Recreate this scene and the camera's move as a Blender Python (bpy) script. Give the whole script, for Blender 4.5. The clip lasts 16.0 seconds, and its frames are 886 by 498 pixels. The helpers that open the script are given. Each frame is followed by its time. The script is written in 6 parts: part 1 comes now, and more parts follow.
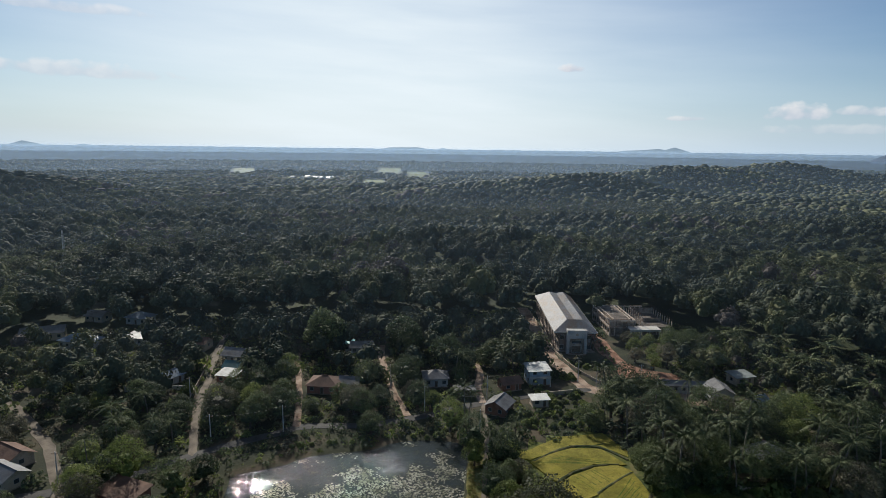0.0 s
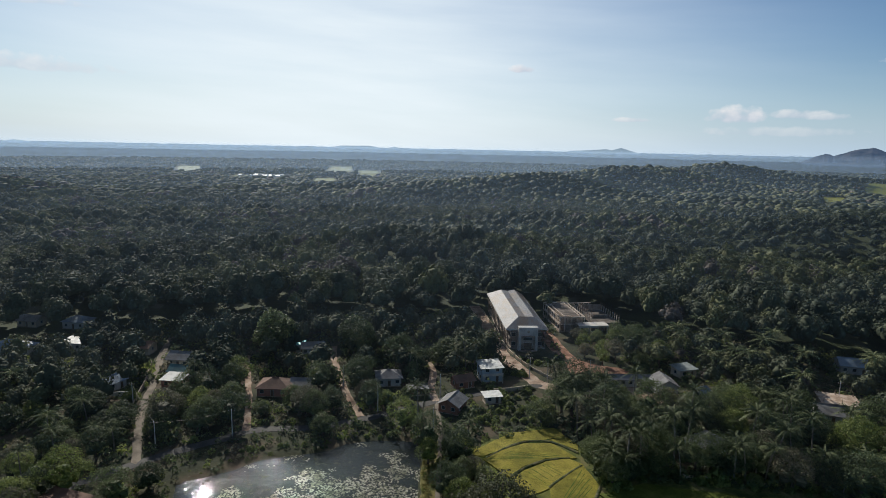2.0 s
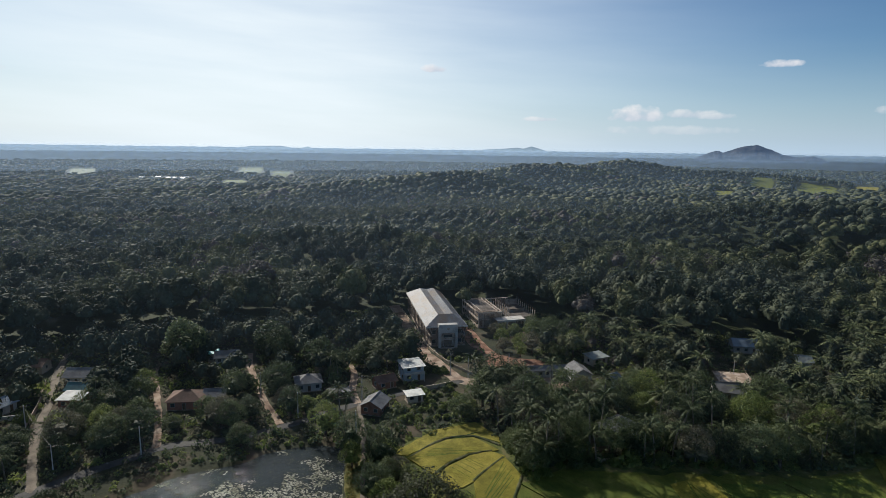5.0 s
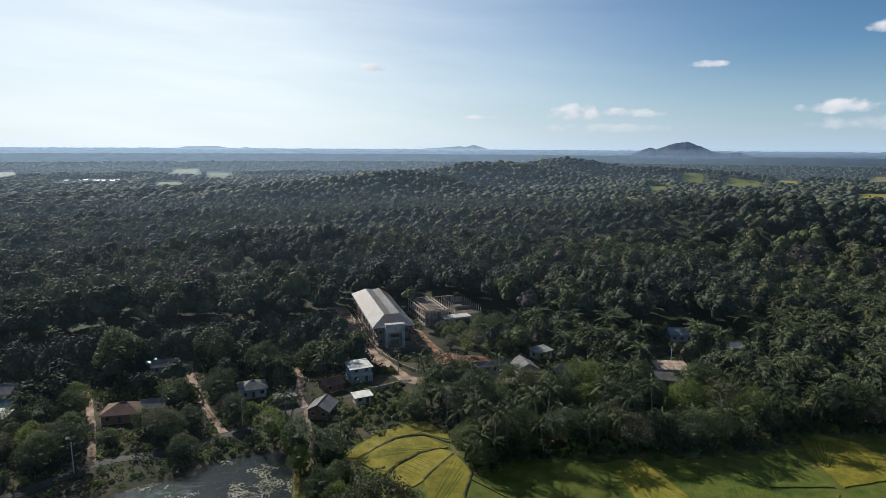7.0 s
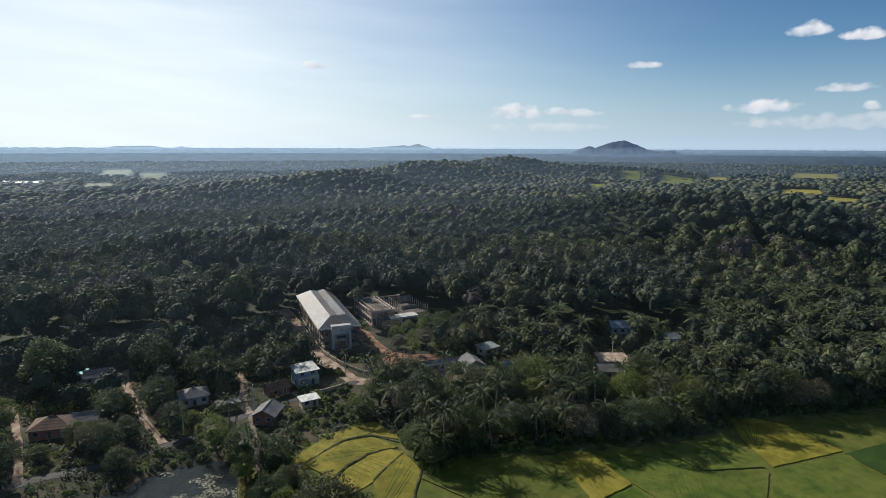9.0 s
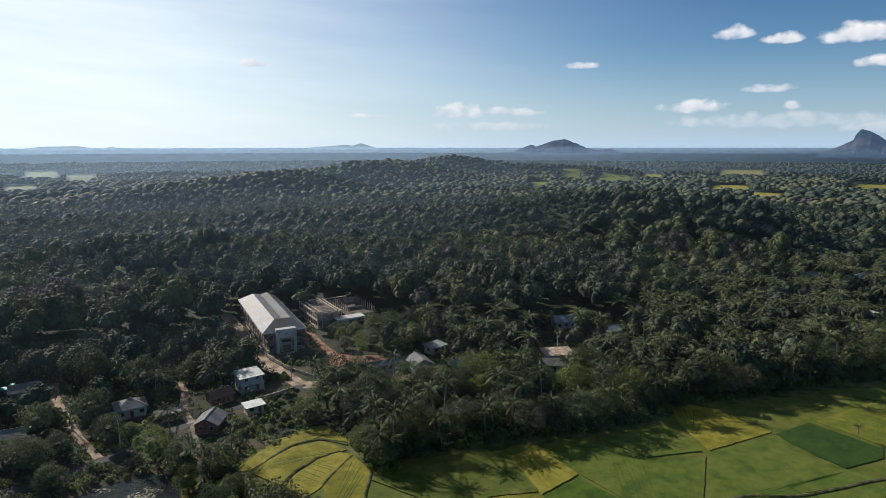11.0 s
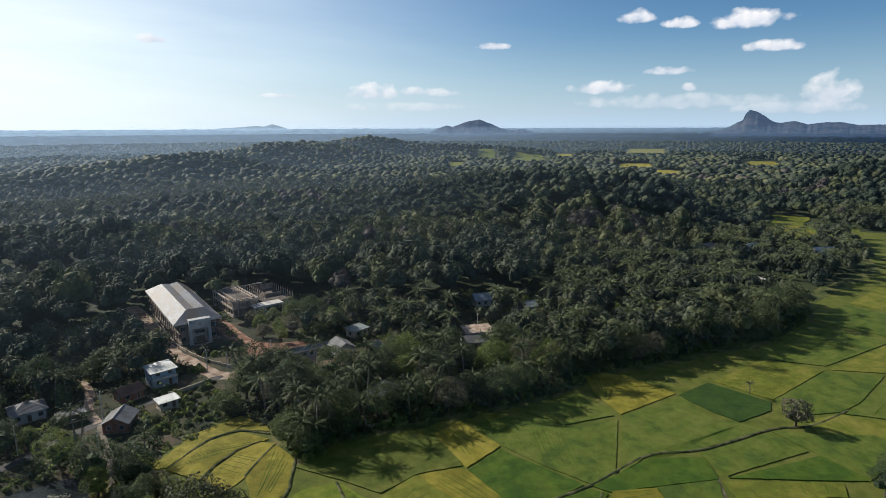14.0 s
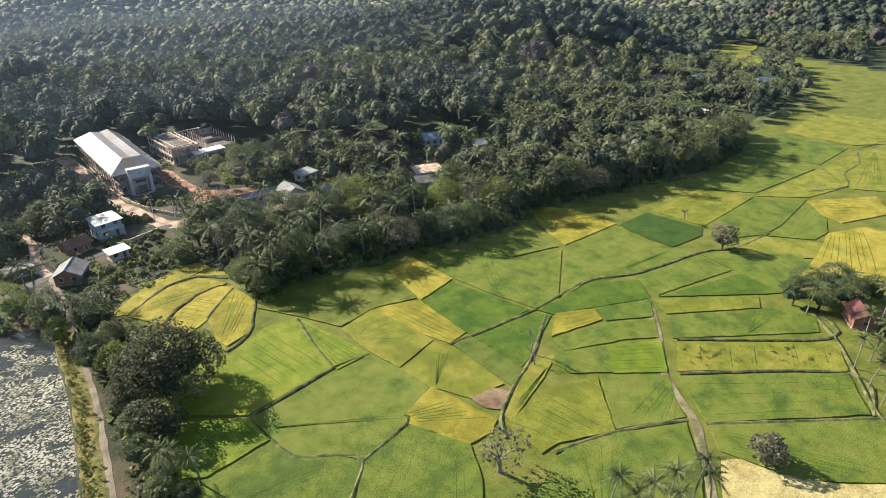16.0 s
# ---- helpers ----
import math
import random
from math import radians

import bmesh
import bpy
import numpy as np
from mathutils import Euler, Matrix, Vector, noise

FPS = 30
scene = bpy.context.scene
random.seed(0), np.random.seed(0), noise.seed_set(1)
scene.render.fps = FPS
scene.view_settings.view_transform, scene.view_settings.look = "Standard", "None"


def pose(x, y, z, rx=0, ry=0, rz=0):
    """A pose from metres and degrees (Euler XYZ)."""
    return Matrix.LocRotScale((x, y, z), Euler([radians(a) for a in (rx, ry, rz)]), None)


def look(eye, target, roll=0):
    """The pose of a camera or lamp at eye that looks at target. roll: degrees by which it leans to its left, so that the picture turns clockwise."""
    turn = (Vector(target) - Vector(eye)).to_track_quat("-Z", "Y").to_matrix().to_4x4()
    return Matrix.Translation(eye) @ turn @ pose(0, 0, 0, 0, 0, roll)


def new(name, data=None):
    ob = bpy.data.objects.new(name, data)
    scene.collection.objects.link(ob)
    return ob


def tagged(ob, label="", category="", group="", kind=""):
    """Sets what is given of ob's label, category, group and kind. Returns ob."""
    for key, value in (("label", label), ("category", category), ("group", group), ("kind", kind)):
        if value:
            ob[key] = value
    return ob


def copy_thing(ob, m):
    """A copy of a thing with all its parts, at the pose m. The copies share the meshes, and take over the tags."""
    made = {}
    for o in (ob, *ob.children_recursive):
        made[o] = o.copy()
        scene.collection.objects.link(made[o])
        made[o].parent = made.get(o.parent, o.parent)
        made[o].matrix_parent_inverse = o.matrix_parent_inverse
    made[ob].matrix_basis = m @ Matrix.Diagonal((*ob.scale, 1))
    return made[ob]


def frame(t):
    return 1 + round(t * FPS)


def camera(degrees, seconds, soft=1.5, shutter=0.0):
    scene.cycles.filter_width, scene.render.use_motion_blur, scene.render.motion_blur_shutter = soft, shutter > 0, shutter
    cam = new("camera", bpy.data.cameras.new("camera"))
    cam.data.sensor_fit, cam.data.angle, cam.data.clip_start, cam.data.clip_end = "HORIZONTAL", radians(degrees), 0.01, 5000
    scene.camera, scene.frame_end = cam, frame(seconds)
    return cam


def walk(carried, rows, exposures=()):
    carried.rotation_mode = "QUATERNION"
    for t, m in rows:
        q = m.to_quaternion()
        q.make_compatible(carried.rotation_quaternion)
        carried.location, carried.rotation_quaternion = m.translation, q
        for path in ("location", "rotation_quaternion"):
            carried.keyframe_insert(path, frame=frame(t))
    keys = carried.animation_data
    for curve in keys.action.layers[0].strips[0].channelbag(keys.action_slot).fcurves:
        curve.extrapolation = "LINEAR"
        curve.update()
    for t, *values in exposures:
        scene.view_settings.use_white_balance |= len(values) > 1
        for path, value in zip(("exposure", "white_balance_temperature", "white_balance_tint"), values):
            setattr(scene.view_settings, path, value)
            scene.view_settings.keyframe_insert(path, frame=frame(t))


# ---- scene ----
cam = camera(73.41, 16.0, 0.85)
EYE_Z = 80.0
# seconds, yaw, pitch, roll: the drone hovers and turns
TURN = [
    (0.0, 0.000, -9.715, 0.745),
    (0.5, -0.700, -9.750, 0.951),
    (1.0, -1.981, -9.743, 0.893),
    (1.5, -3.336, -9.740, 0.920),
    (2.0, -4.651, -9.747, 1.191),
    (2.5, -6.000, -9.734, 1.083),
    (3.0, -7.338, -9.719, 1.108),
    (3.5, -8.690, -9.696, 0.942),
    (4.0, -10.019, -9.701, 0.898),
    (6.5, -16.699, -9.672, 0.491),
    (7.0, -18.048, -9.722, 0.355),
    (7.5, -19.372, -9.761, 0.278),
    (8.0, -20.709, -9.816, 0.269),
    (8.5, -22.011, -9.782, 0.241),
    (9.0, -23.354, -9.792, 0.228),
    (11.5, -29.967, -9.885, -0.093),
    (12.0, -31.279, -9.915, -0.151),
    (12.5, -32.593, -9.927, -0.186),
    (13.0, -33.943, -9.934, -0.187),
    (13.5, -35.249, -10.010, -0.200),
    (14.0, -36.553, -11.670, -0.209),
    (14.5, -37.830, -15.130, -0.232),
    (15.0, -39.047, -19.044, -0.199),
    (15.5, -40.293, -22.963, -0.296),
    (16.0, -41.535, -27.017, -0.435),
]
PATH = [(t, pose(0, 0, EYE_Z, 90 + pitch, 0, yaw) @ pose(0, 0, 0, 0, 0, roll)) for t, yaw, pitch, roll in TURN]
# the picture brightens as the lens tips down
EXPOSURES = [(0.0, -0.1, 6400, 10), (4.0, -0.06, 6400, 10), (9.0, 0.05, 6400, 10), (13.6, 0.14, 6400, 10), (14.5, 0.3, 6400, 10), (15.0, 0.6, 6450, 11), (15.5, 1.05, 6600, 12), (16.0, 1.45, 6850, 13)]
walk(cam, PATH, EXPOSURES)

# ---- world and sun ----
SUN_AZ, SUN_EL = -18.5, 30.5      # degrees, clockwise from +y, and above the horizon


def tree_of(mat):
    mat.use_nodes = True
    nt = mat.node_tree
    nt.nodes.clear()
    return nt, nt.nodes, nt.links


def math_node(nt, op, a, b=None, c=None, clamp=False):
    n = nt.nodes.new("ShaderNodeMath")
    n.operation, n.use_clamp = op, clamp
    for i, v in enumerate((a, b, c)):
        if v is None:
            continue
        if isinstance(v, (int, float)):
            n.inputs[i].default_value = v
        else:
            nt.links.new(v, n.inputs[i])
    return n.outputs[0]


def mix_rgb(nt, fac, a, b, blend="MIX"):
    n = nt.nodes.new("ShaderNodeMix")
    n.data_type, n.blend_type = "RGBA", blend
    for sock, v in ((n.inputs[0], fac), (n.inputs[6], a), (n.inputs[7], b)):
        if isinstance(v, (int, float)):
            sock.default_value = v
        elif isinstance(v, tuple):
            sock.default_value = (*v[:3], 1.0)
        else:
            nt.links.new(v, sock)
    return n.outputs[2]


def build_world():
    w = bpy.data.worlds.new("sky")
    scene.world = w
    nt, nodes, links = tree_of(w)
    out = nodes.new("ShaderNodeOutputWorld")
    bg = nodes.new("ShaderNodeBackground")
    sky = nodes.new("ShaderNodeTexSky")
    sky.sky_type, sky.sun_disc = "NISHITA", False
    sky.sun_elevation, sky.sun_rotation = radians(SUN_EL), radians(SUN_AZ)
    sky.altitude, sky.air_density, sky.dust_density, sky.ozone_density = 80, 1.0, 0.6, 2.5
    bg.inputs[1].default_value = SKY_STRENGTH
    co = nodes.new("ShaderNodeTexCoord").outputs["Generated"]
    sep = nodes.new("ShaderNodeSeparateXYZ")
    links.new(co, sep.inputs[0])
    x, y, z = sep.outputs
    up = nodes.new("ShaderNodeCombineXYZ")
    for k, v in enumerate((x, y, math_node(nt, "MAXIMUM", z, 0.02))):
        links.new(v, up.inputs[k])
    links.new(up.outputs[0], sky.inputs["Vector"])
    az = math_node(nt, "MULTIPLY", math_node(nt, "ARCTAN2", x, y), 180 / math.pi)
    el = math_node(nt, "MULTIPLY", math_node(nt, "ARCSINE", z), 180 / math.pi)
    plane = nodes.new("ShaderNodeCombineXYZ")
    links.new(az, plane.inputs[0])
    links.new(math_node(nt, "MULTIPLY", el, 1.25), plane.inputs[1])
    fine = nodes.new("ShaderNodeTexNoise")
    fine.inputs["Scale"].default_value, fine.inputs["Detail"].default_value = 0.7, 5
    fine.inputs["Roughness"].default_value = 0.45
    links.new(plane.outputs[0], fine.inputs["Vector"])
    puff = fine.outputs[0]
    # small fair-weather cumulus: azimuth, elevation, half width, half height, density
    total = bright = None
    for a0, e0, wa, we, dens in CLOUDS:
        da = math_node(nt, "DIVIDE", math_node(nt, "SUBTRACT", az, a0), wa)
        de = math_node(nt, "DIVIDE", math_node(nt, "SUBTRACT", el, e0), we)
        # flatter below than above
        fall = math_node(nt, "MAXIMUM", de, math_node(nt, "MULTIPLY", de, -1.9))
        r = math_node(nt, "ADD", math_node(nt, "MULTIPLY", da, da), math_node(nt, "MULTIPLY", fall, fall))
        v = math_node(nt, "MULTIPLY_ADD", math_node(nt, "SUBTRACT", puff, 0.5), 3.4, math_node(nt, "SUBTRACT", 1.15, r))
        v = math_node(nt, "MULTIPLY", v, 1.1, clamp=True)
        v = math_node(nt, "MULTIPLY", math_node(nt, "MULTIPLY", v, dens), math_node(nt, "SUBTRACT", 2.4, r, clamp=True))
        lit = math_node(nt, "MULTIPLY_ADD", math_node(nt, "SUBTRACT", puff, 0.5), 1.6, math_node(nt, "MULTIPLY_ADD", de, 0.42, 0.55), clamp=True)
        glow = math_node(nt, "MULTIPLY", v, lit)
        total = v if total is None else math_node(nt, "MAXIMUM", total, v)
        bright = glow if bright is None else math_node(nt, "MAXIMUM", bright, glow)
    # thin white veil round the sun's side of the sky, with a few long streaks
    veil_co = nodes.new("ShaderNodeCombineXYZ")
    links.new(math_node(nt, "MULTIPLY", az, 0.03), veil_co.inputs[0])
    links.new(math_node(nt, "MULTIPLY_ADD", az, 0.012, math_node(nt, "MULTIPLY", el, 0.22)), veil_co.inputs[1])
    veil = nodes.new("ShaderNodeTexNoise")
    veil.inputs["Scale"].default_value, veil.inputs["Detail"].default_value = 1.6, 5
    links.new(veil_co.outputs[0], veil.inputs["Vector"])
    off = math_node(nt, "MULTIPLY", math_node(nt, "ADD", az, 6.0), 1 / 45.0)
    side = math_node(nt, "POWER", 2.718, math_node(nt, "MULTIPLY", math_node(nt, "MULTIPLY", off, off), -1.9))
    rise = math_node(nt, "SUBTRACT", 1.15, math_node(nt, "MULTIPLY", el, 0.021), clamp=True)
    amount = math_node(nt, "MULTIPLY", math_node(nt, "MULTIPLY", side, rise), math_node(nt, "MULTIPLY_ADD", veil.outputs[0], 0.6, 0.6), clamp=True)
    low = math_node(nt, "POWER", 2.718, math_node(nt, "MULTIPLY", math_node(nt, "MAXIMUM", el, 0.0), -1 / 6.5))
    deep = nodes.new("ShaderNodeHueSaturation")
    deep.inputs["Saturation"].default_value, deep.inputs["Value"].default_value = 2.0, 0.53
    links.new(sky.outputs[0], deep.inputs["Color"])
    blue = mix_rgb(nt, 1.0, deep.outputs[0], (0.78, 1.0, 1.14), "MULTIPLY")
    tint = mix_rgb(nt, math_node(nt, "MULTIPLY", low, 0.85), blue, HAZE)
    tint = mix_rgb(nt, amount, tint, VEIL)
    # made-up tone for the unseen upper sky, which sets the fill light
    high = math_node(nt, "MULTIPLY", math_node(nt, "SUBTRACT", el, 19.0), 1 / 25.0, clamp=True)
    tint = mix_rgb(nt, math_node(nt, "MULTIPLY", high, 0.8), tint, OVERHEAD)
    lit = math_node(nt, "DIVIDE", bright, math_node(nt, "MAXIMUM", total, 0.001), clamp=True)
    tint = mix_rgb(nt, total, tint, mix_rgb(nt, lit, CLOUD_SHADE, CLOUD))
    links.new(tint, bg.inputs[0])
    links.new(bg.outputs[0], out.inputs[0])


SKY_STRENGTH = 0.095
OVERHEAD = (1.45, 1.75, 2.25)
HAZE = (5.2, 6.9, 8.9)
VEIL = (9.5, 10.4, 10.8)
CLOUD, CLOUD_SHADE = (9.6, 9.4, 9.4), (4.7, 5.6, 7.0)
CLOUDS = [
    (11.75, 7.1, 1.15, 0.5, 0.9), (30.2, 3.0, 2.4, 0.9, 0.8), (34.6, 3.1, 2.2, 0.5, 0.55), (36.8, 2.9, 1.6, 0.4, 0.5),
    (41.3, 7.05, 1.7, 0.4, 0.9), (51.0, 3.2, 2.8, 0.7, 0.8), (53.8, 9.1, 1.5, 0.75, 0.95), (57.5, 8.4, 1.5, 0.6, 0.95),
    (62.4, 8.3, 2.9, 1.0, 1.0), (64.8, 6.2, 2.4, 0.6, 0.9), (56.6, 4.6, 2.0, 0.5, 0.8), (68.8, 2.2, 1.9, 1.7, 0.65),
    (58.4, 3.2, 0.7, 0.5, 0.7), (21.7, 2.7, 1.7, 0.3, 0.55), (-31.5, 5.6, 7.5, 0.8, 0.5), (-33.0, 10.3, 8.0, 0.6, 0.45),
    (58.0, 1.9, 9.0, 0.8, 0.35), (66.5, 1.3, 5.0, 0.7, 0.35), (33.0, 1.7, 6.0, 0.5, 0.3),
]
build_world()

sun = new("sun", bpy.data.lights.new("sun", "SUN"))
sun.data.energy, sun.data.angle, sun.data.color = 4.7, radians(0.55), (1.0, 0.93, 0.82)
a, e = radians(SUN_AZ), radians(SUN_EL)
sun_way = Vector((math.sin(a) * math.cos(e), math.cos(a) * math.cos(e), math.sin(e)))
sun.matrix_world = look(sun_way * 300, (0, 0, 0))

# ---- materials ----


def surface(name, colours, scale=1.0, rough=0.8, bump=0.3, fine=8.0, metal=0.0, island=0.0, obj_random=0.0, stretch=(1, 1, 1),
            translucent=0.0, spec=0.3, lines=None):
    """A surface of two or three colours in patches (scale per metre) with a finer grain and relief."""
    m = bpy.data.materials.new(name)
    nt, nodes, links = tree_of(m)
    out = nodes.new("ShaderNodeOutputMaterial")
    b = nodes.new("ShaderNodeBsdfPrincipled")
    pos = nodes.new("ShaderNodeTexCoord").outputs["Object"]
    mp = nodes.new("ShaderNodeMapping")
    mp.inputs["Scale"].default_value = stretch
    links.new(pos, mp.inputs[0])
    big = nodes.new("ShaderNodeTexNoise")
    big.inputs["Scale"].default_value, big.inputs["Detail"].default_value = scale, 4
    small = nodes.new("ShaderNodeTexNoise")
    small.inputs["Scale"].default_value, small.inputs["Detail"].default_value = scale * fine, 3
    links.new(mp.outputs[0], big.inputs["Vector"])
    links.new(mp.outputs[0], small.inputs["Vector"])
    fac = math_node(nt, "MULTIPLY_ADD", math_node(nt, "SUBTRACT", big.outputs[0], 0.5), 2.6, 0.5)
    fac = math_node(nt, "MULTIPLY_ADD", math_node(nt, "SUBTRACT", small.outputs[0], 0.5), 0.9, fac)
    if island:
        geo = nodes.new("ShaderNodeNewGeometry")
        fac = math_node(nt, "MULTIPLY_ADD", math_node(nt, "SUBTRACT", geo.outputs["Random Per Island"], 0.5), island, fac)
    if obj_random:
        info = nodes.new("ShaderNodeObjectInfo")
        fac = math_node(nt, "MULTIPLY_ADD", math_node(nt, "SUBTRACT", info.outputs["Random"], 0.5), obj_random, fac)
    ramp = nodes.new("ShaderNodeValToRGB")
    els = ramp.color_ramp.elements
    while len(els) < len(colours):
        els.new(0.5)
    for i, c in enumerate(colours):
        els[i].position = 0.15 + 0.7 * i / max(1, len(colours) - 1)
        els[i].color = (*c, 1)
    links.new(fac, ramp.inputs[0])
    links.new(ramp.outputs[0], b.inputs["Base Color"])
    b.inputs["Roughness"].default_value, b.inputs["Metallic"].default_value = rough, metal
    b.inputs["Specular IOR Level"].default_value = spec
    height = small.outputs[0]
    if lines:
        wave = nodes.new("ShaderNodeTexWave")
        wave.bands_direction, wave.inputs["Scale"].default_value = lines[0], lines[1]
        wave.inputs["Distortion"].default_value = lines[2]
        links.new(pos, wave.inputs["Vector"])
        height = math_node(nt, "ADD", math_node(nt, "MULTIPLY", wave.outputs[1], 0.8), math_node(nt, "MULTIPLY", height, 0.4))
    if bump:
        bp = nodes.new("ShaderNodeBump")
        bp.inputs["Strength"].default_value, bp.inputs["Distance"].default_value = bump, 0.25
        links.new(height, bp.inputs["Height"])
        links.new(bp.outputs[0], b.inputs["Normal"])
    last = b.outputs[0]
    if translucent:
        tr = nodes.new("ShaderNodeBsdfTranslucent")
        links.new(ramp.outputs[0], tr.inputs[0])
        mx = nodes.new("ShaderNodeMixShader")
        mx.inputs[0].default_value = translucent
        links.new(last, mx.inputs[1])
        links.new(tr.outputs[0], mx.inputs[2])
        last = mx.outputs[0]
    links.new(last, out.inputs[0])
    return m


def leaf(name, dark, light, translucent=0.3, gloss=0.12, rough=0.75, island=0.8):
    mid = tuple((a + b) / 2 for a, b in zip(dark, light))
    return surface(name, [dark, mid, light], 0.11, rough, 0.0, 9.0, island=island, obj_random=0.5, translucent=translucent, spec=gloss)


# canopy seen from afar, and the glossier leaves of single trees
M_LEAF = [
    leaf("leaf_deep", (0.026, 0.041, 0.029), (0.071, 0.089, 0.059), 0.14, island=0.3),
    leaf("leaf_mid", (0.041, 0.057, 0.037), (0.105, 0.120, 0.075), 0.14, island=0.3),
    leaf("leaf_bright", (0.067, 0.084, 0.039), (0.154, 0.163, 0.078), 0.14, island=0.3),
    leaf("leaf_olive", (0.060, 0.059, 0.055), (0.133, 0.114, 0.101), 0.14, island=0.3),
]
M_NEAR = [
    leaf("tree_leaf_deep", (0.032, 0.052, 0.029), (0.101, 0.133, 0.066), 0.32, 0.16, 0.6),
    leaf("tree_leaf_mid", (0.054, 0.079, 0.034), (0.153, 0.188, 0.082), 0.34, 0.16, 0.6),
    leaf("tree_leaf_bright", (0.104, 0.142, 0.039), (0.262, 0.306, 0.094), 0.38, 0.16, 0.6),
    leaf("tree_leaf_olive", (0.087, 0.090, 0.060), (0.213, 0.197, 0.128), 0.34, 0.16, 0.6),
]
M_PALM = leaf("leaf_palm", (0.045, 0.065, 0.026), (0.173, 0.196, 0.092), 0.2, 0.1, 0.6)
M_PALM_FAR = leaf("leaf_palm_grove", (0.027, 0.043, 0.020), (0.096, 0.116, 0.061), 0.3, 0.08, 0.65)
M_TUFT = leaf("leaf_dry_grass", (0.110, 0.115, 0.030), (0.270, 0.230, 0.080), 0.3, 0.1)
M_DRY = leaf("leaf_grey", (0.075, 0.078, 0.050), (0.150, 0.145, 0.090), 0.2)
M_RAIN = leaf("leaf_rain_tree", (0.045, 0.055, 0.028), (0.110, 0.118, 0.062), 0.32, 0.16, 0.6)
M_BARK = surface("bark", [(0.06, 0.045, 0.03), (0.13, 0.10, 0.075), (0.2, 0.17, 0.13)], 1.2, 0.9, 0.5)
M_PALE_BARK = surface("pale_bark", [(0.14, 0.125, 0.10), (0.27, 0.25, 0.215)], 1.5, 0.9, 0.4)
M_GROUND = surface("village_ground", [(0.020, 0.026, 0.011), (0.036, 0.042, 0.017), (0.085, 0.066, 0.040)], 0.09, 0.95, 0.6, 18)
M_FLOOR = surface("forest_floor", [(0.020, 0.030, 0.011), (0.040, 0.055, 0.018)], 0.03, 0.95, 0.6, 20)
M_MUD = surface("bund_grass", [(0.040, 0.060, 0.014), (0.085, 0.105, 0.024), (0.150, 0.140, 0.055)], 0.25, 0.95, 0.6, 8)
M_VERGE = surface("dry_grass", [(0.060, 0.070, 0.018), (0.120, 0.115, 0.030), (0.200, 0.165, 0.060)], 0.4, 0.95, 0.6, 8)
M_ROAD = surface("red_earth", [(0.20, 0.13, 0.09), (0.33, 0.24, 0.175), (0.44, 0.345, 0.265)], 0.25, 0.95, 0.4, 9)
M_CEMENT_ROAD = surface("cement_track", [(0.12, 0.10, 0.078), (0.22, 0.185, 0.14)], 0.3, 0.9, 0.3, 9)
M_TRACK = surface("grassy_track", [(0.10, 0.095, 0.045), (0.17, 0.15, 0.085), (0.24, 0.21, 0.14)], 0.3, 0.95, 0.4, 9)
M_TAR = surface("worn_asphalt", [(0.045, 0.045, 0.045), (0.08, 0.078, 0.072)], 0.3, 0.85, 0.3, 12)


def crop(name, a, b, c):
    """Standing rice: mottled in drifts of a few metres, with a fine dark-and-light grain of plants."""
    m = surface(name, [a, b, c], 0.16, 0.8, 0.0, 10.0, obj_random=0.6, spec=0.15)
    nt = m.node_tree
    bsdf = [n for n in nt.nodes if n.type == "BSDF_PRINCIPLED"][0]
    base = bsdf.inputs["Base Color"].links[0].from_socket
    pos = [n for n in nt.nodes if n.type == "TEX_COORD"][0].outputs["Object"]
    grain, drift = nt.nodes.new("ShaderNodeTexNoise"), nt.nodes.new("ShaderNodeTexNoise")
    grain.inputs["Scale"].default_value, grain.inputs["Detail"].default_value, grain.inputs["Roughness"].default_value = 4.0, 5, 0.8
    drift.inputs["Scale"].default_value, drift.inputs["Detail"].default_value = 0.45, 4
    for n in (grain, drift):
        nt.links.new(pos, n.inputs["Vector"])
    f = math_node(nt, "MULTIPLY_ADD", math_node(nt, "SUBTRACT", grain.outputs[0], 0.5), 4.2, 1.32)
    f = math_node(nt, "MULTIPLY_ADD", math_node(nt, "SUBTRACT", drift.outputs[0], 0.5), 1.1, f)
    f = math_node(nt, "MAXIMUM", math_node(nt, "MINIMUM", f, 2.3), 0.35)
    grey = nt.nodes.new("ShaderNodeCombineXYZ")
    for k in range(3):
        nt.links.new(f, grey.inputs[k])
    nt.links.new(mix_rgb(nt, 1.0, base, grey.outputs[0], "MULTIPLY"), bsdf.inputs["Base Color"])
    bp = nt.nodes.new("ShaderNodeBump")
    bp.inputs["Strength"].default_value, bp.inputs["Distance"].default_value = 0.8, 0.3
    nt.links.new(grain.outputs[0], bp.inputs["Height"])
    nt.links.new(bp.outputs[0], bsdf.inputs["Normal"])
    return m


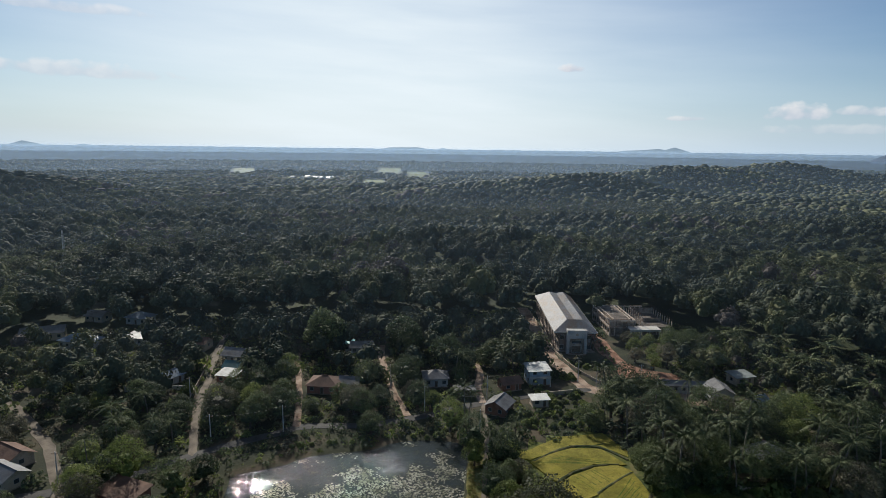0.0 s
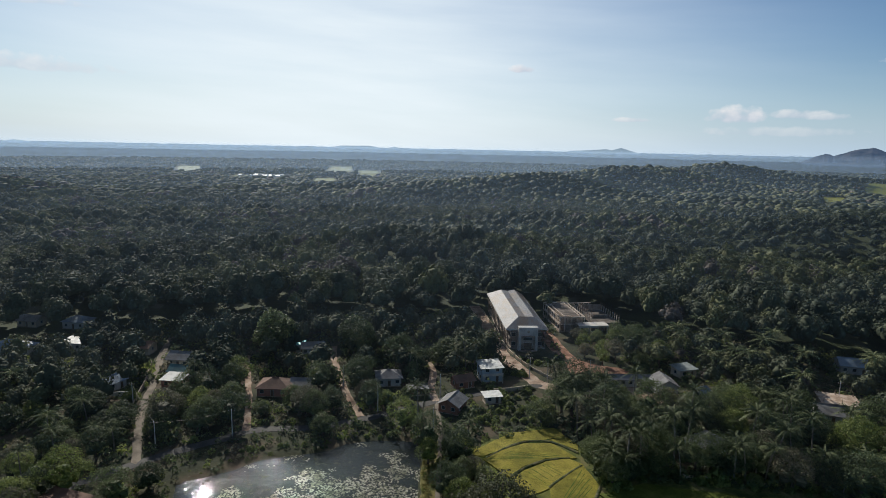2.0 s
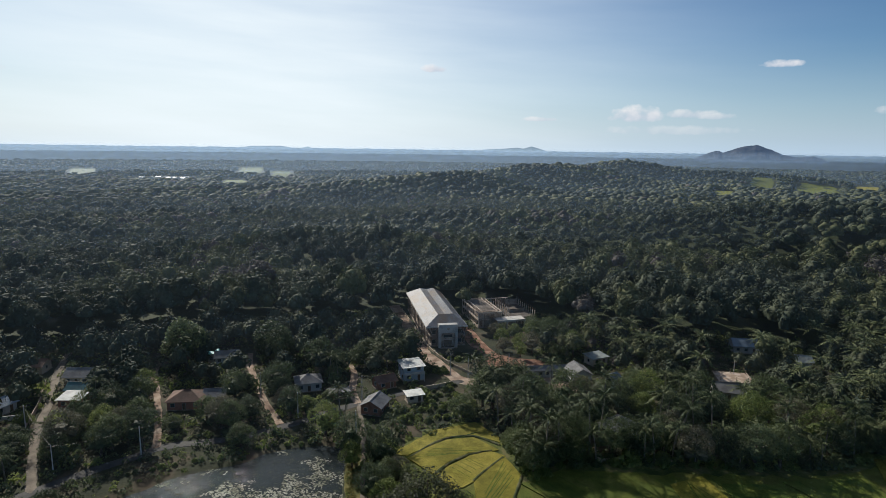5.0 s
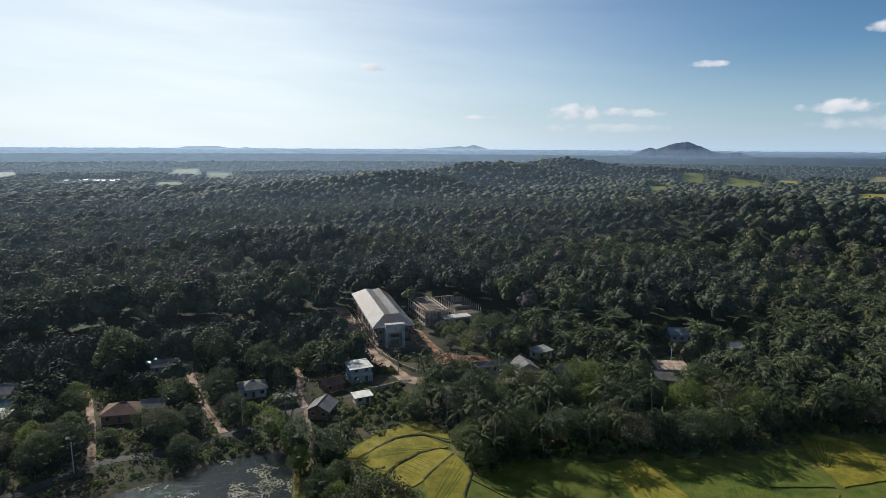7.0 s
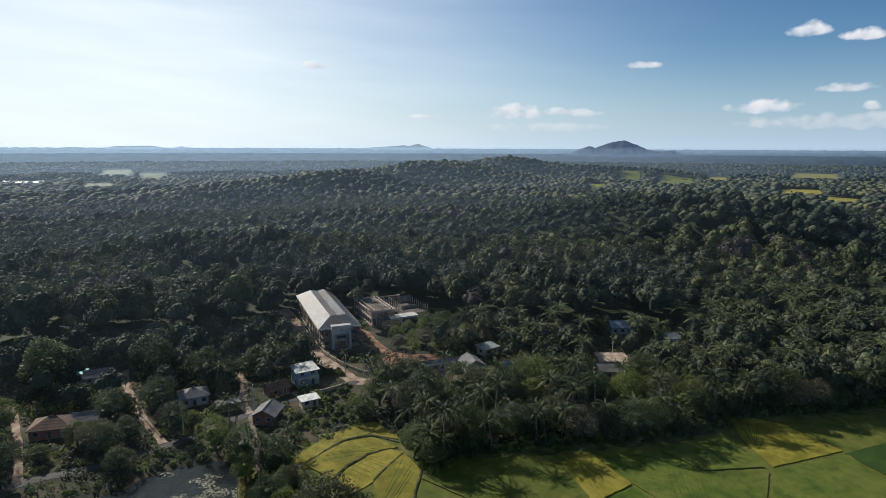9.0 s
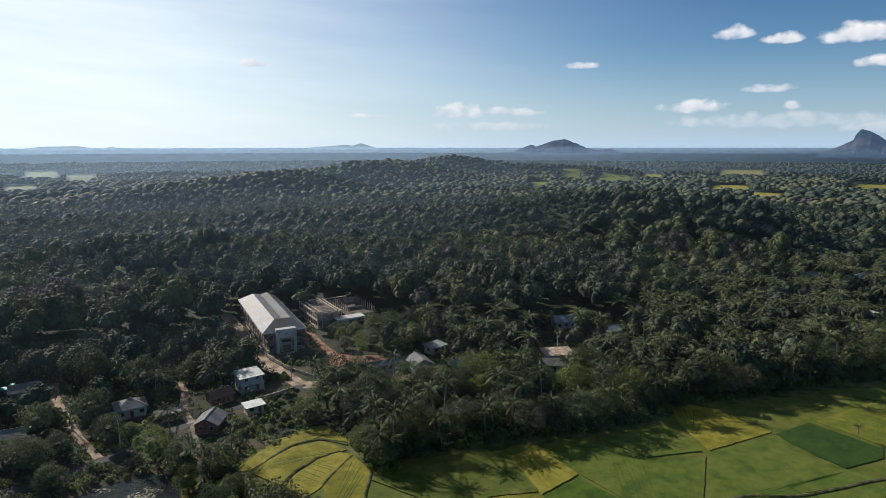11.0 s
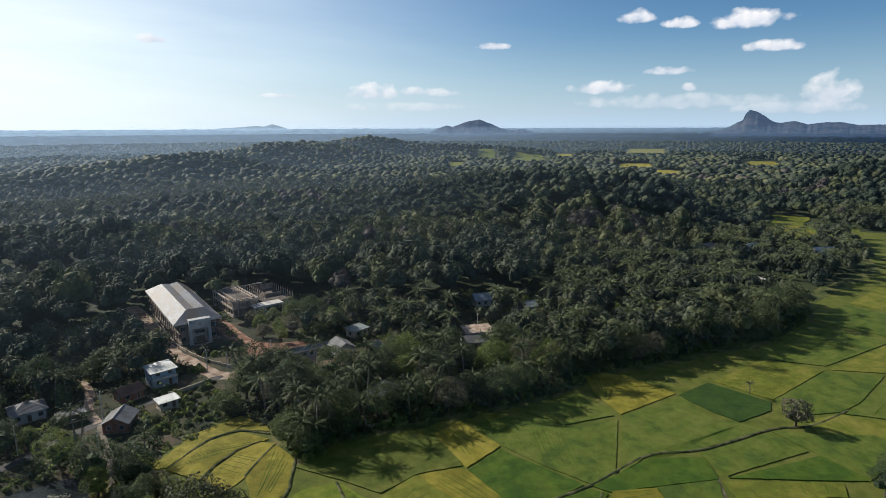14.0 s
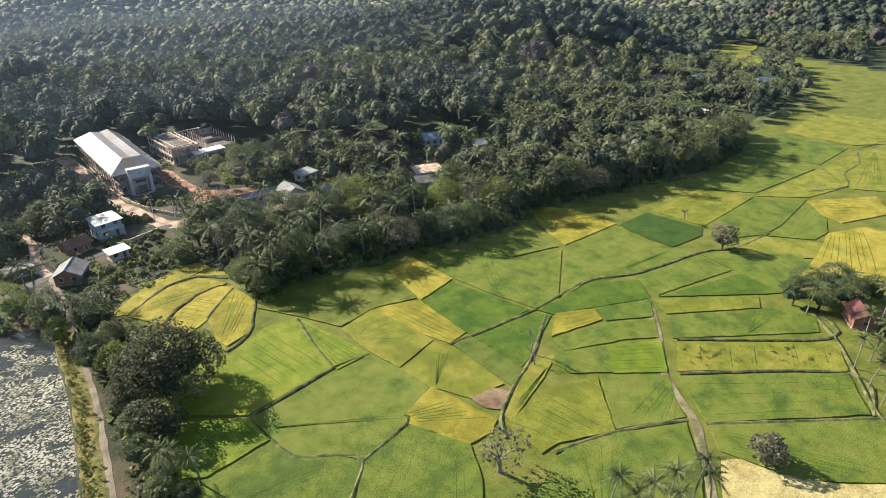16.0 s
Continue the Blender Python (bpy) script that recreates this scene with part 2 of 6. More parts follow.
M_CROP = {
    "golden": crop("ripe_rice", (0.137, 0.127, 0.016), (0.189, 0.171, 0.023), (0.237, 0.204, 0.035)),
    "light": crop("ripening_rice", (0.091, 0.107, 0.014), (0.123, 0.137, 0.018), (0.162, 0.157, 0.029)),
    "lime": crop("lime_rice", (0.078, 0.118, 0.011), (0.110, 0.148, 0.014), (0.143, 0.163, 0.021)),
    "green": crop("green_rice", (0.052, 0.084, 0.014), (0.082, 0.113, 0.017), (0.106, 0.127, 0.024)),
    "olive": crop("olive_rice", (0.062, 0.084, 0.014), (0.086, 0.105, 0.017), (0.111, 0.118, 0.026)),
    "mid": crop("mid_green_rice", (0.048, 0.075, 0.014), (0.068, 0.097, 0.016), (0.086, 0.107, 0.021)),
    "dark": crop("young_rice", (0.031, 0.069, 0.008), (0.049, 0.089, 0.010), (0.066, 0.102, 0.012)),
    "deep": crop("deep_green_rice", (0.016, 0.042, 0.008), (0.024, 0.054, 0.010), (0.032, 0.063, 0.011)),
    "straw": crop("cut_straw", (0.204, 0.166, 0.058), (0.279, 0.238, 0.095), (0.340, 0.292, 0.130)),
    "brown": crop("dry_stalks", (0.096, 0.065, 0.038), (0.148, 0.103, 0.062), (0.192, 0.144, 0.090)),
}


def plaster(name, c, dirt=0.75):
    d = tuple(v * dirt for v in c)
    return surface(name, [d, c, tuple(min(0.85, v * 1.05) for v in c)], 0.35, 0.85, 0.15, 10, obj_random=0.3)


def sheet(name, c, rough=0.4, metal=0.0):
    d = tuple(v * 0.72 for v in c)
    return surface(name, [d, c, tuple(min(0.85, v * 1.1) for v in c)], 0.3, rough, 0.35, 6, metal=metal, spec=0.5, lines=("X", 1.3, 0.0))


M_WHITE = plaster("white_plaster", (0.48, 0.475, 0.45))
M_CREAM = plaster("cream_plaster", (0.55, 0.47, 0.36))
M_PINK = plaster("red_plaster", (0.42, 0.20, 0.15))
# real paint on the cottage; on the two-storey house it paints in bluish shade
M_BLUE_WALL = plaster("pale_blue_plaster", (0.40, 0.48, 0.52))
M_CONCRETE = surface("raw_concrete", [(0.19, 0.15, 0.12), (0.32, 0.26, 0.21), (0.44, 0.37, 0.30)], 0.4, 0.9, 0.25, 8)
M_SLAB = surface("fresh_slab", [(0.50, 0.48, 0.44), (0.66, 0.64, 0.60)], 0.3, 0.85, 0.2, 10)
M_BRICK = surface("brickwork", [(0.20, 0.095, 0.06), (0.30, 0.15, 0.10)], 0.6, 0.9, 0.3, 10)
M_DARK = surface("dark_interior", [(0.010, 0.010, 0.011), (0.020, 0.020, 0.022)], 0.5, 0.6, 0.0)
M_GLASS = surface("window_glass", [(0.02, 0.03, 0.04), (0.04, 0.055, 0.065)], 0.4, 0.12, 0.0, spec=0.6)
M_ZINC = sheet("zinc_sheet", (0.14, 0.15, 0.16), 0.55, 0.0)
M_GREY_ROOF = sheet("asbestos_sheet", (0.20, 0.20, 0.20), 0.8)
M_BROWN_ROOF = sheet("clay_tile", (0.17, 0.095, 0.065), 0.85)
M_RED_ROOF = sheet("red_sheet", (0.12, 0.040, 0.034), 0.6)
M_TEAL_ROOF = sheet("teal_sheet", (0.06, 0.17, 0.17), 0.45)
M_TURQ = sheet("turquoise_sheet", (0.10, 0.62, 0.58), 0.4)
M_BLUE_ROOF = sheet("blue_sheet", (0.20, 0.26, 0.32), 0.45)
M_WHITE_ROOF = sheet("white_sheet", (0.31, 0.35, 0.34), 0.45)
M_STEEL = surface("rebar", [(0.14, 0.08, 0.055), (0.22, 0.15, 0.11)], 3, 0.7, 0.1)
M_WOOD = surface("timber", [(0.10, 0.07, 0.045), (0.20, 0.145, 0.10)], 1.5, 0.85, 0.3)

# ---- mesh helpers ----


def part(name, bm, material, parent=None, label=""):
    me = bpy.data.meshes.new(name)
    bm.to_mesh(me)
    bm.free()
    me.materials.append(material)
    ob = new(name, me)
    ob.parent = parent
    return tagged(ob, label)


def raw_mesh(name, verts, quads, material, smooth=False, mat_index=None):
    """A mesh straight from number arrays; quads is n x 4 (or n x 3)."""
    me = bpy.data.meshes.new(name)
    verts, quads = np.asarray(verts, np.float32), np.asarray(quads, np.int32)
    n, k = quads.shape
    me.vertices.add(len(verts))
    me.vertices.foreach_set("co", verts.ravel())
    me.loops.add(n * k)
    me.loops.foreach_set("vertex_index", quads.ravel())
    me.polygons.add(n)
    me.polygons.foreach_set("loop_start", np.arange(0, n * k, k, dtype=np.int32))
    for m in material if isinstance(material, (list, tuple)) else [material]:
        me.materials.append(m)
    if mat_index is not None:
        me.polygons.foreach_set("material_index", np.asarray(mat_index, np.int32))
    if smooth:
        me.polygons.foreach_set("use_smooth", np.ones(n, bool))
    me.update(calc_edges=True)
    return me


def empty(name, m):
    ob = new(name)
    ob.empty_display_size = 0.5
    ob.matrix_basis = m
    return ob


def box(bm, x0, y0, z0, x1, y1, z1):
    v = [bm.verts.new(p) for p in ((x0, y0, z0), (x1, y0, z0), (x1, y1, z0), (x0, y1, z0), (x0, y0, z1), (x1, y0, z1), (x1, y1, z1), (x0, y1, z1))]
    for f in ((3, 2, 1, 0), (4, 5, 6, 7), (0, 1, 5, 4), (1, 2, 6, 5), (2, 3, 7, 6), (3, 0, 4, 7)):
        bm.faces.new([v[i] for i in f])
    return bm


def boxed(*dims):
    return box(bmesh.new(), *dims)


def slab_from(bm, pts, thick):
    """A sloping panel: its top corners, and the thickness below them."""
    top = [bm.verts.new(p) for p in pts]
    low = [bm.verts.new((p[0], p[1], p[2] - thick)) for p in pts]
    n = len(pts)
    bm.faces.new(top)
    bm.faces.new(low[::-1])
    for i in range(n):
        bm.faces.new((top[i], low[i], low[(i + 1) % n], top[(i + 1) % n]))
    return bm


def tube(bm, p0, p1, r0, r1, n=6):
    p0, p1 = Vector(p0), Vector(p1)
    d = (p1 - p0).normalized()
    s = d.orthogonal().normalized()
    t = d.cross(s)
    rings = []
    for p, r in ((p0, r0), (p1, r1)):
        rings.append([bm.verts.new(p + (s * math.cos(2 * math.pi * i / n) + t * math.sin(2 * math.pi * i / n)) * r) for i in range(n)])
    for i in range(n):
        bm.faces.new((rings[0][i], rings[0][(i + 1) % n], rings[1][(i + 1) % n], rings[1][i]))
    bm.faces.new(rings[1])
    return bm


# ---- plan ----
FIELD = [(17, 147), (34, 157), (47, 159), (51, 143), (52, 126), (61, 130), (75, 128), (91, 124), (110, 119.5), (131, 116), (150, 118), (171, 112),
         (199, 106), (228, 99), (263, 101), (285, 111), (304, 113), (325, 115), (370, 115), (394, 120), (424, 136), (482, 163), (480, 213), (506, 230),
         (534, 184), (500, 107), (520, 60), (400, -20), (250, -90), (100, -120), (0, -120), (-2, 40), (8, 67), (12, 88), (16, 112), (24, 122)]
POND = [(-50, 118), (-53, 135), (-43, 140), (-33, 145.5), (-20, 149.5), (-6, 155.5), (5, 154), (9.2, 150), (7.8, 138), (6.3, 119), (3.6, 101), (1.5, 89),
        (-3, 60), (-30, 50), (-50, 80)]


def inside(poly, x, y):
    x, y = np.asarray(x, float), np.asarray(y, float)
    r = np.zeros(x.shape, bool)
    for (x0, y0), (x1, y1) in zip(poly, poly[1:] + poly[:1]):
        if y0 == y1:
            continue
        r ^= ((y0 > y) != (y1 > y)) & (x < (x1 - x0) * (y - y0) / (y1 - y0) + x0)
    return r


def line_distance(line, x, y):
    x, y = np.asarray(x, float), np.asarray(y, float)
    best = np.full(x.shape, 1e9)
    for (x0, y0), (x1, y1) in zip(line, line[1:]):
        dx, dy = x1 - x0, y1 - y0
        t = np.clip(((x - x0) * dx + (y - y0) * dy) / (dx * dx + dy * dy + 1e-9), 0, 1)
        best = np.minimum(best, np.hypot(x - x0 - t * dx, y - y0 - t * dy))
    return best


# hills: centre, height, the two half widths and the turn of the long axis
HILLS = [
    # long wooded hill behind the village, falling to the rice
    (270, 508, 5.2, 76, 60, -62), (312, 429, 15.7, 53, 60, -60), (332, 400, 7.5, 40, 60, -57), (347, 374, 14.8, 40, 60, -58), (363, 351, 16.6, 40, 60, -56),
    (380, 325, 17.4, 40, 60, -56), (400, 297, 12.0, 40, 60, -58), (415, 270, 15.5, 40, 60, -60), (428, 249, 2.5, 40, 60, -58),
    (175, 470, 6, 130, 100, 0), (14, 430, 7, 80, 34, 0),
    # ridge that runs away behind the coconut valley
    (66, 878, 10.0, 113, 90, 24), (188, 931, 20.9, 110, 90, 27), (274, 982, 12.3, 110, 90, 33), (386, 1062, 22.7, 131, 90, 37),
    (521, 1169, 32.1, 158, 90, 35), (692, 1274, 22.7, 122, 90, 22), (788, 1276, 23.3, 135, 90, -6), (1007, 1243, 20.7, 188, 90, -9),
    # hill past the end of the village, and the one beyond the rice
    (-566, 674, 26.6, 80, 130, 49), (-531, 715, 5.2, 80, 130, 47), (-490, 755, 19.6, 80, 130, 45),
    (752, 274, 17.4, 48, 95, -46), (784, 240, 13.9, 48, 95, -48), (815, 203, 26.8, 48, 95, -50), (-150, 1000, 6, 220, 120, 0),
]


def height(x, y):
    x, y = np.asarray(x, float), np.asarray(y, float)
    d = np.hypot(x, y)
    z = np.zeros(x.shape)
    for cx, cy, h, sx, sy, turn in HILLS:
        c, s = math.cos(radians(turn)), math.sin(radians(turn))
        u, v = (x - cx) * c + (y - cy) * s, -(x - cx) * s + (y - cy) * c
        z += h * np.exp(-(u / sx) ** 2 - (v / sy) ** 2)
    und = 4.2 * np.sin(x / 71 + 1.3 * np.sin(y / 97)) * np.sin(y / 43 + 0.9 * np.sin(x / 83))
    z = np.maximum(0, z - 2.5) + np.clip((d - 330) / 200, 0, 1) * (und + 3.0) * np.clip(z / 6, 0.3, 1) * np.clip((1700 - d) / 500, 0.3, 1)
    z += np.clip(d - 1500, 0, None) * 0.0157
    return z


def build_ground():
    na, radii = 400, [0.0] + list(np.geomspace(6, 4980, 220))
    ang = np.linspace(0, 2 * math.pi, na, endpoint=False)
    r = np.array(radii[1:])
    x, y = np.outer(r, np.sin(ang)), np.outer(r, np.cos(ang))
    z = height(x, y)
    deep = line_distance(POND + POND[:1], x, y)
    z = np.where(inside(POND, x, y), z - 1.6 * np.clip(deep / 5, 0, 1), z)
    verts = np.stack([x, y, z], -1).reshape(-1, 3)
    i, j = np.meshgrid(np.arange(len(r) - 1), np.arange(na), indexing="ij")
    jn = (j + 1) % na
    quads = np.stack([i * na + j, (i + 1) * na + j, (i + 1) * na + jn, i * na + jn], -1).reshape(-1, 4)[:, ::-1]
    c = verts[quads].mean(1)
    idx = np.where(inside(FIELD, c[:, 0], c[:, 1]), 2, np.where(np.hypot(c[:, 0], c[:, 1]) > 262, 1, 0))
    # the small middle cap
    verts = np.vstack([verts, [[0, 0, 0]]])
    me = raw_mesh("ground", verts, quads, [M_GROUND, M_FLOOR, M_CROP["olive"]], mat_index=idx)
    bm = bmesh.new()
    bm.from_mesh(me)
    bm.verts.ensure_lookup_table()
    mid = bm.verts[len(verts) - 1]
    for k in range(na):
        bm.faces.new((mid, bm.verts[(k + 1) % na], bm.verts[k]))
    bm.to_mesh(me)
    bm.free()
    tagged(new("ground", me), "gently rolling ground of grass, bare earth and forest floor", "ground", kind="structure")


build_ground()

# ---- roads ----
ROADS = {
    "hall_road": ([(40.5, 293), (42.5, 251), (42.5, 222), (46.5, 203), (50.5, 190), (63, 188), (77, 190), (88, 169)], 5.4, M_ROAD),
    "dam_road": ([(13.4, 178), (12.8, 155), (10.2, 128), (8.6, 112.6), (6.5, 98.8), (4.5, 87), (2.7, 76), (-2, 50)], 1.35, M_CEMENT_ROAD),
    "pond_road": ([(-150, 100), (-89, 126.4), (-79, 131.4), (-66, 142), (-57.7, 148.5), (-47.4, 155), (-39, 160.5), (-21, 162), (-3.5, 169), (13.4, 178), (30, 184), (50.5, 190)], 3.4, M_TAR),
    "cement_road": ([(-64.5, 143), (-70, 158), (-76.5, 177), (-81, 198), (-88.4, 224), (-92, 245)], 2.3, M_CEMENT_ROAD),
    "left_road": ([(-150, 188), (-128.5, 169), (-106.5, 149), (-96, 136), (-87.4, 124), (-80, 100)], 3.0, M_CEMENT_ROAD),
    "lane": ([(-41.6, 160), (-46, 182), (-52.6, 207), (-56, 222)], 2.0, M_ROAD),
    "lane_b": ([(-10, 168), (-15, 183), (-19, 200), (-23.3, 220), (-24, 232)], 2.2, M_ROAD),
    "lane_c": ([(13.4, 178), (12.2, 188.5), (14, 204), (12, 216)], 2.6, M_ROAD),
    "field_track": ([(124.5, 62), (110.5, 50.5), (101.6, 44.8), (94.7, 36.8), (91.6, 32.2), (83.3, 25.8), (75, 20)], 1.5, M_TRACK),
}


def smooth_line(pts, step=2.5):
    pts = [Vector((*p, 0)) for p in pts]
    out = []
    for k in range(len(pts) - 1):
        p0, p1, p2, p3 = pts[max(k - 1, 0)], pts[k], pts[k + 1], pts[min(k + 2, len(pts) - 1)]
        n = max(2, int((p2 - p1).length / step))
        for i in range(n):
            t = i / n
            out.append(0.5 * ((2 * p1) + (p2 - p0) * t + (2 * p0 - 5 * p1 + 4 * p2 - p3) * t * t + (3 * p1 - p0 - 3 * p2 + p3) * t ** 3))
    out.append(pts[-1])
    return out


def strip(name, pts, width, material, z=0.05, crown=0.04, wobble=0.18, seed=1):
    """A ribbon of ground with a slight crown and ragged edges, with sides that go into the soil."""
    rnd = random.Random(seed)
    line = smooth_line(pts)
    bm = bmesh.new()
    rows = []
    for i, p in enumerate(line):
        d = (line[min(i + 1, len(line) - 1)] - line[max(i - 1, 0)]).normalized()
        s = Vector((d.y, -d.x, 0))
        gz = float(height(p.x, p.y)) + z
        l, r = width / 2 * (1 + rnd.uniform(-wobble, wobble)), width / 2 * (1 + rnd.uniform(-wobble, wobble))
        rows.append([bm.verts.new(q) for q in (p - s * (l + 0.15) + Vector((0, 0, gz - 0.25)), p - s * l + Vector((0, 0, gz)), p + Vector((0, 0, gz + crown)),
                                               p + s * r + Vector((0, 0, gz)), p + s * (r + 0.15) + Vector((0, 0, gz - 0.25)))])
    for a, b in zip(rows, rows[1:]):
        for k in range(4):
            bm.faces.new((a[k], a[k + 1], b[k + 1], b[k]))
    return part(name, bm, material)


for k, (name, (pts, width, mat)) in enumerate(ROADS.items()):
    tagged(strip("road", pts, width, mat, 0.05 + 0.006 * k, seed=k),
           {"red_earth": "reddish bare earth lane through the village", "cement_track": "pale dusty track of worn cement and gravel", "grassy_track": "rutted grassy earth track between rice plots", "worn_asphalt": "narrow worn tarred road past the pond"}[mat.name],
           "road", kind="structure")
tagged(strip("verge", [(10.6, 152), (8.6, 128), (6.9, 112), (4.6, 98.5), (2.6, 87), (0.5, 74), (-5, 52)], 4.2, M_VERGE, 0.0, 0.22, 0.25, 77), "yellowish grass verge between the pond and the track", "grass verge", kind="structure")
tagged(strip("verge", FIELD[3:24], 7.0, M_MUD, 0.03, 0.1, 0.35, 78), "weedy grass margin between rice and woods", "grass verge", kind="structure")
M_RED_SOIL = surface("red_soil", [(0.15, 0.075, 0.045), (0.26, 0.135, 0.085), (0.36, 0.22, 0.15)], 0.3, 0.95, 0.5, 9)
YARD = [("hall_yard", [(63.0, 226), (66, 214), (69, 212), (69.0, 246), (66, 284), (63.2, 284)], M_RED_SOIL), ("site_yard", [(64, 200), (84, 195), (86, 203), (72, 212), (69, 226), (66, 230)], M_RED_SOIL)]


def patch(name, poly, material, z):
    bm = bmesh.new()
    rnd = random.Random(len(name))
    pts = smooth_line(poly + poly[:1], 4)[:-1]
    top = [bm.verts.new((p.x + rnd.uniform(-0.5, 0.5), p.y + rnd.uniform(-0.5, 0.5), float(height(p.x, p.y)) + z)) for p in pts]
    f = bm.faces.new(top)
    bmesh.ops.triangulate(bm, faces=[f])
    return part(name, bm, material)


for k, (name, poly, mat) in enumerate(YARD):
    tagged(patch("yard", poly, mat, 0.03 + 0.006 * k), "bare reddish earth yard round the large buildings", "yard", kind="structure")


# ---- rice fields ----


def grow(poly, by):
    """The outline moved out (or in) by some metres."""
    n = len(poly)
    area = sum(poly[i][0] * poly[(i + 1) % n][1] - poly[(i + 1) % n][0] * poly[i][1] for i in range(n))
    sgn = 1 if area > 0 else -1
    out = []
    for i in range(n):
        a, b, c = Vector(poly[i - 1]), Vector(poly[i]), Vector(poly[(i + 1) % n])
        d0, d1 = (b - a).normalized(), (c - b).normalized()
        n0, n1 = Vector((d0.y, -d0.x)) * sgn, Vector((d1.y, -d1.x)) * sgn
        k = n0 + n1
        k = k / max(0.5, k.length_squared / 2) if k.length > 0.2 else n0
        out.append(b + k * by)
    return out


def dense_outline(poly, step, rnd, rough):
    out = []
    n = len(poly)
    for i in range(n):
        a, b = Vector(poly[i]), Vector(poly[(i + 1) % n])
        m = max(1, int((b - a).length / step))
        for k in range(m):
            p = a.lerp(b, k / m)
            out.append(p + Vector((rnd.uniform(-rough, rough), rnd.uniform(-rough, rough))))
    return out


paddy_count = 0
PLOTS = []


def furrow(plot, a, b, z, rnd):
    """A narrow trodden line where the plants part, the gap's shade put in as darker green."""
    n = max(3, int((b - a).length / 2.5))
    d = (b - a).normalized()
    s = Vector((-d.y, d.x))
    bm = bmesh.new()
    rows = []
    off = 0.0
    for i in range(n + 1):
        off += rnd.uniform(-0.12, 0.12)
        p = a.lerp(b, i / n) + s * off
        w = rnd.uniform(0.05, 0.12)
        rows.append([bm.verts.new((*(p - s * w), z + 0.012)), bm.verts.new((*(p + s * w), z + 0.012))])
    for u, v in zip(rows, rows[1:]):
        bm.faces.new((u[0], u[1], v[1], v[0]))
    bmesh.ops.recalc_face_normals(bm, faces=bm.faces)
    part("furrow", bm, M_CROP["dark"], plot)


def paddy(kind, poly):
    """A plot of rice: a low mat of plants with a ragged edge inside its bund."""
    global paddy_count
    paddy_count += 1
    rnd = random.Random(paddy_count)
    edge = dense_outline(grow(poly, 0.32), 1.4, rnd, 0.13)
    tall = {"straw": 0.12, "brown": 0.2}.get(kind, 0.24) + rnd.uniform(-0.05, 0.05)
    PLOTS.append((kind, poly, tall))
    bm = bmesh.new()
    top = [bm.verts.new((p.x, p.y, tall)) for p in edge]
    low = [bm.verts.new((p.x, p.y, -0.1)) for p in edge]
    f = bm.faces.new(top)
    for i in range(len(top)):
        j = (i + 1) % len(top)
        bm.faces.new((top[i], low[i], low[j], top[j]))
    bmesh.ops.triangulate(bm, faces=[f])
    bmesh.ops.recalc_face_normals(bm, faces=bm.faces)
    words = {"golden": "ripe golden rice plot with ragged edges", "light": "yellow-green ripening rice plot between bunds", "lime": "bright lime green rice plot between bunds",
             "green": "green rice plot divided by low bunds", "olive": "olive green rice plot at the edge of the trees", "mid": "narrow strip of mid green rice",
             "dark": "fresh green young rice plot", "deep": "deep green plot of rice seedlings", "straw": "pale harvested plot covered with straw",
             "brown": "small heap of dry brown rice stalks"}[kind]
    plot = tagged(part("rice_plot", bm, M_CROP[kind]), words, "rice field", "rice plots", "structure")
    # walked lines through the crop
    if kind not in ("straw", "brown"):
        pts = [Vector(p) for p in poly]
        mid = sum(pts, Vector((0, 0))) / len(pts)
        span = max((p - mid).length for p in pts)
        k0 = rnd.randrange(len(pts))
        k1 = (k0 + len(pts) // 2) % len(pts)
        lines = rnd.randint(3, 5) + int(span / 8)
        fan = rnd.random() < 0.35
        for k in range(lines):
            s = (k + rnd.uniform(0.2, 0.8)) / lines
            a = pts[k0].lerp(pts[(k0 + 1) % len(pts)], 0.5 if fan else s)
            b = pts[(k1 + 1) % len(pts)].lerp(pts[k1], s)
            furrow(plot, a.lerp(b, rnd.uniform(0.03, 0.15)), a.lerp(b, rnd.uniform(0.7, 0.97)), tall, rnd)


paddy("golden", [(17.2, 145.6), (23.3, 147.6), (33.3, 155.5), (45.8, 157.9), (50, 148.6), (49.3, 145.8), (43.9, 151.2), (35.7, 151.7), (29.6, 147.6), (23.3, 143.4)])
paddy("golden", [(23.5, 141.6), (29.4, 146), (35.7, 149.3), (43.1, 149), (47.4, 141.4), (39.4, 141.6), (32.2, 137.7), (28.3, 133.3)])
paddy("golden", [(29.3, 132.4), (33, 135.6), (39.3, 139.5), (45.2, 141), (48.1, 138), (43.3, 134), (37.3, 128), (31.7, 125.2)])
paddy("golden", [(37.6, 127.4), (43.5, 133.1), (48.1, 136.8), (49.2, 128.6), (42.1, 116.2), (36.2, 114.5), (35.6, 118.5)])
paddy("lime", [(35.1, 109.9), (45.7, 114.8), (52.7, 113), (50.5, 103.6), (49.3, 92.2), (38, 91.1), (29.8, 90.3), (15.4, 103.3), (19.1, 112.2)])
paddy("lime", [(14.9, 101.7), (29.1, 88.8), (29.3, 81.8), (17.8, 81.2), (10.7, 86.5)])
paddy("lime", [(53.8, 112), (56.3, 99.7), (57.6, 90.8), (50.2, 90.7), (51.3, 100.8)])
paddy("olive", [(48.7, 124.4), (60.7, 128.4), (86.2, 120), (80.4, 101.6), (69.8, 105.2), (59.3, 103.8), (55.1, 112.8)])
paddy("golden", [(83.9, 116.8), (93.5, 118.8), (93.5, 102.6), (81.2, 100.2)])
paddy("golden", [(70.3, 104), (78.9, 100.8), (80, 98.4), (80.3, 82.5), (74, 81.6), (69.5, 95.7)])
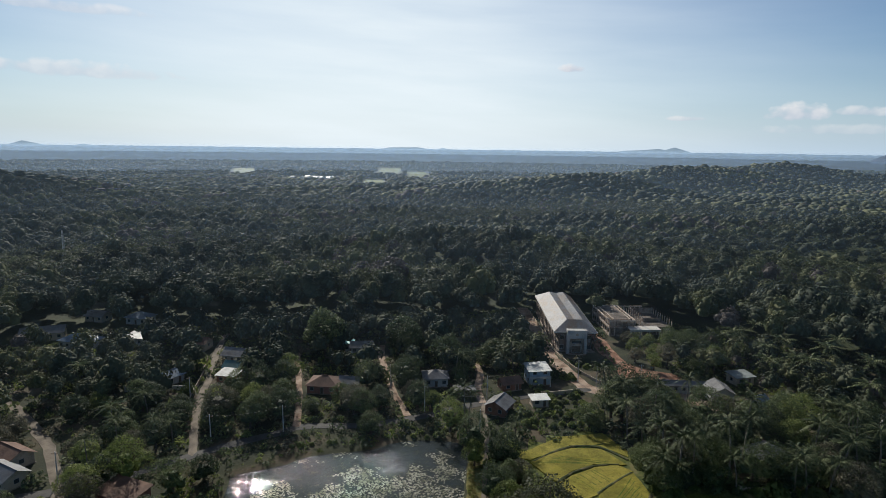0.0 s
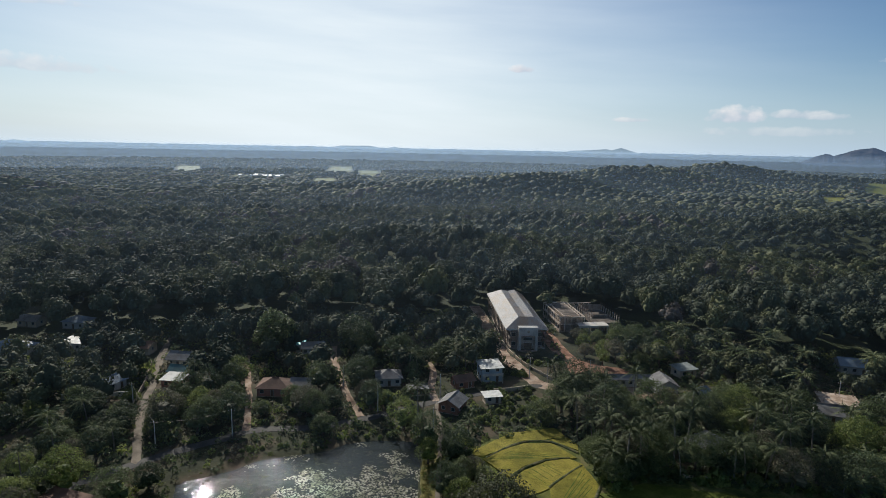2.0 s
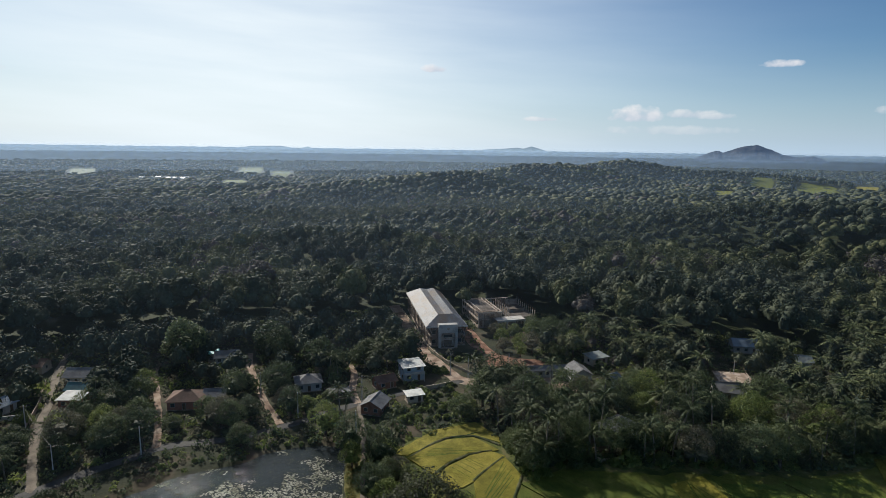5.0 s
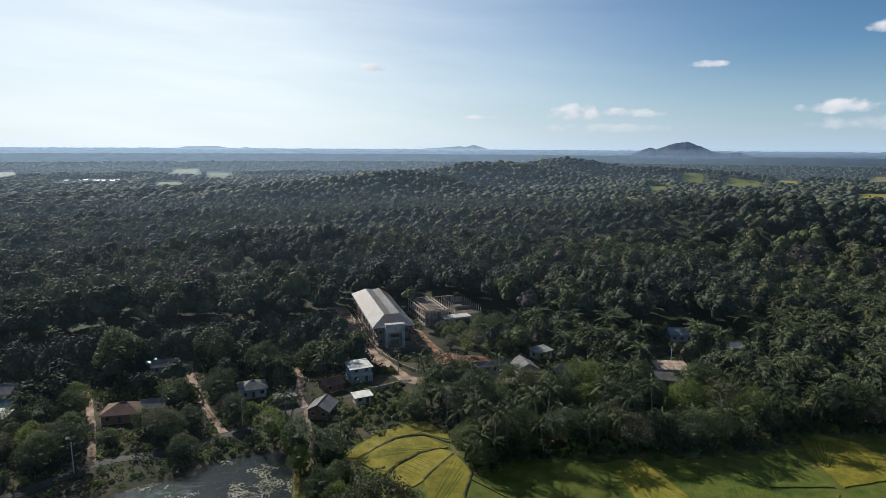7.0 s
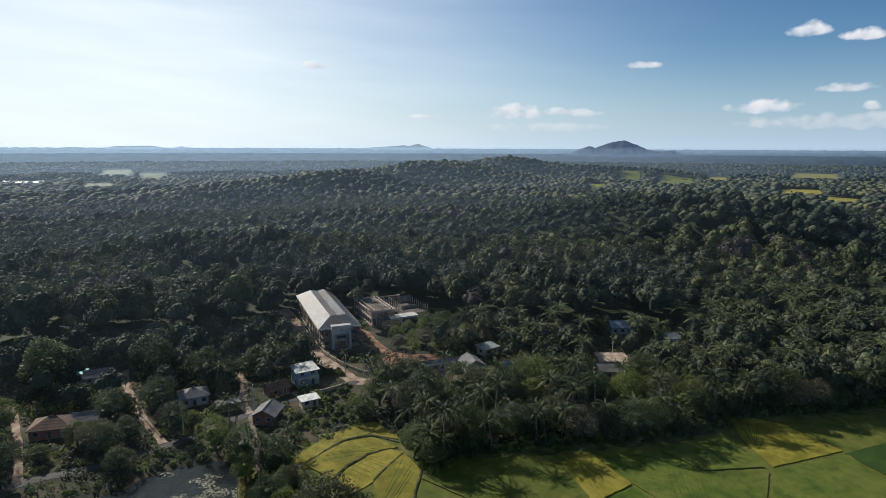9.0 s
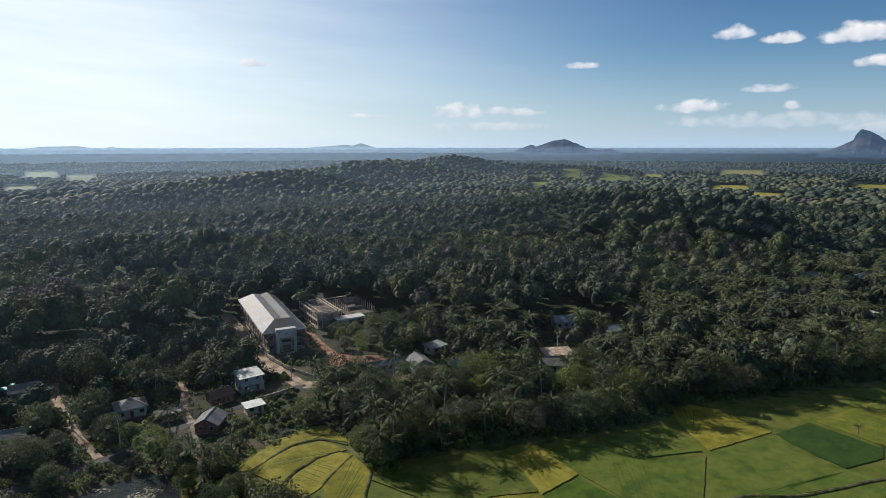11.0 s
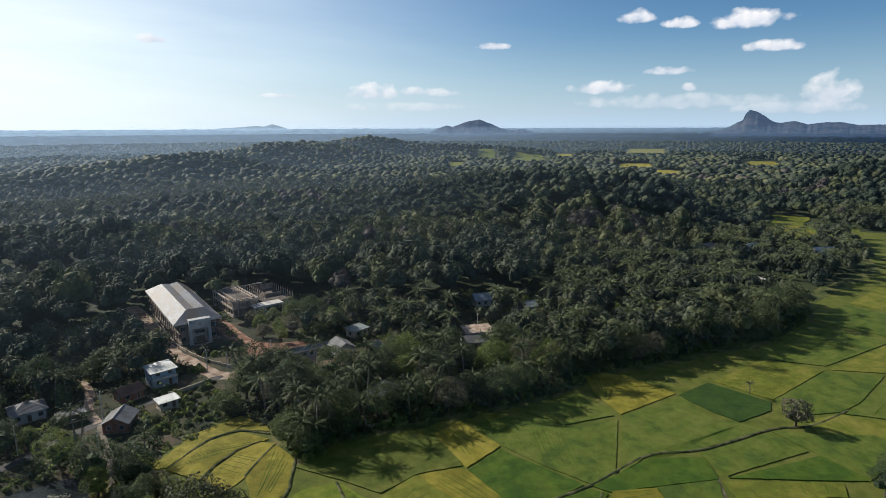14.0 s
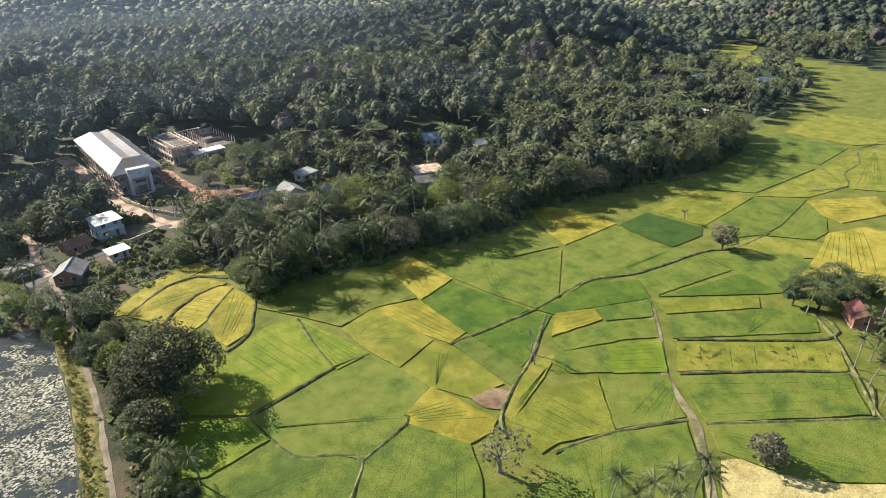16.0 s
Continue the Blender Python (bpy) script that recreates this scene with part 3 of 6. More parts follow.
paddy("light", [(59, 102.2), (69, 104.2), (71.5, 85), (60.2, 82.4), (58.8, 91.2)])
paddy("green", [(29.8, 88.7), (49.6, 89.4), (57.4, 89.7), (59.5, 81.9), (60.2, 73.1), (51.9, 70.2), (51.5, 68.5), (39.9, 66.2), (37.3, 70.3), (32.7, 72.2), (31, 75.1), (30.6, 80.6)])
paddy("light", [(60.1, 81.2), (71.4, 83.9), (73.1, 79.8), (72.4, 63.9), (64.8, 65.4), (62, 71), (61, 73)])
paddy("mid", [(74.3, 79.9), (79, 80), (78.9, 64.1), (73.7, 62.6)])
paddy("dark", [(80.8, 98.7), (92.4, 100.8), (97.3, 78.7), (79.6, 80.3)])
paddy("dark", [(79.1, 79), (97.4, 76.6), (99.1, 73.3), (81.6, 65.5), (78.7, 65.1)])
paddy("green", [(94.7, 102.7), (95.9, 114.8), (111.2, 111.4), (113.9, 99.2), (120.4, 95.2), (128.2, 92.8), (105.5, 76.2), (99.8, 76.9), (96.4, 90)])
paddy("golden", [(51.9, 70.2), (60.9, 72.4), (61.9, 67.6), (63.7, 57.5), (61, 56), (56.1, 56.6), (51.4, 67.6)])
paddy("brown", [(64.9, 64.7), (69.8, 64.3), (71.5, 61.2), (67.1, 58.6), (65.1, 61)])
paddy("green", [(17.2, 79.8), (29.5, 80.1), (30.7, 74.6), (36.8, 69.6), (39.3, 65.6), (33.4, 61), (25, 52.8), (9.1, 67.1)])
paddy("green", [(39.8, 65.2), (50.8, 67.1), (55.6, 56.1), (51.7, 49.4), (41.5, 38), (25.9, 52)])
paddy("light", [(65, 54.9), (77.1, 56.8), (88.1, 52), (78, 41), (68, 46.2), (64.2, 46.6)])
paddy("light", [(80.6, 64.4), (88.4, 62.8), (80.2, 59.7), (66.3, 55.7), (66.3, 57)])
paddy("golden", [(101, 72.6), (109.3, 67.8), (107.1, 64.1), (93.3, 67.6)])
paddy("green", [(110.2, 67.6), (123.3, 61.1), (117.4, 56.7), (108, 63)])
paddy("green", [(92.1, 66.6), (106.2, 62.4), (115.8, 55.5), (110.6, 51.3), (105, 55.5), (91.1, 62.3)])
paddy("green", [(88.8, 62.5), (98.7, 57.2), (92.4, 51.1), (85.7, 56.6), (85.6, 61.4)])
paddy("lime", [(99.5, 57), (109.3, 49.8), (100.8, 43.5), (92.6, 50.4)])
paddy("green", [(88.6, 51.1), (99.6, 42.6), (92.7, 36.5), (91, 34.2), (79.1, 40.9)])
paddy("green", [(67.8, 43.9), (77.4, 40), (89.2, 33), (81.3, 26), (73.8, 21.9), (42.7, 36.9), (62.8, 42.7)])
paddy("light", [(124.5, 59.9), (144.8, 43.6), (140.2, 41), (121.2, 54.9)])
paddy("green", [(120.7, 53.4), (138.9, 40.2), (149.2, 34.2), (149.2, 32.2), (139.8, 27.4), (113.2, 48.6)])
paddy("light", [(111.9, 46.6), (137.9, 23.2), (129.1, 18.3), (103.2, 41.8)])
paddy("green", [(101.2, 40.4), (120.2, 23.9), (111.6, 15.7), (93.1, 30.5)])
paddy("green", [(120.7, 23.4), (127.5, 17.8), (117.6, 11.1), (112.1, 15.3)])
paddy("green", [(92.1, 29.4), (118.6, 8.4), (116.1, 1.5), (107, -1.3), (96.9, 8.2), (92, 13.4), (88.5, 23.2), (88.1, 25.3)])
paddy("straw", [(85.6, 24.1), (88.2, 22.1), (89.9, 16.2), (94.6, 9.1), (106.1, -1.5), (95.3, -10.5), (67.6, 14.5)])
paddy("dark", [(100.5, 73.4), (124.3, 61.7), (129.7, 68.3), (119.2, 75.8), (99.4, 76.5)])
paddy("green", [(131.4, 69.6), (154.7, 64.3), (153.4, 54.6), (127.8, 61)])
paddy("dark", [(126.9, 60), (156.1, 50.4), (151, 40.6), (145.4, 45)])
paddy("green", [(156.5, 64), (175.3, 46.8), (174.5, 39.3), (152, 40.4), (154.8, 54.7)])
paddy("green", [(131.8, 93.5), (155.9, 90.8), (150, 76.8), (158, 65.5), (132.6, 71.5), (121.1, 77.7), (107.6, 76.1)])
paddy("deep", [(156.5, 91.4), (171.7, 91), (173.4, 73.1), (168.3, 70.5), (155.2, 72.5), (154.8, 79.7)])
paddy("golden", [(147.4, 121.2), (155.7, 110.2), (156.5, 93.3), (133, 94.9), (138.1, 108.4)])
paddy("light", [(174.8, 90.7), (205.8, 89.7), (211.2, 73.6), (176.1, 73.5)])
paddy("green", [(175.9, 72.5), (210.8, 72.5), (222.2, 59.9), (193.8, 57.2), (183.5, 58.2), (169.5, 65.7)])
paddy("golden", [(221.8, 58.8), (243.1, 44.2), (229.2, 36.8), (210.6, 44.7), (213.3, 51.4)])
paddy("light", [(170.6, 61), (181.5, 57.3), (189.7, 43.5), (178.8, 40.8), (164.5, 56.2)])
paddy("golden", [(198.4, 44.5), (211.5, 38.6), (212.6, 33.1), (177.7, 23.6), (169.4, 38.7), (164.2, 40.1), (182, 41.6)])
paddy("green", [(193.6, 56.2), (219.4, 57.6), (209, 49.1), (199.1, 45.5), (190.8, 46.2), (183.6, 56.5)])
paddy("green", [(112.2, 112.4), (133.7, 111.2), (130, 95.7), (115.2, 100.4)])
paddy("light", [(213.7, 72.7), (260.6, 68.5), (248.1, 54.6), (225.7, 60.2)])
paddy("green", [(203.7, 94.1), (260.2, 98.5), (259, 70), (216.2, 74.8)])
paddy("light", [(263.7, 67.4), (305.1, 65.5), (304.6, 57.3), (251.9, 43.4), (246.4, 52.2)])
paddy("green", [(266, 98.6), (298.1, 98.3), (299.7, 70.5), (266.5, 70.5)])
paddy("light", [(303.9, 98), (356.5, 101.3), (362.3, 72.5), (318.5, 60.9), (305.2, 69.9)])
paddy("green", [(364.9, 107), (414.4, 122.6), (435.6, 91.7), (371.2, 74.8), (363.9, 101)])
paddy("green", [(425.6, 134.8), (483.4, 167.4), (494.4, 107.2), (444.4, 94), (421.8, 126.8)])
paddy("golden", [(505.5, 228), (510.5, 203.6), (484.5, 186), (479.4, 211.7)])
paddy("green", [(512.1, 202.1), (532.6, 182.2), (492.2, 159), (486, 184.6)])

M_BUND = surface("bund_earth", [(0.034, 0.048, 0.016), (0.072, 0.088, 0.028), (0.150, 0.135, 0.065)], 0.5, 0.95, 0.6, 6)
BUNDS = [
    [(49.6, 128), (45.5, 121), (41.7, 115.2), (35, 112.2)], [(73.5, 81.1), (98.3, 77.6), (119.9, 77.2), (133.7, 70.5), (157.9, 65.1), (168, 59.6), (186, 57)],
    [(113, 47.8), (139.5, 24.5), (149, 31)], [(102.3, 41.2), (128.5, 17.2), (117.5, 9.9)], [(92.3, 30.3), (119.3, 7.8)], [(65.8, 45), (78.1, 40.4), (90.4, 33.4)],
    [(98.6, 74), (82.6, 65), (73, 61.5), (65, 57), (62, 53)], [(24, 142.3), (29.5, 146.8), (35.7, 150.4), (43.4, 150.2), (49, 144)], [(28.6, 133), (32.6, 136.8), (39.3, 140.5), (46, 141.4)],
    [(37, 128), (43.4, 133.7), (48, 137.5)], [(53.2, 113.2), (51, 103), (49.8, 92)], [(29.5, 89.3), (49.5, 91.5), (58, 90.3)], [(30, 81), (31, 74.8), (37, 70), (39.6, 66), (33.6, 60.8), (25, 52)],
    [(39.8, 66), (51.3, 68.2), (51.7, 70)], [(148, 32), (140, 24), (130, 17), (118, 9), (108, -2)], [(323.5, 62.2), (300, 66), (279.6, 60.2), (262, 60), (248.1, 54.6), (231.4, 62.2)],
]
for k, line in enumerate(BUNDS):
    tagged(strip("bund", line, 0.7, M_BUND, 0.24, 0.14, 0.3, 50 + k), "low grassy earth bund between rice plots", "bund", "field bunds", "structure")

# ---- pond ----


def build_pond():
    bm = bmesh.new()
    f = bm.faces.new([bm.verts.new((p.x, p.y, -0.45)) for p in grow(POND, 1.5)])
    bmesh.ops.triangulate(bm, faces=[f])
    bmesh.ops.recalc_face_normals(bm, faces=bm.faces)
    m = bpy.data.materials.new("pond_water")
    nt, nodes, links = tree_of(m)
    out, b = nodes.new("ShaderNodeOutputMaterial"), nodes.new("ShaderNodeBsdfPrincipled")
    b.inputs["Base Color"].default_value, b.inputs["Roughness"].default_value = (0.026, 0.033, 0.033, 1), 0.03
    b.inputs["IOR"].default_value = 1.33
    ripple, bp = nodes.new("ShaderNodeTexNoise"), nodes.new("ShaderNodeBump")
    ripple.inputs["Scale"].default_value, ripple.inputs["Detail"].default_value = 3.2, 6
    links.new(nodes.new("ShaderNodeTexCoord").outputs["Object"], ripple.inputs["Vector"])
    bp.inputs["Strength"].default_value, bp.inputs["Distance"].default_value = 1.0, 0.075
    gust = nodes.new("ShaderNodeTexNoise")
    gust.inputs["Scale"].default_value, gust.inputs["Detail"].default_value, gust.inputs["Roughness"].default_value = 0.9, 5, 0.7
    links.new(ripple.inputs["Vector"].links[0].from_socket, gust.inputs["Vector"])
    ruffled = math_node(nt, "MULTIPLY", math_node(nt, "SUBTRACT", gust.outputs[0], 0.40), 7.0, clamp=True)
    links.new(math_node(nt, "MULTIPLY", ripple.outputs[0], ruffled), bp.inputs["Height"])
    links.new(bp.outputs[0], b.inputs["Normal"])
    # made-up matte patches on the water, added to break up the sun's glare
    matte_mask, matte, mix = nodes.new("ShaderNodeTexNoise"), nodes.new("ShaderNodeBsdfDiffuse"), nodes.new("ShaderNodeMixShader")
    matte_mask.inputs["Scale"].default_value, matte_mask.inputs["Detail"].default_value, matte_mask.inputs["Roughness"].default_value = 0.7, 6, 0.75
    links.new(ripple.inputs["Vector"].links[0].from_socket, matte_mask.inputs["Vector"])
    matte.inputs[0].default_value = (0.055, 0.062, 0.045, 1)
    links.new(math_node(nt, "MULTIPLY", math_node(nt, "SUBTRACT", matte_mask.outputs[0], 0.57), 30.0, clamp=True), mix.inputs[0])
    links.new(b.outputs[0], mix.inputs[1])
    links.new(matte.outputs[0], mix.inputs[2])
    links.new(mix.outputs[0], out.inputs[0])
    tagged(part("water", bm, m), "dark pond water glittering in low sun", "pond", kind="structure")
    # floating leaves in drifts
    rnd = np.random.default_rng(5)
    pts = np.stack([rnd.uniform(-54, 10, 110000), rnd.uniform(50, 157, 110000)], -1)
    pts = pts[inside(POND, pts[:, 0], pts[:, 1])]
    x, y = pts[:, 0], pts[:, 1]
    drift = np.array([noise.fractal(Vector((a * 0.2, b * 0.2, 3.3)), 1.0, 2.0, 4) for a, b in pts])
    east = np.clip((x + 32) / 38, 0, 1)
    north = np.clip((line_distance([(-53, 135), (-33, 145), (-6, 155), (9, 150)], x, y) - 9) / 12, 0, 1)
    # extra leaves in the west, added to cover part of the glare
    keep = (drift + 0.5 * (x < -13) * north + (0.3 + 0.3 * east) * north - 0.35 * (1 - north) > 0.05 + 0.4 * rnd.random(len(x))) & (line_distance(POND + POND[:1], x, y) > 0.6)
    pts = pts[keep][:26000]
    n, k = len(pts), 7
    a = np.linspace(0, 2 * math.pi, k, endpoint=False)
    rad = rnd.uniform(0.1, 0.3, (n, 1)) * rnd.uniform(0.75, 1.2, (n, k))
    tilt = rnd.uniform(-0.06, 0.06, (n, 2))
    dx, dy = np.cos(a) * rad, np.sin(a) * rad * 0.8
    v = np.stack([pts[:, :1] + dx, pts[:, 1:] + dy, -0.42 + dx * tilt[:, :1] + dy * tilt[:, 1:] + rnd.uniform(0, 0.03, (n, 1))], -1).reshape(-1, 3)
    lily = surface("lily_pad", [(0.10, 0.11, 0.07), (0.20, 0.20, 0.15), (0.31, 0.31, 0.25)], 0.2, 0.65, 0.0, 5, island=0.8, spec=0.12)
    tagged(new("lily_pads", raw_mesh("lily_pads", v, np.arange(n * k).reshape(n, k), lily)), "pale drifts of floating lily leaves on the pond", "water plants", kind="stuff")


build_pond()

# ---- vegetation ----
HOUSES = [
    # x, y, turn, width, depth, wall height, roof shape, roof, wall, label
    (33.2, 196.0, 8, 7.2, 6.6, 5.2, "mono", M_WHITE_ROOF, M_BLUE_WALL, "two-storey white house, walls tinted shadow blue, with a whitish green sheet roof"),
    (31.0, 177.0, 8, 5.0, 3.4, 2.5, "mono", M_WHITE_ROOF, M_CREAM, "small shed with a bright white sheet roof"),
    (18.0, 172.0, 62, 7.2, 6.4, 3.0, "gable", M_GREY_ROOF, M_BRICK, "low house with a weathered grey-brown gable roof"),
    (-2.0, 193.5, 5, 8.0, 7.0, 3.2, "hip", M_GREY_ROOF, M_WHITE, "small white house with a dark grey hipped roof"),
    (7.6, 184.0, 5, 6.0, 2.6, 2.3, "mono", M_GREY_ROOF, M_WOOD, "narrow timber lean-to with a grey sheet roof"),
    (23.0, 190.0, 20, 6.5, 5.0, 2.8, "gable", M_BROWN_ROOF, M_BRICK, "brown tiled brick outbuilding beside the lane"),
    (-38.5, 187.0, -6, 10.0, 8.0, 3.0, "hip", M_BROWN_ROOF, M_PINK, "low house with rust-brown tiled roof among trees"),
    (-30.5, 188.5, -6, 6.0, 5.0, 2.8, "gable", M_GREY_ROOF, M_CREAM, "grey roofed outbuilding behind a tiled house"),
    (-31.5, 224.0, 4, 8.0, 5.4, 3.0, "gable", M_GREY_ROOF, M_WHITE, "house with pale grey sheet roof below the forest"),
    (-36.6, 225.5, 4, 3.2, 3.4, 3.6, "mono", M_TURQ, M_WHITE, "small annex with a bright turquoise sheet roof"),
    (-73.0, 201.0, -10, 7.0, 5.0, 3.0, "gable", M_TEAL_ROOF, M_WHITE, "house with a teal sheet roof beside the cement lane"),
    (-72.5, 193.0, -10, 6.4, 5.4, 3.0, "mono", M_WHITE_ROOF, M_PINK, "reddish house with a flat pale roof beside the lane"),
    (-77.0, 213.0, -10, 8.0, 6.5, 3.2, "gable", M_GREY_ROOF, M_CREAM, "grey roofed house set back from the cement lane"),
    (-143.0, 226.0, -14, 14.0, 8.0, 3.4, "hip", M_BLUE_ROOF, M_WHITE, "wide white house with a blue sheet roof"),
    (-164.0, 235.0, 22, 15.0, 7.0, 3.4, "gable", M_GREY_ROOF, M_CREAM, "long house with a weathered grey gable roof"),
    (-136.0, 259.0, -12, 10.0, 7.0, 3.4, "hip", M_BLUE_ROOF, M_WHITE, "house with pale blue roof at the forest edge"),
    (-123.0, 231.0, -10, 8.0, 6.0, 3.2, "mono", M_WHITE_ROOF, M_WHITE, "white house with a small rooftop room"),
    (-157.0, 262.0, -12, 9.0, 6.0, 3.0, "gable", M_GREY_ROOF, M_CREAM, "grey roofed house under forest trees"),
    (-92.0, 191.5, 60, 6.5, 5.5, 3.0, "gable", M_BLUE_ROOF, M_WHITE, "small house with blue-grey gable roof in a walled yard"),
    (-96.0, 226.0, -8, 7.5, 6.0, 3.0, "gable", M_BROWN_ROOF, M_CREAM, "tiled house by the end of the cement lane"),
    (-103.5, 130.0, -28, 10.0, 5.5, 3.0, "gable", M_ZINC, M_CREAM, "long shed with dull zinc sheet roof"),
    (-108.0, 138.5, -28, 9.0, 6.0, 3.0, "gable", M_BROWN_ROOF, M_CREAM, "brown tiled house beside the pale track"),
    (-70.5, 121.0, -22, 10.0, 6.0, 4.0, "mono", M_BROWN_ROOF, M_PINK, "red walled building with dark window openings"),
    (-175.0, 214.0, -10, 10.0, 7.0, 3.2, "gable", M_GREY_ROOF, M_WHITE, "pale roofed house among village trees"),
    (82.0, 188.5, -4, 21.0, 3.2, 3.2, "gable", M_GREY_ROOF, M_WHITE, "long low white building with a dark grey roof"),
    (90.5, 183.5, 86, 8.0, 7.0, 3.6, "gable", M_GREY_ROOF, M_WHITE, "white gabled house with dark windows and grey roof"),
    (104.5, 197.5, 14, 7.0, 5.0, 3.0, "mono", M_WHITE_ROOF, M_CREAM, "small house with pale flat roof under trees"),
    (84.5, 144.0, 24, 9.0, 7.0, 3.2, "hip", M_GREY_ROOF, M_BLUE_WALL, "pale blue cottage with grey roof by the rice fields"),
    (101.0, 178.0, 30, 4.0, 3.5, 2.8, "gable", M_BLUE_ROOF, M_WHITE, "small white hut with a blue roof"),
    (133.0, 160.5, -26, 9.0, 6.5, 3.2, "gable", M_GREY_ROOF, M_WHITE, "white walled house with a dark grey roof"),
    (177.5, 178.0, -20, 6.5, 5.5, 4.0, "gable", M_WHITE_ROOF, M_WHITE, "small white house with a pale roof among palms"),
    (172.0, 199.0, -20, 12.0, 7.0, 3.4, "gable", M_BLUE_ROOF, M_WHITE, "house with blue-grey roof at the foot of the hill"),
    (379.5, 182.0, 10, 14.0, 8.0, 3.6, "gable", M_WHITE_ROOF, M_WHITE, "white roofed house among distant palms"),
    (403.0, 149.0, -30, 12.0, 7.0, 3.6, "gable", M_BLUE_ROOF, M_WHITE, "white house at the corner of the palm grove"),
    (360.0, 200.0, 0, 10.0, 7.0, 3.6, "gable", M_GREY_ROOF, M_WHITE, "grey roofed house among distant palms"),
    (151.0, 22.5, 35, 6.5, 5.0, 3.0, "gable", M_RED_ROOF, M_BRICK, "small house with a dull red sheet roof in a palm grove"),
]
CLEAR = [(-5, 0, 60), (82, 181, 7), (74, 183, 6), (89, 175, 6), (141, 168, 9), (303, 120, 9), (307, 132, 9), (313, 144, 9), (296, 113, 9), (134, 157, 4)] + [(h[0], h[1], max(h[3], h[4]) / 2 + 2.2) for h in HOUSES]
BOXES = [(39, 216, 65, 288), (71, 247, 102, 277), (66, 214, 104, 247), (64, 196, 84, 214), (-16, 206, 30, 207), (43, 184, 56, 214), (54, 194, 66, 214), (33, 172, 51, 200)]
# open grassy ground beside the pale track
GLADES = [[(-95, 122), (-53, 135), (-43, 140), (-33, 145.5), (-22, 149), (-22, 160.5), (-39, 158.5), (-47.4, 153.5), (-57.7, 147), (-66, 140.5), (-80, 129)], [(-112, 160), (-98, 142), (-90, 146), (-100, 166)], [(20, 160), (34, 160), (46, 163), (44, 172), (26, 172)], [(145, 175), (160, 195), (150, 205), (135, 190)],
          [(9, 160), (22, 163), (24, 168), (14, 172)]]


def free_of(x, y, margin=0.0, roads=2.2):
    x, y = np.asarray(x, float), np.asarray(y, float)
    ok = ~inside(FIELD, x, y) & ~inside(POND, x, y)
    for cx, cy, r in CLEAR:
        ok &= np.hypot(x - cx, y - cy) > r + margin
    for x0, y0, x1, y1 in BOXES:
        ok &= ~((x > x0 - margin) & (x < x1 + margin) & (y > y0 - margin) & (y < y1 + margin))
    for g in GLADES:
        ok &= ~inside(g, x, y)
    for pts, width, _ in ROADS.values():
        ok &= line_distance(pts, x, y) > width / 2 + roads + margin
    return ok


def sight_gap(x, y):
    """Strip on the camera's side of each house, kept to low plants so the house stays in view."""
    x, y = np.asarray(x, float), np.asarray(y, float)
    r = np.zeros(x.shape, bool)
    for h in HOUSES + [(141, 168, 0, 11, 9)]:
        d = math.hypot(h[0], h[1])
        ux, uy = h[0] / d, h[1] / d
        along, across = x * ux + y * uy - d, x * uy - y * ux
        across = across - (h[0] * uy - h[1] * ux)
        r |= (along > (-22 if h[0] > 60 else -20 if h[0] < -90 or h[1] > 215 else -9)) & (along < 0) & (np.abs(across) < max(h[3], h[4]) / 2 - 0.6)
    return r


def far_clearing(x, y):
    x, y = np.asarray(x, float), np.asarray(y, float)
    r = np.zeros(x.shape, bool)
    for cx, cy, w, deep, kind in FAR_FIELDS:
        d = math.hypot(cx, cy)
        along, across = (x * cx + y * cy) / d - d, (x * cy - y * cx) / d
        r |= (along > -deep - 90) & (along < deep) & (np.abs(across) < w + 4)
    return r


# clearings with rice in the wooded plain: centre, half width, half depth, crop
FAR_FIELDS = [
    (1040, 1050, 40, 150, "light"), (1183, 1065, 24, 120, "golden"), (1510, 1050, 55, 150, "golden"), (1010, 725, 32, 90, "golden"), (905, 580, 20, 60, "golden"), (1262, 602, 36, 110, "golden"),
    (772, 995, 18, 80, "light"), (997, 1157, 26, 110, "light"), (-155, 1330, 26, 130, "mid"), (-170, 1850, 36, 170, "mid"), (-580, 1730, 30, 150, "mid"), (-72, 1650, 30, 150, "mid"),
    (535, 226, 14, 26, "light"), (-311, 1430, 75, 80, "mid"),
]


def crown_points(n, seed, lobes=8, flat=0.75, loose=1.0):
    """Leaf clump places, ways and sizes on a crown of round lobes; radius 1, base at z = 0."""
    r = np.random.default_rng(seed)
    c = [np.array([0, 0, 0.55 * flat + 0.25])]
    rad = [0.62]
    for k in range(lobes):
        a = 2 * math.pi * (k + r.uniform(-0.3, 0.3)) / lobes
        d = r.uniform(0.42, 0.68)
        c.append(np.array([math.cos(a) * d, math.sin(a) * d, flat * r.uniform(0.3, 0.95)]))
        rad.append(r.uniform(0.28, 0.46))
    c.append(np.array([r.uniform(-0.2, 0.2), r.uniform(-0.2, 0.2), flat * 1.15 + 0.1]))
    rad.append(0.38)
    c, rad = np.array(c), np.array(rad)
    pts, nrm = [], []
    while len(pts) < n:
        k = r.choice(len(c), p=rad ** 2 / (rad ** 2).sum())
        v = r.normal(size=3)
        v /= np.linalg.norm(v)
        if v[2] < -0.55:
            continue
        p = c[k] + v * rad[k] * (1 + loose * r.uniform(-0.22, 0.2))
        if (np.linalg.norm(c - p, axis=1) < rad * 0.82).any():
            continue
        pts.append(p)
        nrm.append(v)
    return np.array(pts), np.array(nrm), r


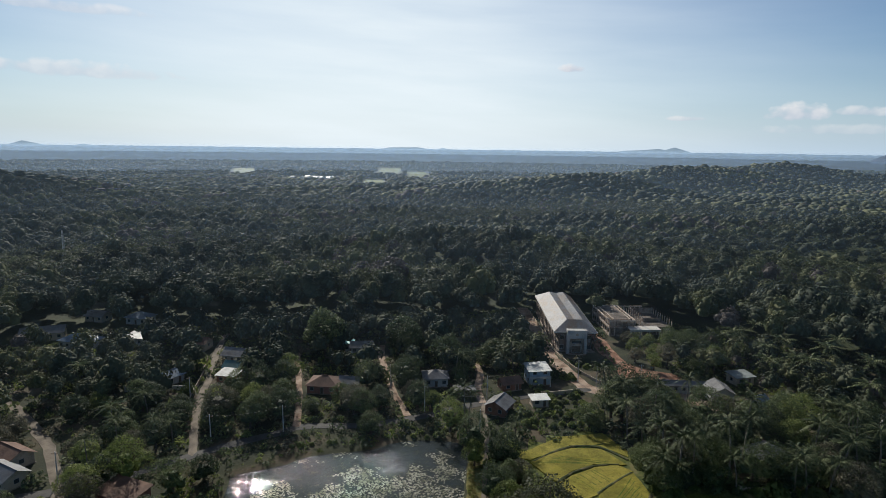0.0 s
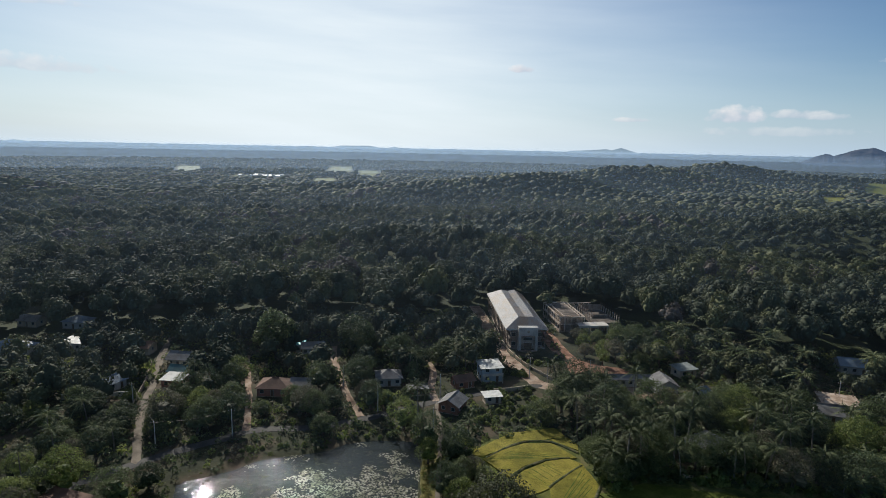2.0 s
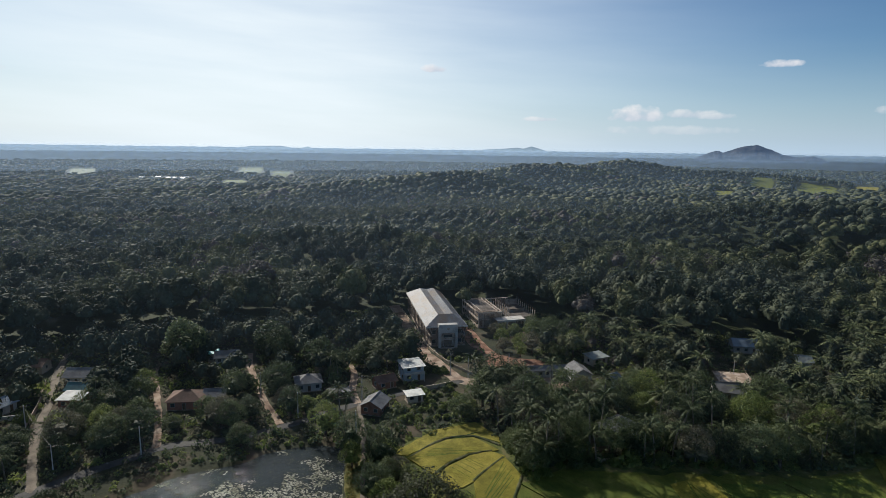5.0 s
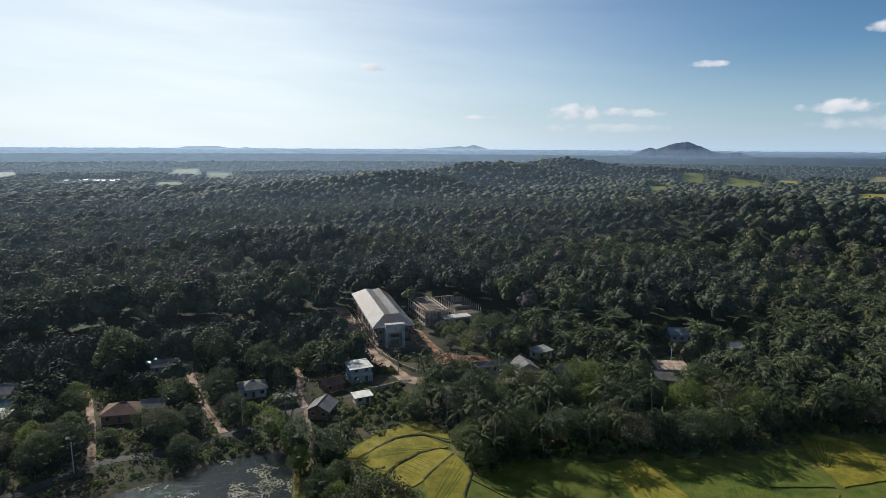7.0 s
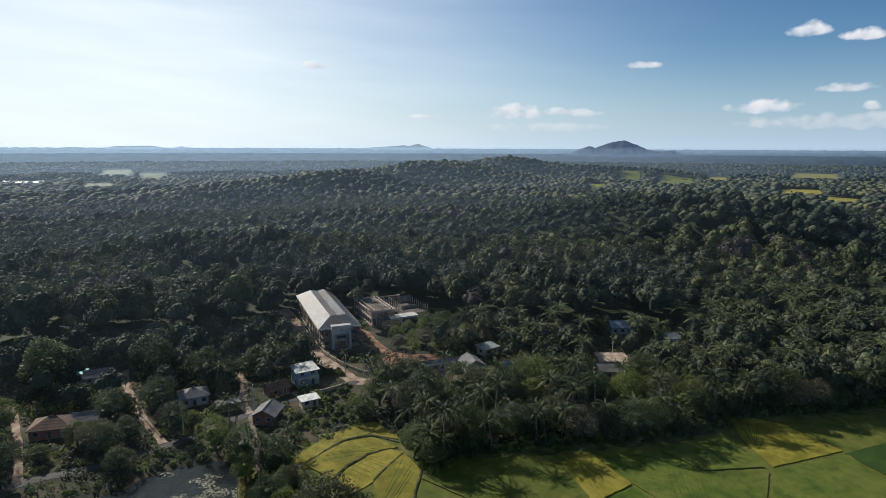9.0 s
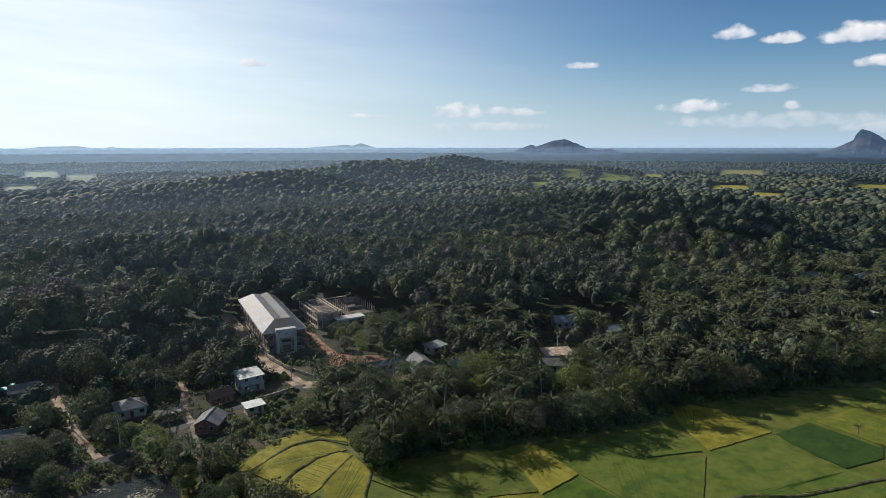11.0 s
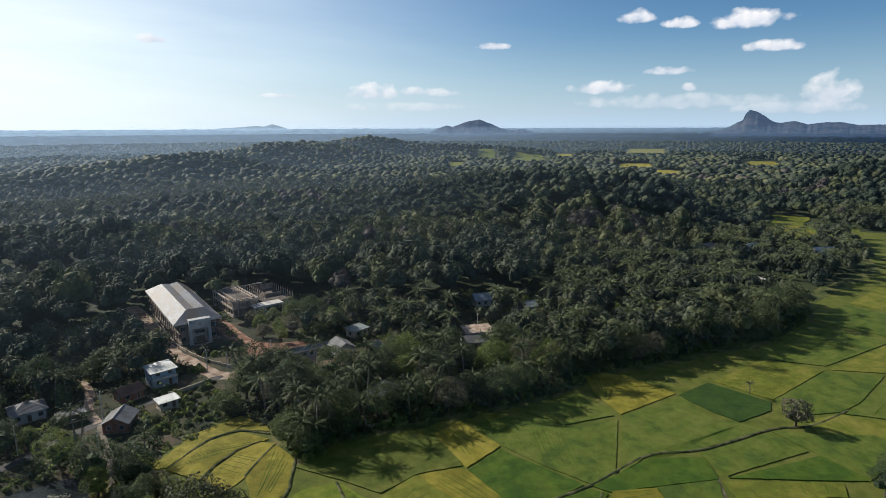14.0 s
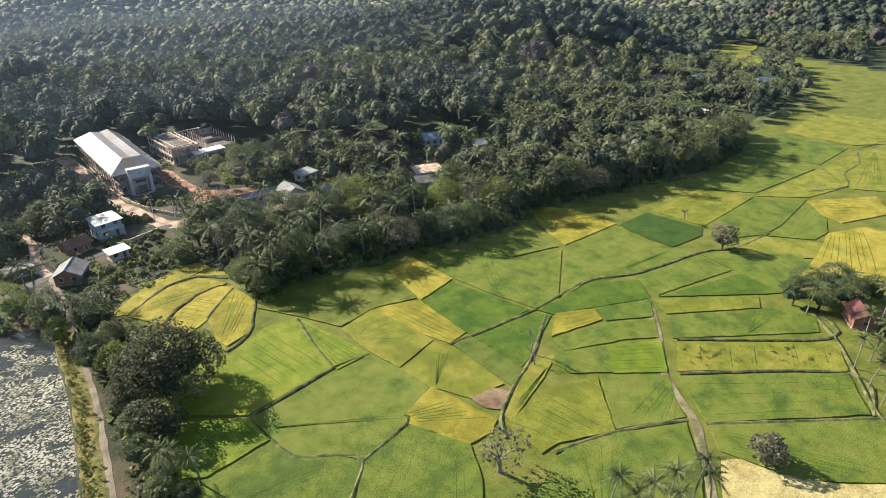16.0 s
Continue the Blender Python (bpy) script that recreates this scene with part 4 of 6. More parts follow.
def leaf_quads(n, size, seed, lobes=8, flat=0.75, jitter=0.6, loose=1.0):
    """A crown's clumps as tilted three-cornered sprays."""
    p, v, r = crown_points(n, seed, lobes, flat, loose)
    v = v + r.normal(size=v.shape) * jitter + np.array([0, 0, 0.25])
    v /= np.linalg.norm(v, axis=1)[:, None]
    t = np.cross(v, r.normal(size=v.shape))
    t /= np.linalg.norm(t, axis=1)[:, None]
    b = np.cross(v, t)
    s = size * r.uniform(0.65, 1.35, (n, 1))
    w = s * r.uniform(0.55, 1.0, (n, 1))
    bend = v * s * r.uniform(-0.35, 0.1, (n, 1))
    spray = np.stack([p - t * s * 0.8 + bend, p - b * w * 0.8 + t * s * 0.3, p + b * w * r.uniform(0.5, 1.1, (n, 1)) + t * s * 0.6 + bend], 1)
    return spray.reshape(-1, 3)


def palm_arrays(seed, fronds=18, leaflets=9, length=3.3, droop=1.0):
    """Fronds of a coconut palm round the origin: each an arching rib with narrow leaflets hanging on both sides, as three-cornered blades."""
    r = np.random.default_rng(seed)
    tris = []
    for k in range(fronds):
        a = 2 * math.pi * k * 0.381966 + r.uniform(-0.2, 0.2)
        lift = 1.5 - 2.0 * k / fronds + r.uniform(-0.15, 0.15)      # young fronds stand up, old ones hang
        L = length * r.uniform(0.85, 1.2)
        out = np.array([math.cos(a), math.sin(a), 0])
        side = np.array([-math.sin(a), math.cos(a), 0])
        prev = np.zeros(3)
        flat = 1 / math.hypot(1, lift * 0.8)
        for i in range(1, leaflets + 1):
            s = i / leaflets
            p = out * L * s * (flat + 0.15 * s) + np.array([0, 0, L * (0.8 * lift * flat * s - droop * 0.42 * s ** 2.4)])
            w = L * (0.15 * math.sin(math.pi * min(1, s * 0.85 + 0.12)) ** 0.8 + 0.02)
            for sg in (1, -1):
                tip = p + side * sg * w + out * w * 0.7 + np.array([0, 0, -w * r.uniform(0.35, 0.9)])
                tris.append([prev * 0.75 + p * 0.25, p, tip])
            prev = p
    return np.array(tris).reshape(-1, 3)


def scatter_copies(quads, places, k):
    """Joins copies of one bunch of k-cornered faces at places of x, y, z, turn, radius, height."""
    n = len(places)
    x, y, z, turn, rad, tall = places.T[:, :, None]
    c, s = np.cos(turn), np.sin(turn)
    px, py, pz = quads.T[:, None, :]
    v = np.stack([x + (px * c - py * s) * rad, y + (px * s + py * c) * rad, z + pz * tall], -1)
    return v.reshape(-1, 3)


def jitter_grid(cell, r_in, r_out, az0, az1, seed):
    r = np.random.default_rng(seed)
    g = np.arange(-r_out, r_out, cell)
    x, y = np.meshgrid(g, g)
    x, y = x.ravel(), y.ravel()
    d, a = np.hypot(x, y), np.degrees(np.arctan2(x, y))
    m = (d > r_in) & (d < r_out) & (a > az0) & (a < az1)
    x, y = x[m], y[m]
    return x + r.uniform(-0.42, 0.42, x.shape) * cell, y + r.uniform(-0.42, 0.42, x.shape) * cell, r


def patchy(x, y, scale, seed):
    return np.array([noise.noise(Vector((a * scale, b * scale, seed))) for a, b in zip(x, y)])


def dome(seed, sides=7, rows=3, rough=0.22):
    """A rounded, lumpy crown of few faces; radius 1, base at z = 0. Three-cornered faces."""
    r = np.random.default_rng(seed)
    rings = []
    for i in range(rows):
        a = math.pi * 0.5 * (i + (0.75 if rows > 1 else 0.55)) / rows
        n = sides
        ring = []
        for k in range(n):
            t = 2 * math.pi * (k + 0.5 * (i % 2)) / n + r.uniform(-0.15, 0.15)
            q = 1 + r.uniform(-rough, rough)
            ring.append(np.array([math.sin(a) * math.cos(t) * q, math.sin(a) * math.sin(t) * q, 0.15 + math.cos(a) * 0.95 * (1 + r.uniform(-rough, rough) * 0.6)]))
        rings.append(ring)
    rings.append([v * np.array([0.8, 0.8, 0]) + np.array([0, 0, -0.35]) for v in rings[-1]])
    top = np.array([r.uniform(-0.15, 0.15), r.uniform(-0.15, 0.15), 1.08 if rows > 1 else 0.92])
    tris = [[top, rings[0][k], rings[0][(k + 1) % sides]] for k in range(sides)]
    for u, v in zip(rings, rings[1:]):
        for k in range(sides):
            n = (k + 1) % sides
            tris += [[u[k], v[k], v[n]], [u[k], v[n], u[n]]]
    return np.array(tris).reshape(-1, 3)


def lumpy(seed, lumps, sides=6, rows=2):
    """A crown of several domes."""
    r = np.random.default_rng(seed)
    out = [dome(seed, sides, rows) * np.array([0.72, 0.72, 0.85]) + np.array([0, 0, 0.25])]
    for k in range(lumps):
        a = 2 * math.pi * k / lumps + r.uniform(-0.4, 0.4)
        s = r.uniform(0.38, 0.55)
        d = r.uniform(0.5, 0.68)
        out.append(dome(seed * 9 + k, sides, rows) * s + np.array([math.cos(a) * d, math.sin(a) * d, r.uniform(0.0, 0.45)]))
    return np.vstack(out)


def forest_band(name, label, cell, r_in, r_out, az0, az1, seed, solid, variants, sprays=0, size=0.2, palms=0.0, spare=None, mean=4.4, lift=0.0):
    """A stretch of woodland in one mesh: each crown is a lumpy body, with leaf sprays standing off it where it is near."""
    x, y, r = jitter_grid(cell, r_in, r_out, az0, az1, seed)
    ok = free_of(x, y, 2.0 if r_in < 400 else 0.0)
    ok &= ~far_clearing(x, y)
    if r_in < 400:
        ok &= ~sight_gap(x, y)
    if spare is not None:
        ok &= ~spare(x, y)
    x, y = x[ok], y[ok]
    z = height(x, y)
    kind = 1.25 * patchy(x, y, 0.011, 2.0) + 0.18 * r.normal(size=x.shape)
    group = np.clip(np.digitize(kind, [-0.25, 0.2, 0.5]), 0, 3)
    group = np.where(group == 3, np.where(r.random(x.shape) < 0.5, 3, 2), group)
    palm_zone = (patchy(x, y, 0.006, 7.0) + palm_bias(x, y)) > 0.25
    is_palm = palm_zone & (r.random(x.shape) < palms)
    rad = mean * np.exp(np.clip(r.normal(size=x.shape), -2, 1.6) * 0.27)
    rad = np.where(is_palm, rad * 0.72, rad)
    tall = rad * r.uniform(0.75, 1.2, x.shape) * (1.1 if r_in < 400 else 0.92 if r_in < 800 else 0.6)
    base = z + np.clip(rad * 0.7, 1.5, 6.0) + r.uniform(0, 3.6, x.shape) + lift * (0.3 + 0.7 * np.clip((330 - np.hypot(x, y)) / 60, 0, 1))
    pick = r.integers(0, variants, x.shape)
    verts, faces, index, total = [], [], [], 0
    sv, si = [], []
    for k in range(variants):
        q, corner = np.unique(np.round(solid(seed * 31 + k), 5), axis=0, return_inverse=True)
        corner = corner.reshape(-1, 3)
        lq = leaf_quads(sprays, size, seed * 17 + k, 6 + k % 4, 0.6 + 0.1 * (k % 3), 0.3, 0.55) if sprays else None
        for g in range(4):
            m = (pick == k) & (group == g)
            if m.any():
                places = np.stack([x[m], y[m], base[m], r.uniform(0, 6.28, m.sum()), rad[m], tall[m]], -1)
                body = places.copy()
                if sprays:
                    body[:, 4:] *= 0.84
                verts.append(scatter_copies(q, body, 3))
                faces.append((total + np.arange(m.sum())[:, None, None] * len(q) + corner[None]).reshape(-1, 3))
                total += m.sum() * len(q)
                index.append(np.full(m.sum() * len(corner), g))
                if sprays:
                    sv.append(scatter_copies(lq, places, 4))
                    si.append(np.full(m.sum() * sprays, g))
    v = np.vstack(verts)
    me = raw_mesh(name, v, np.vstack(faces), M_LEAF, True, np.concatenate(index))
    tagged(new(name, me), label, "forest", kind="stuff")
    if sprays:
        v = np.vstack(sv)
        me = raw_mesh(name + "_leaves", v, np.arange(len(v)).reshape(-1, 3), M_LEAF, mat_index=np.concatenate(si))
        tagged(new(name + "_leaves", me), "sprays of leaves on the forest crowns", "foliage", kind="stuff")
    if is_palm.any():
        verts = []
        for k in range(4):
            q = palm_arrays(seed * 7 + k, 18 if r_in < 400 else 12, 6 if r_in < 400 else 3, 1.35)
            m = is_palm & (pick % 4 == k)
            if m.any():
                top = z[m] + r.uniform(9, 14, m.sum()) + (2.5 if r_in < 400 else 0.0)
                s = r.uniform(2.4, 3.3, m.sum()) * (1.12 if r_in < 400 else 1.0)
                verts.append(scatter_copies(q, np.stack([x[m], y[m], top, r.uniform(0, 6.28, m.sum()), s, s], -1), 3))
        v = np.vstack(verts)
        tagged(new("palm_crowns", raw_mesh("palm_crowns", v, np.arange(len(v)).reshape(-1, 3), M_PALM if r_in < 400 else M_PALM_FAR)), "coconut palm crowns standing among forest trees", "palms", kind="stuff")


def forest_edge(x, y):
    """How far out the tall forest begins, by direction."""
    return np.interp(np.degrees(np.arctan2(x, y)), [-42, -20, 0, 8, 30, 42, 47, 53, 57, 60, 64, 72], [268, 264, 250, 252, 248, 254, 280, 318, 350, 395, 480, 620])


def palm_bias(x, y):
    """Coconut groves: the valley behind the first ridge, the belt by the fields and the low land beyond."""
    grove = np.where(x > 55, 0.8, 0.25) * (np.hypot(x, y) < forest_edge(x, y))
    return grove + 0.62 * np.exp(-((x - 20) / 190) ** 2 - ((y - 610) / 62) ** 2) + 0.5 * np.exp(-((x - 250) / 130) ** 2 - ((y - 690) / 60) ** 2) + 0.35 * np.exp(-((x - 640) / 160) ** 2 - ((y - 420) / 180) ** 2)


HOLLOW = [(-16, 352), (20, 350), (46, 356), (52, 372), (28, 384), (-6, 382)]


def before_forest(x, y):
    return (np.hypot(x, y) < forest_edge(x, y)) | inside(HOLLOW, x, y)


def not_grove(x, y):
    d = np.hypot(x, y)
    return (d < np.minimum(NEAR, forest_edge(x, y) - 5)) | (d > forest_edge(x, y) - 1)


NEAR = 198.0
forest_band("forest_front", "dense dark green forest of round-crowned trees", 8.0, 240, 430, -46, 66, 11, lambda k: lumpy(k, 3, 6, 2), 10, 215, 0.115, 0.75, before_forest, 5.2, 7.5)
forest_band("palm_grove", "belt of palms and mixed trees before the forest", 7.0, 190, 640, -46, 76, 15, lambda k: lumpy(k, 3, 5, 2), 8, 170, 0.14, 0.32, not_grove, 3.7, 0.8)
forest_band("forest_slopes", "dense forest covering the low hills", 8.6, 430, 820, -42, 80, 12, lambda k: lumpy(k, 3, 6, 3), 10, 46, 0.14, 0.8, before_forest, 5.4)
forest_band("forest_ridge", "forest canopy on the far ridges", 8.8, 820, 1500, -38, 79, 13, lambda k: dome(k, 5, 2, 0.25), 8, 0, 0, 0.3, None, 6.0)
forest_band("forest_plain", "hazy forest canopy of the plain", 12.0, 1500, 2350, -38, 79, 14, lambda k: dome(k, 5, 1, 0.35), 6, 0, 0, 0.0, None, 6.2)


def undergrowth():
    """Bushes, banana clumps and weeds that cover the ground between the village trees."""
    x, y, r = jitter_grid(2.7, 70, 285, -48, 70, 41)
    glade = np.zeros(x.shape, bool)
    for g in GLADES:
        glade |= inside(g, x, y)
    ok = (free_of(x, y, 0.0, 0.5) | (glade & (line_distance(ROADS["hall_road"][0], x, y) > 3) & (line_distance(ROADS["left_road"][0], x, y) > 2.5))) & (y > 70)
    ok &= (line_distance(ROADS["dam_road"][0], x, y) > np.where(x > np.interp(y, [76, 98.8, 128, 155], [2.7, 6.5, 10.2, 12.8]), 1.6, 5.0))
    glade = glade[ok]
    x, y = x[ok], y[ok]
    thick = patchy(x, y, 0.035, 5.0) + np.where(x > 48, 0.7, 0.62) + np.where(glade, 0.6, 0)
    m = thick + 0.35 * r.normal(size=x.shape) > 0.0
    x, y, glade = x[m], y[m], glade[m]
    z = height(x, y)
    rad = np.where(glade, 0.65, 1.0) * 1.5 * np.exp(r.normal(size=x.shape) * 0.35)
    group = r.choice(4, size=x.shape, p=(0.3, 0.35, 0.23, 0.12))
    pick = r.integers(0, 6, x.shape)
    verts, index = [], []
    for k in range(6):
        q = leaf_quads(38, 0.3, 900 + k, 5, 0.55, 0.7)
        for g in range(4):
            s = (pick == k) & (group == g)
            if s.any():
                verts.append(scatter_copies(q, np.stack([x[s], y[s], z[s] - 0.2, r.uniform(0, 6.28, s.sum()), rad[s], rad[s] * r.uniform(0.5, 1.3, s.sum())], -1), 4))
                index.append(np.full(s.sum() * 38, g))
    v = np.vstack(verts)
    tagged(new("undergrowth", raw_mesh("undergrowth", v, np.arange(len(v)).reshape(-1, 3), M_NEAR, mat_index=np.concatenate(index))), "tangled green bushes and weeds between the trees", "undergrowth", kind="stuff")
    # rough grass on the dam
    pts = smooth_line([(9.6, 150), (7.4, 128), (5.7, 112), (3.4, 98.5), (1.4, 87), (-0.7, 74), (-6, 52)], 0.25)
    n = len(pts)
    x = np.array([p.x for p in pts]) + r.normal(size=n) * 0.75 + 0.1
    y = np.array([p.y for p in pts]) + r.uniform(-0.5, 0.5, n)
    q = leaf_quads(14, 0.5, 950, 4, 0.8, 0.9)
    size = r.uniform(0.2, 0.62, n)
    v = scatter_copies(q, np.stack([x, y, np.full(n, 0.1), r.uniform(0, 6.28, n), size, size * r.uniform(0.7, 1.4, n)], -1), 3)
    tagged(new("grass_tufts", raw_mesh("grass_tufts", v, np.arange(len(v)).reshape(-1, 3), [M_NEAR[2], M_TUFT, M_TUFT], mat_index=np.repeat(r.integers(0, 3, n), 14))), "rough yellow-green grass and weeds on the dam", "grass", kind="stuff")


undergrowth()


def rice_tufts():
    """Upright bunches of rice on the plots, thinner farther from the camera."""
    r = np.random.default_rng(8)
    verts, index = [], []
    names = list(M_CROP)
    for kind, poly, tall in PLOTS:
        p = np.array(poly)
        lo, hi = p.min(0), p.max(0)
        c = p.mean(0)
        reach = math.hypot(c[0] - 10, c[1] - 60)
        dens = 2.4 if reach < 80 else 1.6 if reach < 140 else 0.8
        if kind in ("straw", "brown") or reach > 260:
            continue
        n = int((hi[0] - lo[0]) * (hi[1] - lo[1]) * dens)
        x, y = r.uniform(lo[0], hi[0], n), r.uniform(lo[1], hi[1], n)
        m = inside([tuple(q) for q in poly], x, y)
        x, y = x[m], y[m]
        n = len(x)
        a, w = r.uniform(0, math.pi, n), r.uniform(0.1, 0.3, n)
        h = r.uniform(0.02, 0.06, n)
        dx, dy = np.cos(a) * w, np.sin(a) * w
        ox, oy = r.uniform(-0.2, 0.2, n), r.uniform(-0.2, 0.2, n)
        tri = np.stack([np.stack([x - dx, y - dy, np.full(n, tall - 0.03)], -1), np.stack([x + dx, y + dy, np.full(n, tall - 0.03)], -1), np.stack([x + ox, y + oy, tall + h], -1)], 1)
        verts.append(tri.reshape(-1, 3))
        index.append(np.full(n, names.index(kind)))
    v = np.vstack(verts)
    tagged(new("rice_tufts", raw_mesh("rice_tufts", v, np.arange(len(v)).reshape(-1, 3), [M_CROP[k] for k in names], mat_index=np.concatenate(index))), "uneven tops of the standing rice plants", "rice plants", kind="stuff")
    # ragged dark clumps of weed in the ripening plot
    x, y = r.uniform(103, 137, 420), r.uniform(19, 46, 420)
    m = inside([(111, 45.8), (136, 23.5), (129, 19.5), (104.5, 41.5)], x, y) & (patchy(x, y, 0.5, 4.0) > 0.05)
    x, y = x[m], y[m]
    q = leaf_quads(16, 0.4, 77, 4, 0.8, 0.8)
    v = scatter_copies(q, np.stack([x, y, np.full(len(x), 0.2), r.uniform(0, 6, len(x)), r.uniform(0.25, 0.6, len(x)), r.uniform(0.25, 0.5, len(x))], -1), 3)
    tagged(new("weed_clumps", raw_mesh("weed_clumps", v, np.arange(len(v)).reshape(-1, 3), M_NEAR[1])), "dark weed clumps in a ripening rice plot", "weeds", kind="stuff")


rice_tufts()


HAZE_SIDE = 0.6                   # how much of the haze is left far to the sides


def haze_sheets():
    """Added stand-in for distance haze: thin curved translucent sheets round the camera, densest near the ground, that
    scatter the sun.
    """
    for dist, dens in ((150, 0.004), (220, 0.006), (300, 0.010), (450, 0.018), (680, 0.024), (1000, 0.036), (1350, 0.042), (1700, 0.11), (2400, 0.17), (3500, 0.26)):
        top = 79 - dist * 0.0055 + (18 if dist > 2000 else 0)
        m = bpy.data.materials.new("haze_sheet")
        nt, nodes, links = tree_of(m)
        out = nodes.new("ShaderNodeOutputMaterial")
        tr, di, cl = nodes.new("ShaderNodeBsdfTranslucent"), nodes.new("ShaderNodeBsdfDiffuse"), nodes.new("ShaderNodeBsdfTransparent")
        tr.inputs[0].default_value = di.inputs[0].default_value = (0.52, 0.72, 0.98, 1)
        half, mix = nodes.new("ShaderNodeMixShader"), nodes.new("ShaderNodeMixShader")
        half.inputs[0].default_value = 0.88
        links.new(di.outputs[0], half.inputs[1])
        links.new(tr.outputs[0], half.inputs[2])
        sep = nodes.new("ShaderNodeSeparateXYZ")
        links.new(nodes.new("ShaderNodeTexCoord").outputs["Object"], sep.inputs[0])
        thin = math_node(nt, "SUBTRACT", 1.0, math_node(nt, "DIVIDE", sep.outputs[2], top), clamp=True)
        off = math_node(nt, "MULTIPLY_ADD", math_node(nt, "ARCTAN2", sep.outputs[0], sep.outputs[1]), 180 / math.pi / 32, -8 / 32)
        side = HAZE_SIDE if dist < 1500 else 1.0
        # sheets thinned to the sides only to suit the brightness in view
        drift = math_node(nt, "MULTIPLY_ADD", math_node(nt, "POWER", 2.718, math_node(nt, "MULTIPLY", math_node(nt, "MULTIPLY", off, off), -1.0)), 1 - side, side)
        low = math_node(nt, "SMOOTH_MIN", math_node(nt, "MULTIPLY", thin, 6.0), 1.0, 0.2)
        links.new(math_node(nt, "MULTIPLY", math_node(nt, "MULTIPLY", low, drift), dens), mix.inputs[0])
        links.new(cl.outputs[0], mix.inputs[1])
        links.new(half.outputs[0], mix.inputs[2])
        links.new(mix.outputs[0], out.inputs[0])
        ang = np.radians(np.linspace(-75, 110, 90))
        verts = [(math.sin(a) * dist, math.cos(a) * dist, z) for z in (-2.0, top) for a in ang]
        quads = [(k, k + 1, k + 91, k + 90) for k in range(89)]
        tagged(new("haze", raw_mesh("haze", verts, quads, m)), "curved translucent pale blue sheet standing in for distance haze", "haze", "haze layers", "structure")


haze_sheets()


def far_plots():
    for cx, cy, w, deep, kind in FAR_FIELDS:
        d = math.hypot(cx, cy)
        ux, uy = cx / d, cy / d
        rnd = random.Random(int(cx))
        bm = bmesh.new()
        rows = []
        for i in range(9):
            a = -deep - 90 + (2 * deep + 90) * i / 8
            row = []
            for k in range(5):
                b = w * (k - 2) / 2 * rnd.uniform(0.7, 1.1)
                x, y = cx + ux * a + uy * b, cy + uy * a - ux * b
                row.append(bm.verts.new((x, y, float(height(x, y)) + 0.5)))
            rows.append(row)
        for u, v in zip(rows, rows[1:]):
            for k in range(4):
                bm.faces.new((u[k], u[k + 1], v[k + 1], v[k]))
        bmesh.ops.recalc_face_normals(bm, faces=bm.faces)
        tagged(part("rice_plot", bm, M_CROP[kind]), "distant rice clearing in the wooded plain", "rice field", "far rice clearings", "structure")


far_plots()


def far_woods():
    """The last kilometres of woodland as one rough canopy sheet, with haze painted on in bands."""
    na, r = 620, np.geomspace(2200, 4960, 80)
    ang = np.radians(np.linspace(-60, 95, na))
    x, y = np.outer(r, np.sin(ang)), np.outer(r, np.cos(ang))
    rnd = np.random.default_rng(3)
    z = height(x, y) + 6 + 5 * rnd.random(x.shape) ** 2
    verts = np.stack([x, y, z], -1).reshape(-1, 3)
    i, j = np.meshgrid(np.arange(len(r) - 1), np.arange(na - 1), indexing="ij")
    quads = np.stack([i * na + j, i * na + j + 1, (i + 1) * na + j + 1, (i + 1) * na + j], -1).reshape(-1, 4)
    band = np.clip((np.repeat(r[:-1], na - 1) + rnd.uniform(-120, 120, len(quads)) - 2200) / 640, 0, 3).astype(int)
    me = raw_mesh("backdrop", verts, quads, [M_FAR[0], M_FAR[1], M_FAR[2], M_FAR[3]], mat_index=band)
    tagged(new("backdrop", me), "distant wooded plain with blue haze painted in as glow", "distance", kind="structure")


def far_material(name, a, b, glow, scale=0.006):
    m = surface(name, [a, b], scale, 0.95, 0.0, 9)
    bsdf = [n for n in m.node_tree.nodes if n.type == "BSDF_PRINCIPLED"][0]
    # emission imitates the haze in front; the land is no light source
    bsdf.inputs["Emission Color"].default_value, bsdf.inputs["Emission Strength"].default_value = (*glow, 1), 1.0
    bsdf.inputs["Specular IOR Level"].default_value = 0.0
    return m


# painted haze: the blue glow grows from band to band
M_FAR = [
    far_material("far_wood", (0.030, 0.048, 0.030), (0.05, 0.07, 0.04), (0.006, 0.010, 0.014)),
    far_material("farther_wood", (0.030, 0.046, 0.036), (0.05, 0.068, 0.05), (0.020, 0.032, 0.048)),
    far_material("haze_glow_wood", (0.030, 0.046, 0.040), (0.045, 0.06, 0.05), (0.058, 0.088, 0.130)),
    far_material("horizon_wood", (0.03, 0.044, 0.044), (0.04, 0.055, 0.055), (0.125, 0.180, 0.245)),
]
# mountains and hills carry their haze as painted glow too
M_ROCK = far_material("haze_glow_rock", (0.010, 0.018, 0.018), (0.060, 0.060, 0.060), (0.050, 0.078, 0.135), 0.018)
M_HAZE_HILL = far_material("haze_glow_hill", (0.03, 0.04, 0.04), (0.05, 0.06, 0.06), (0.24, 0.33, 0.42))
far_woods()


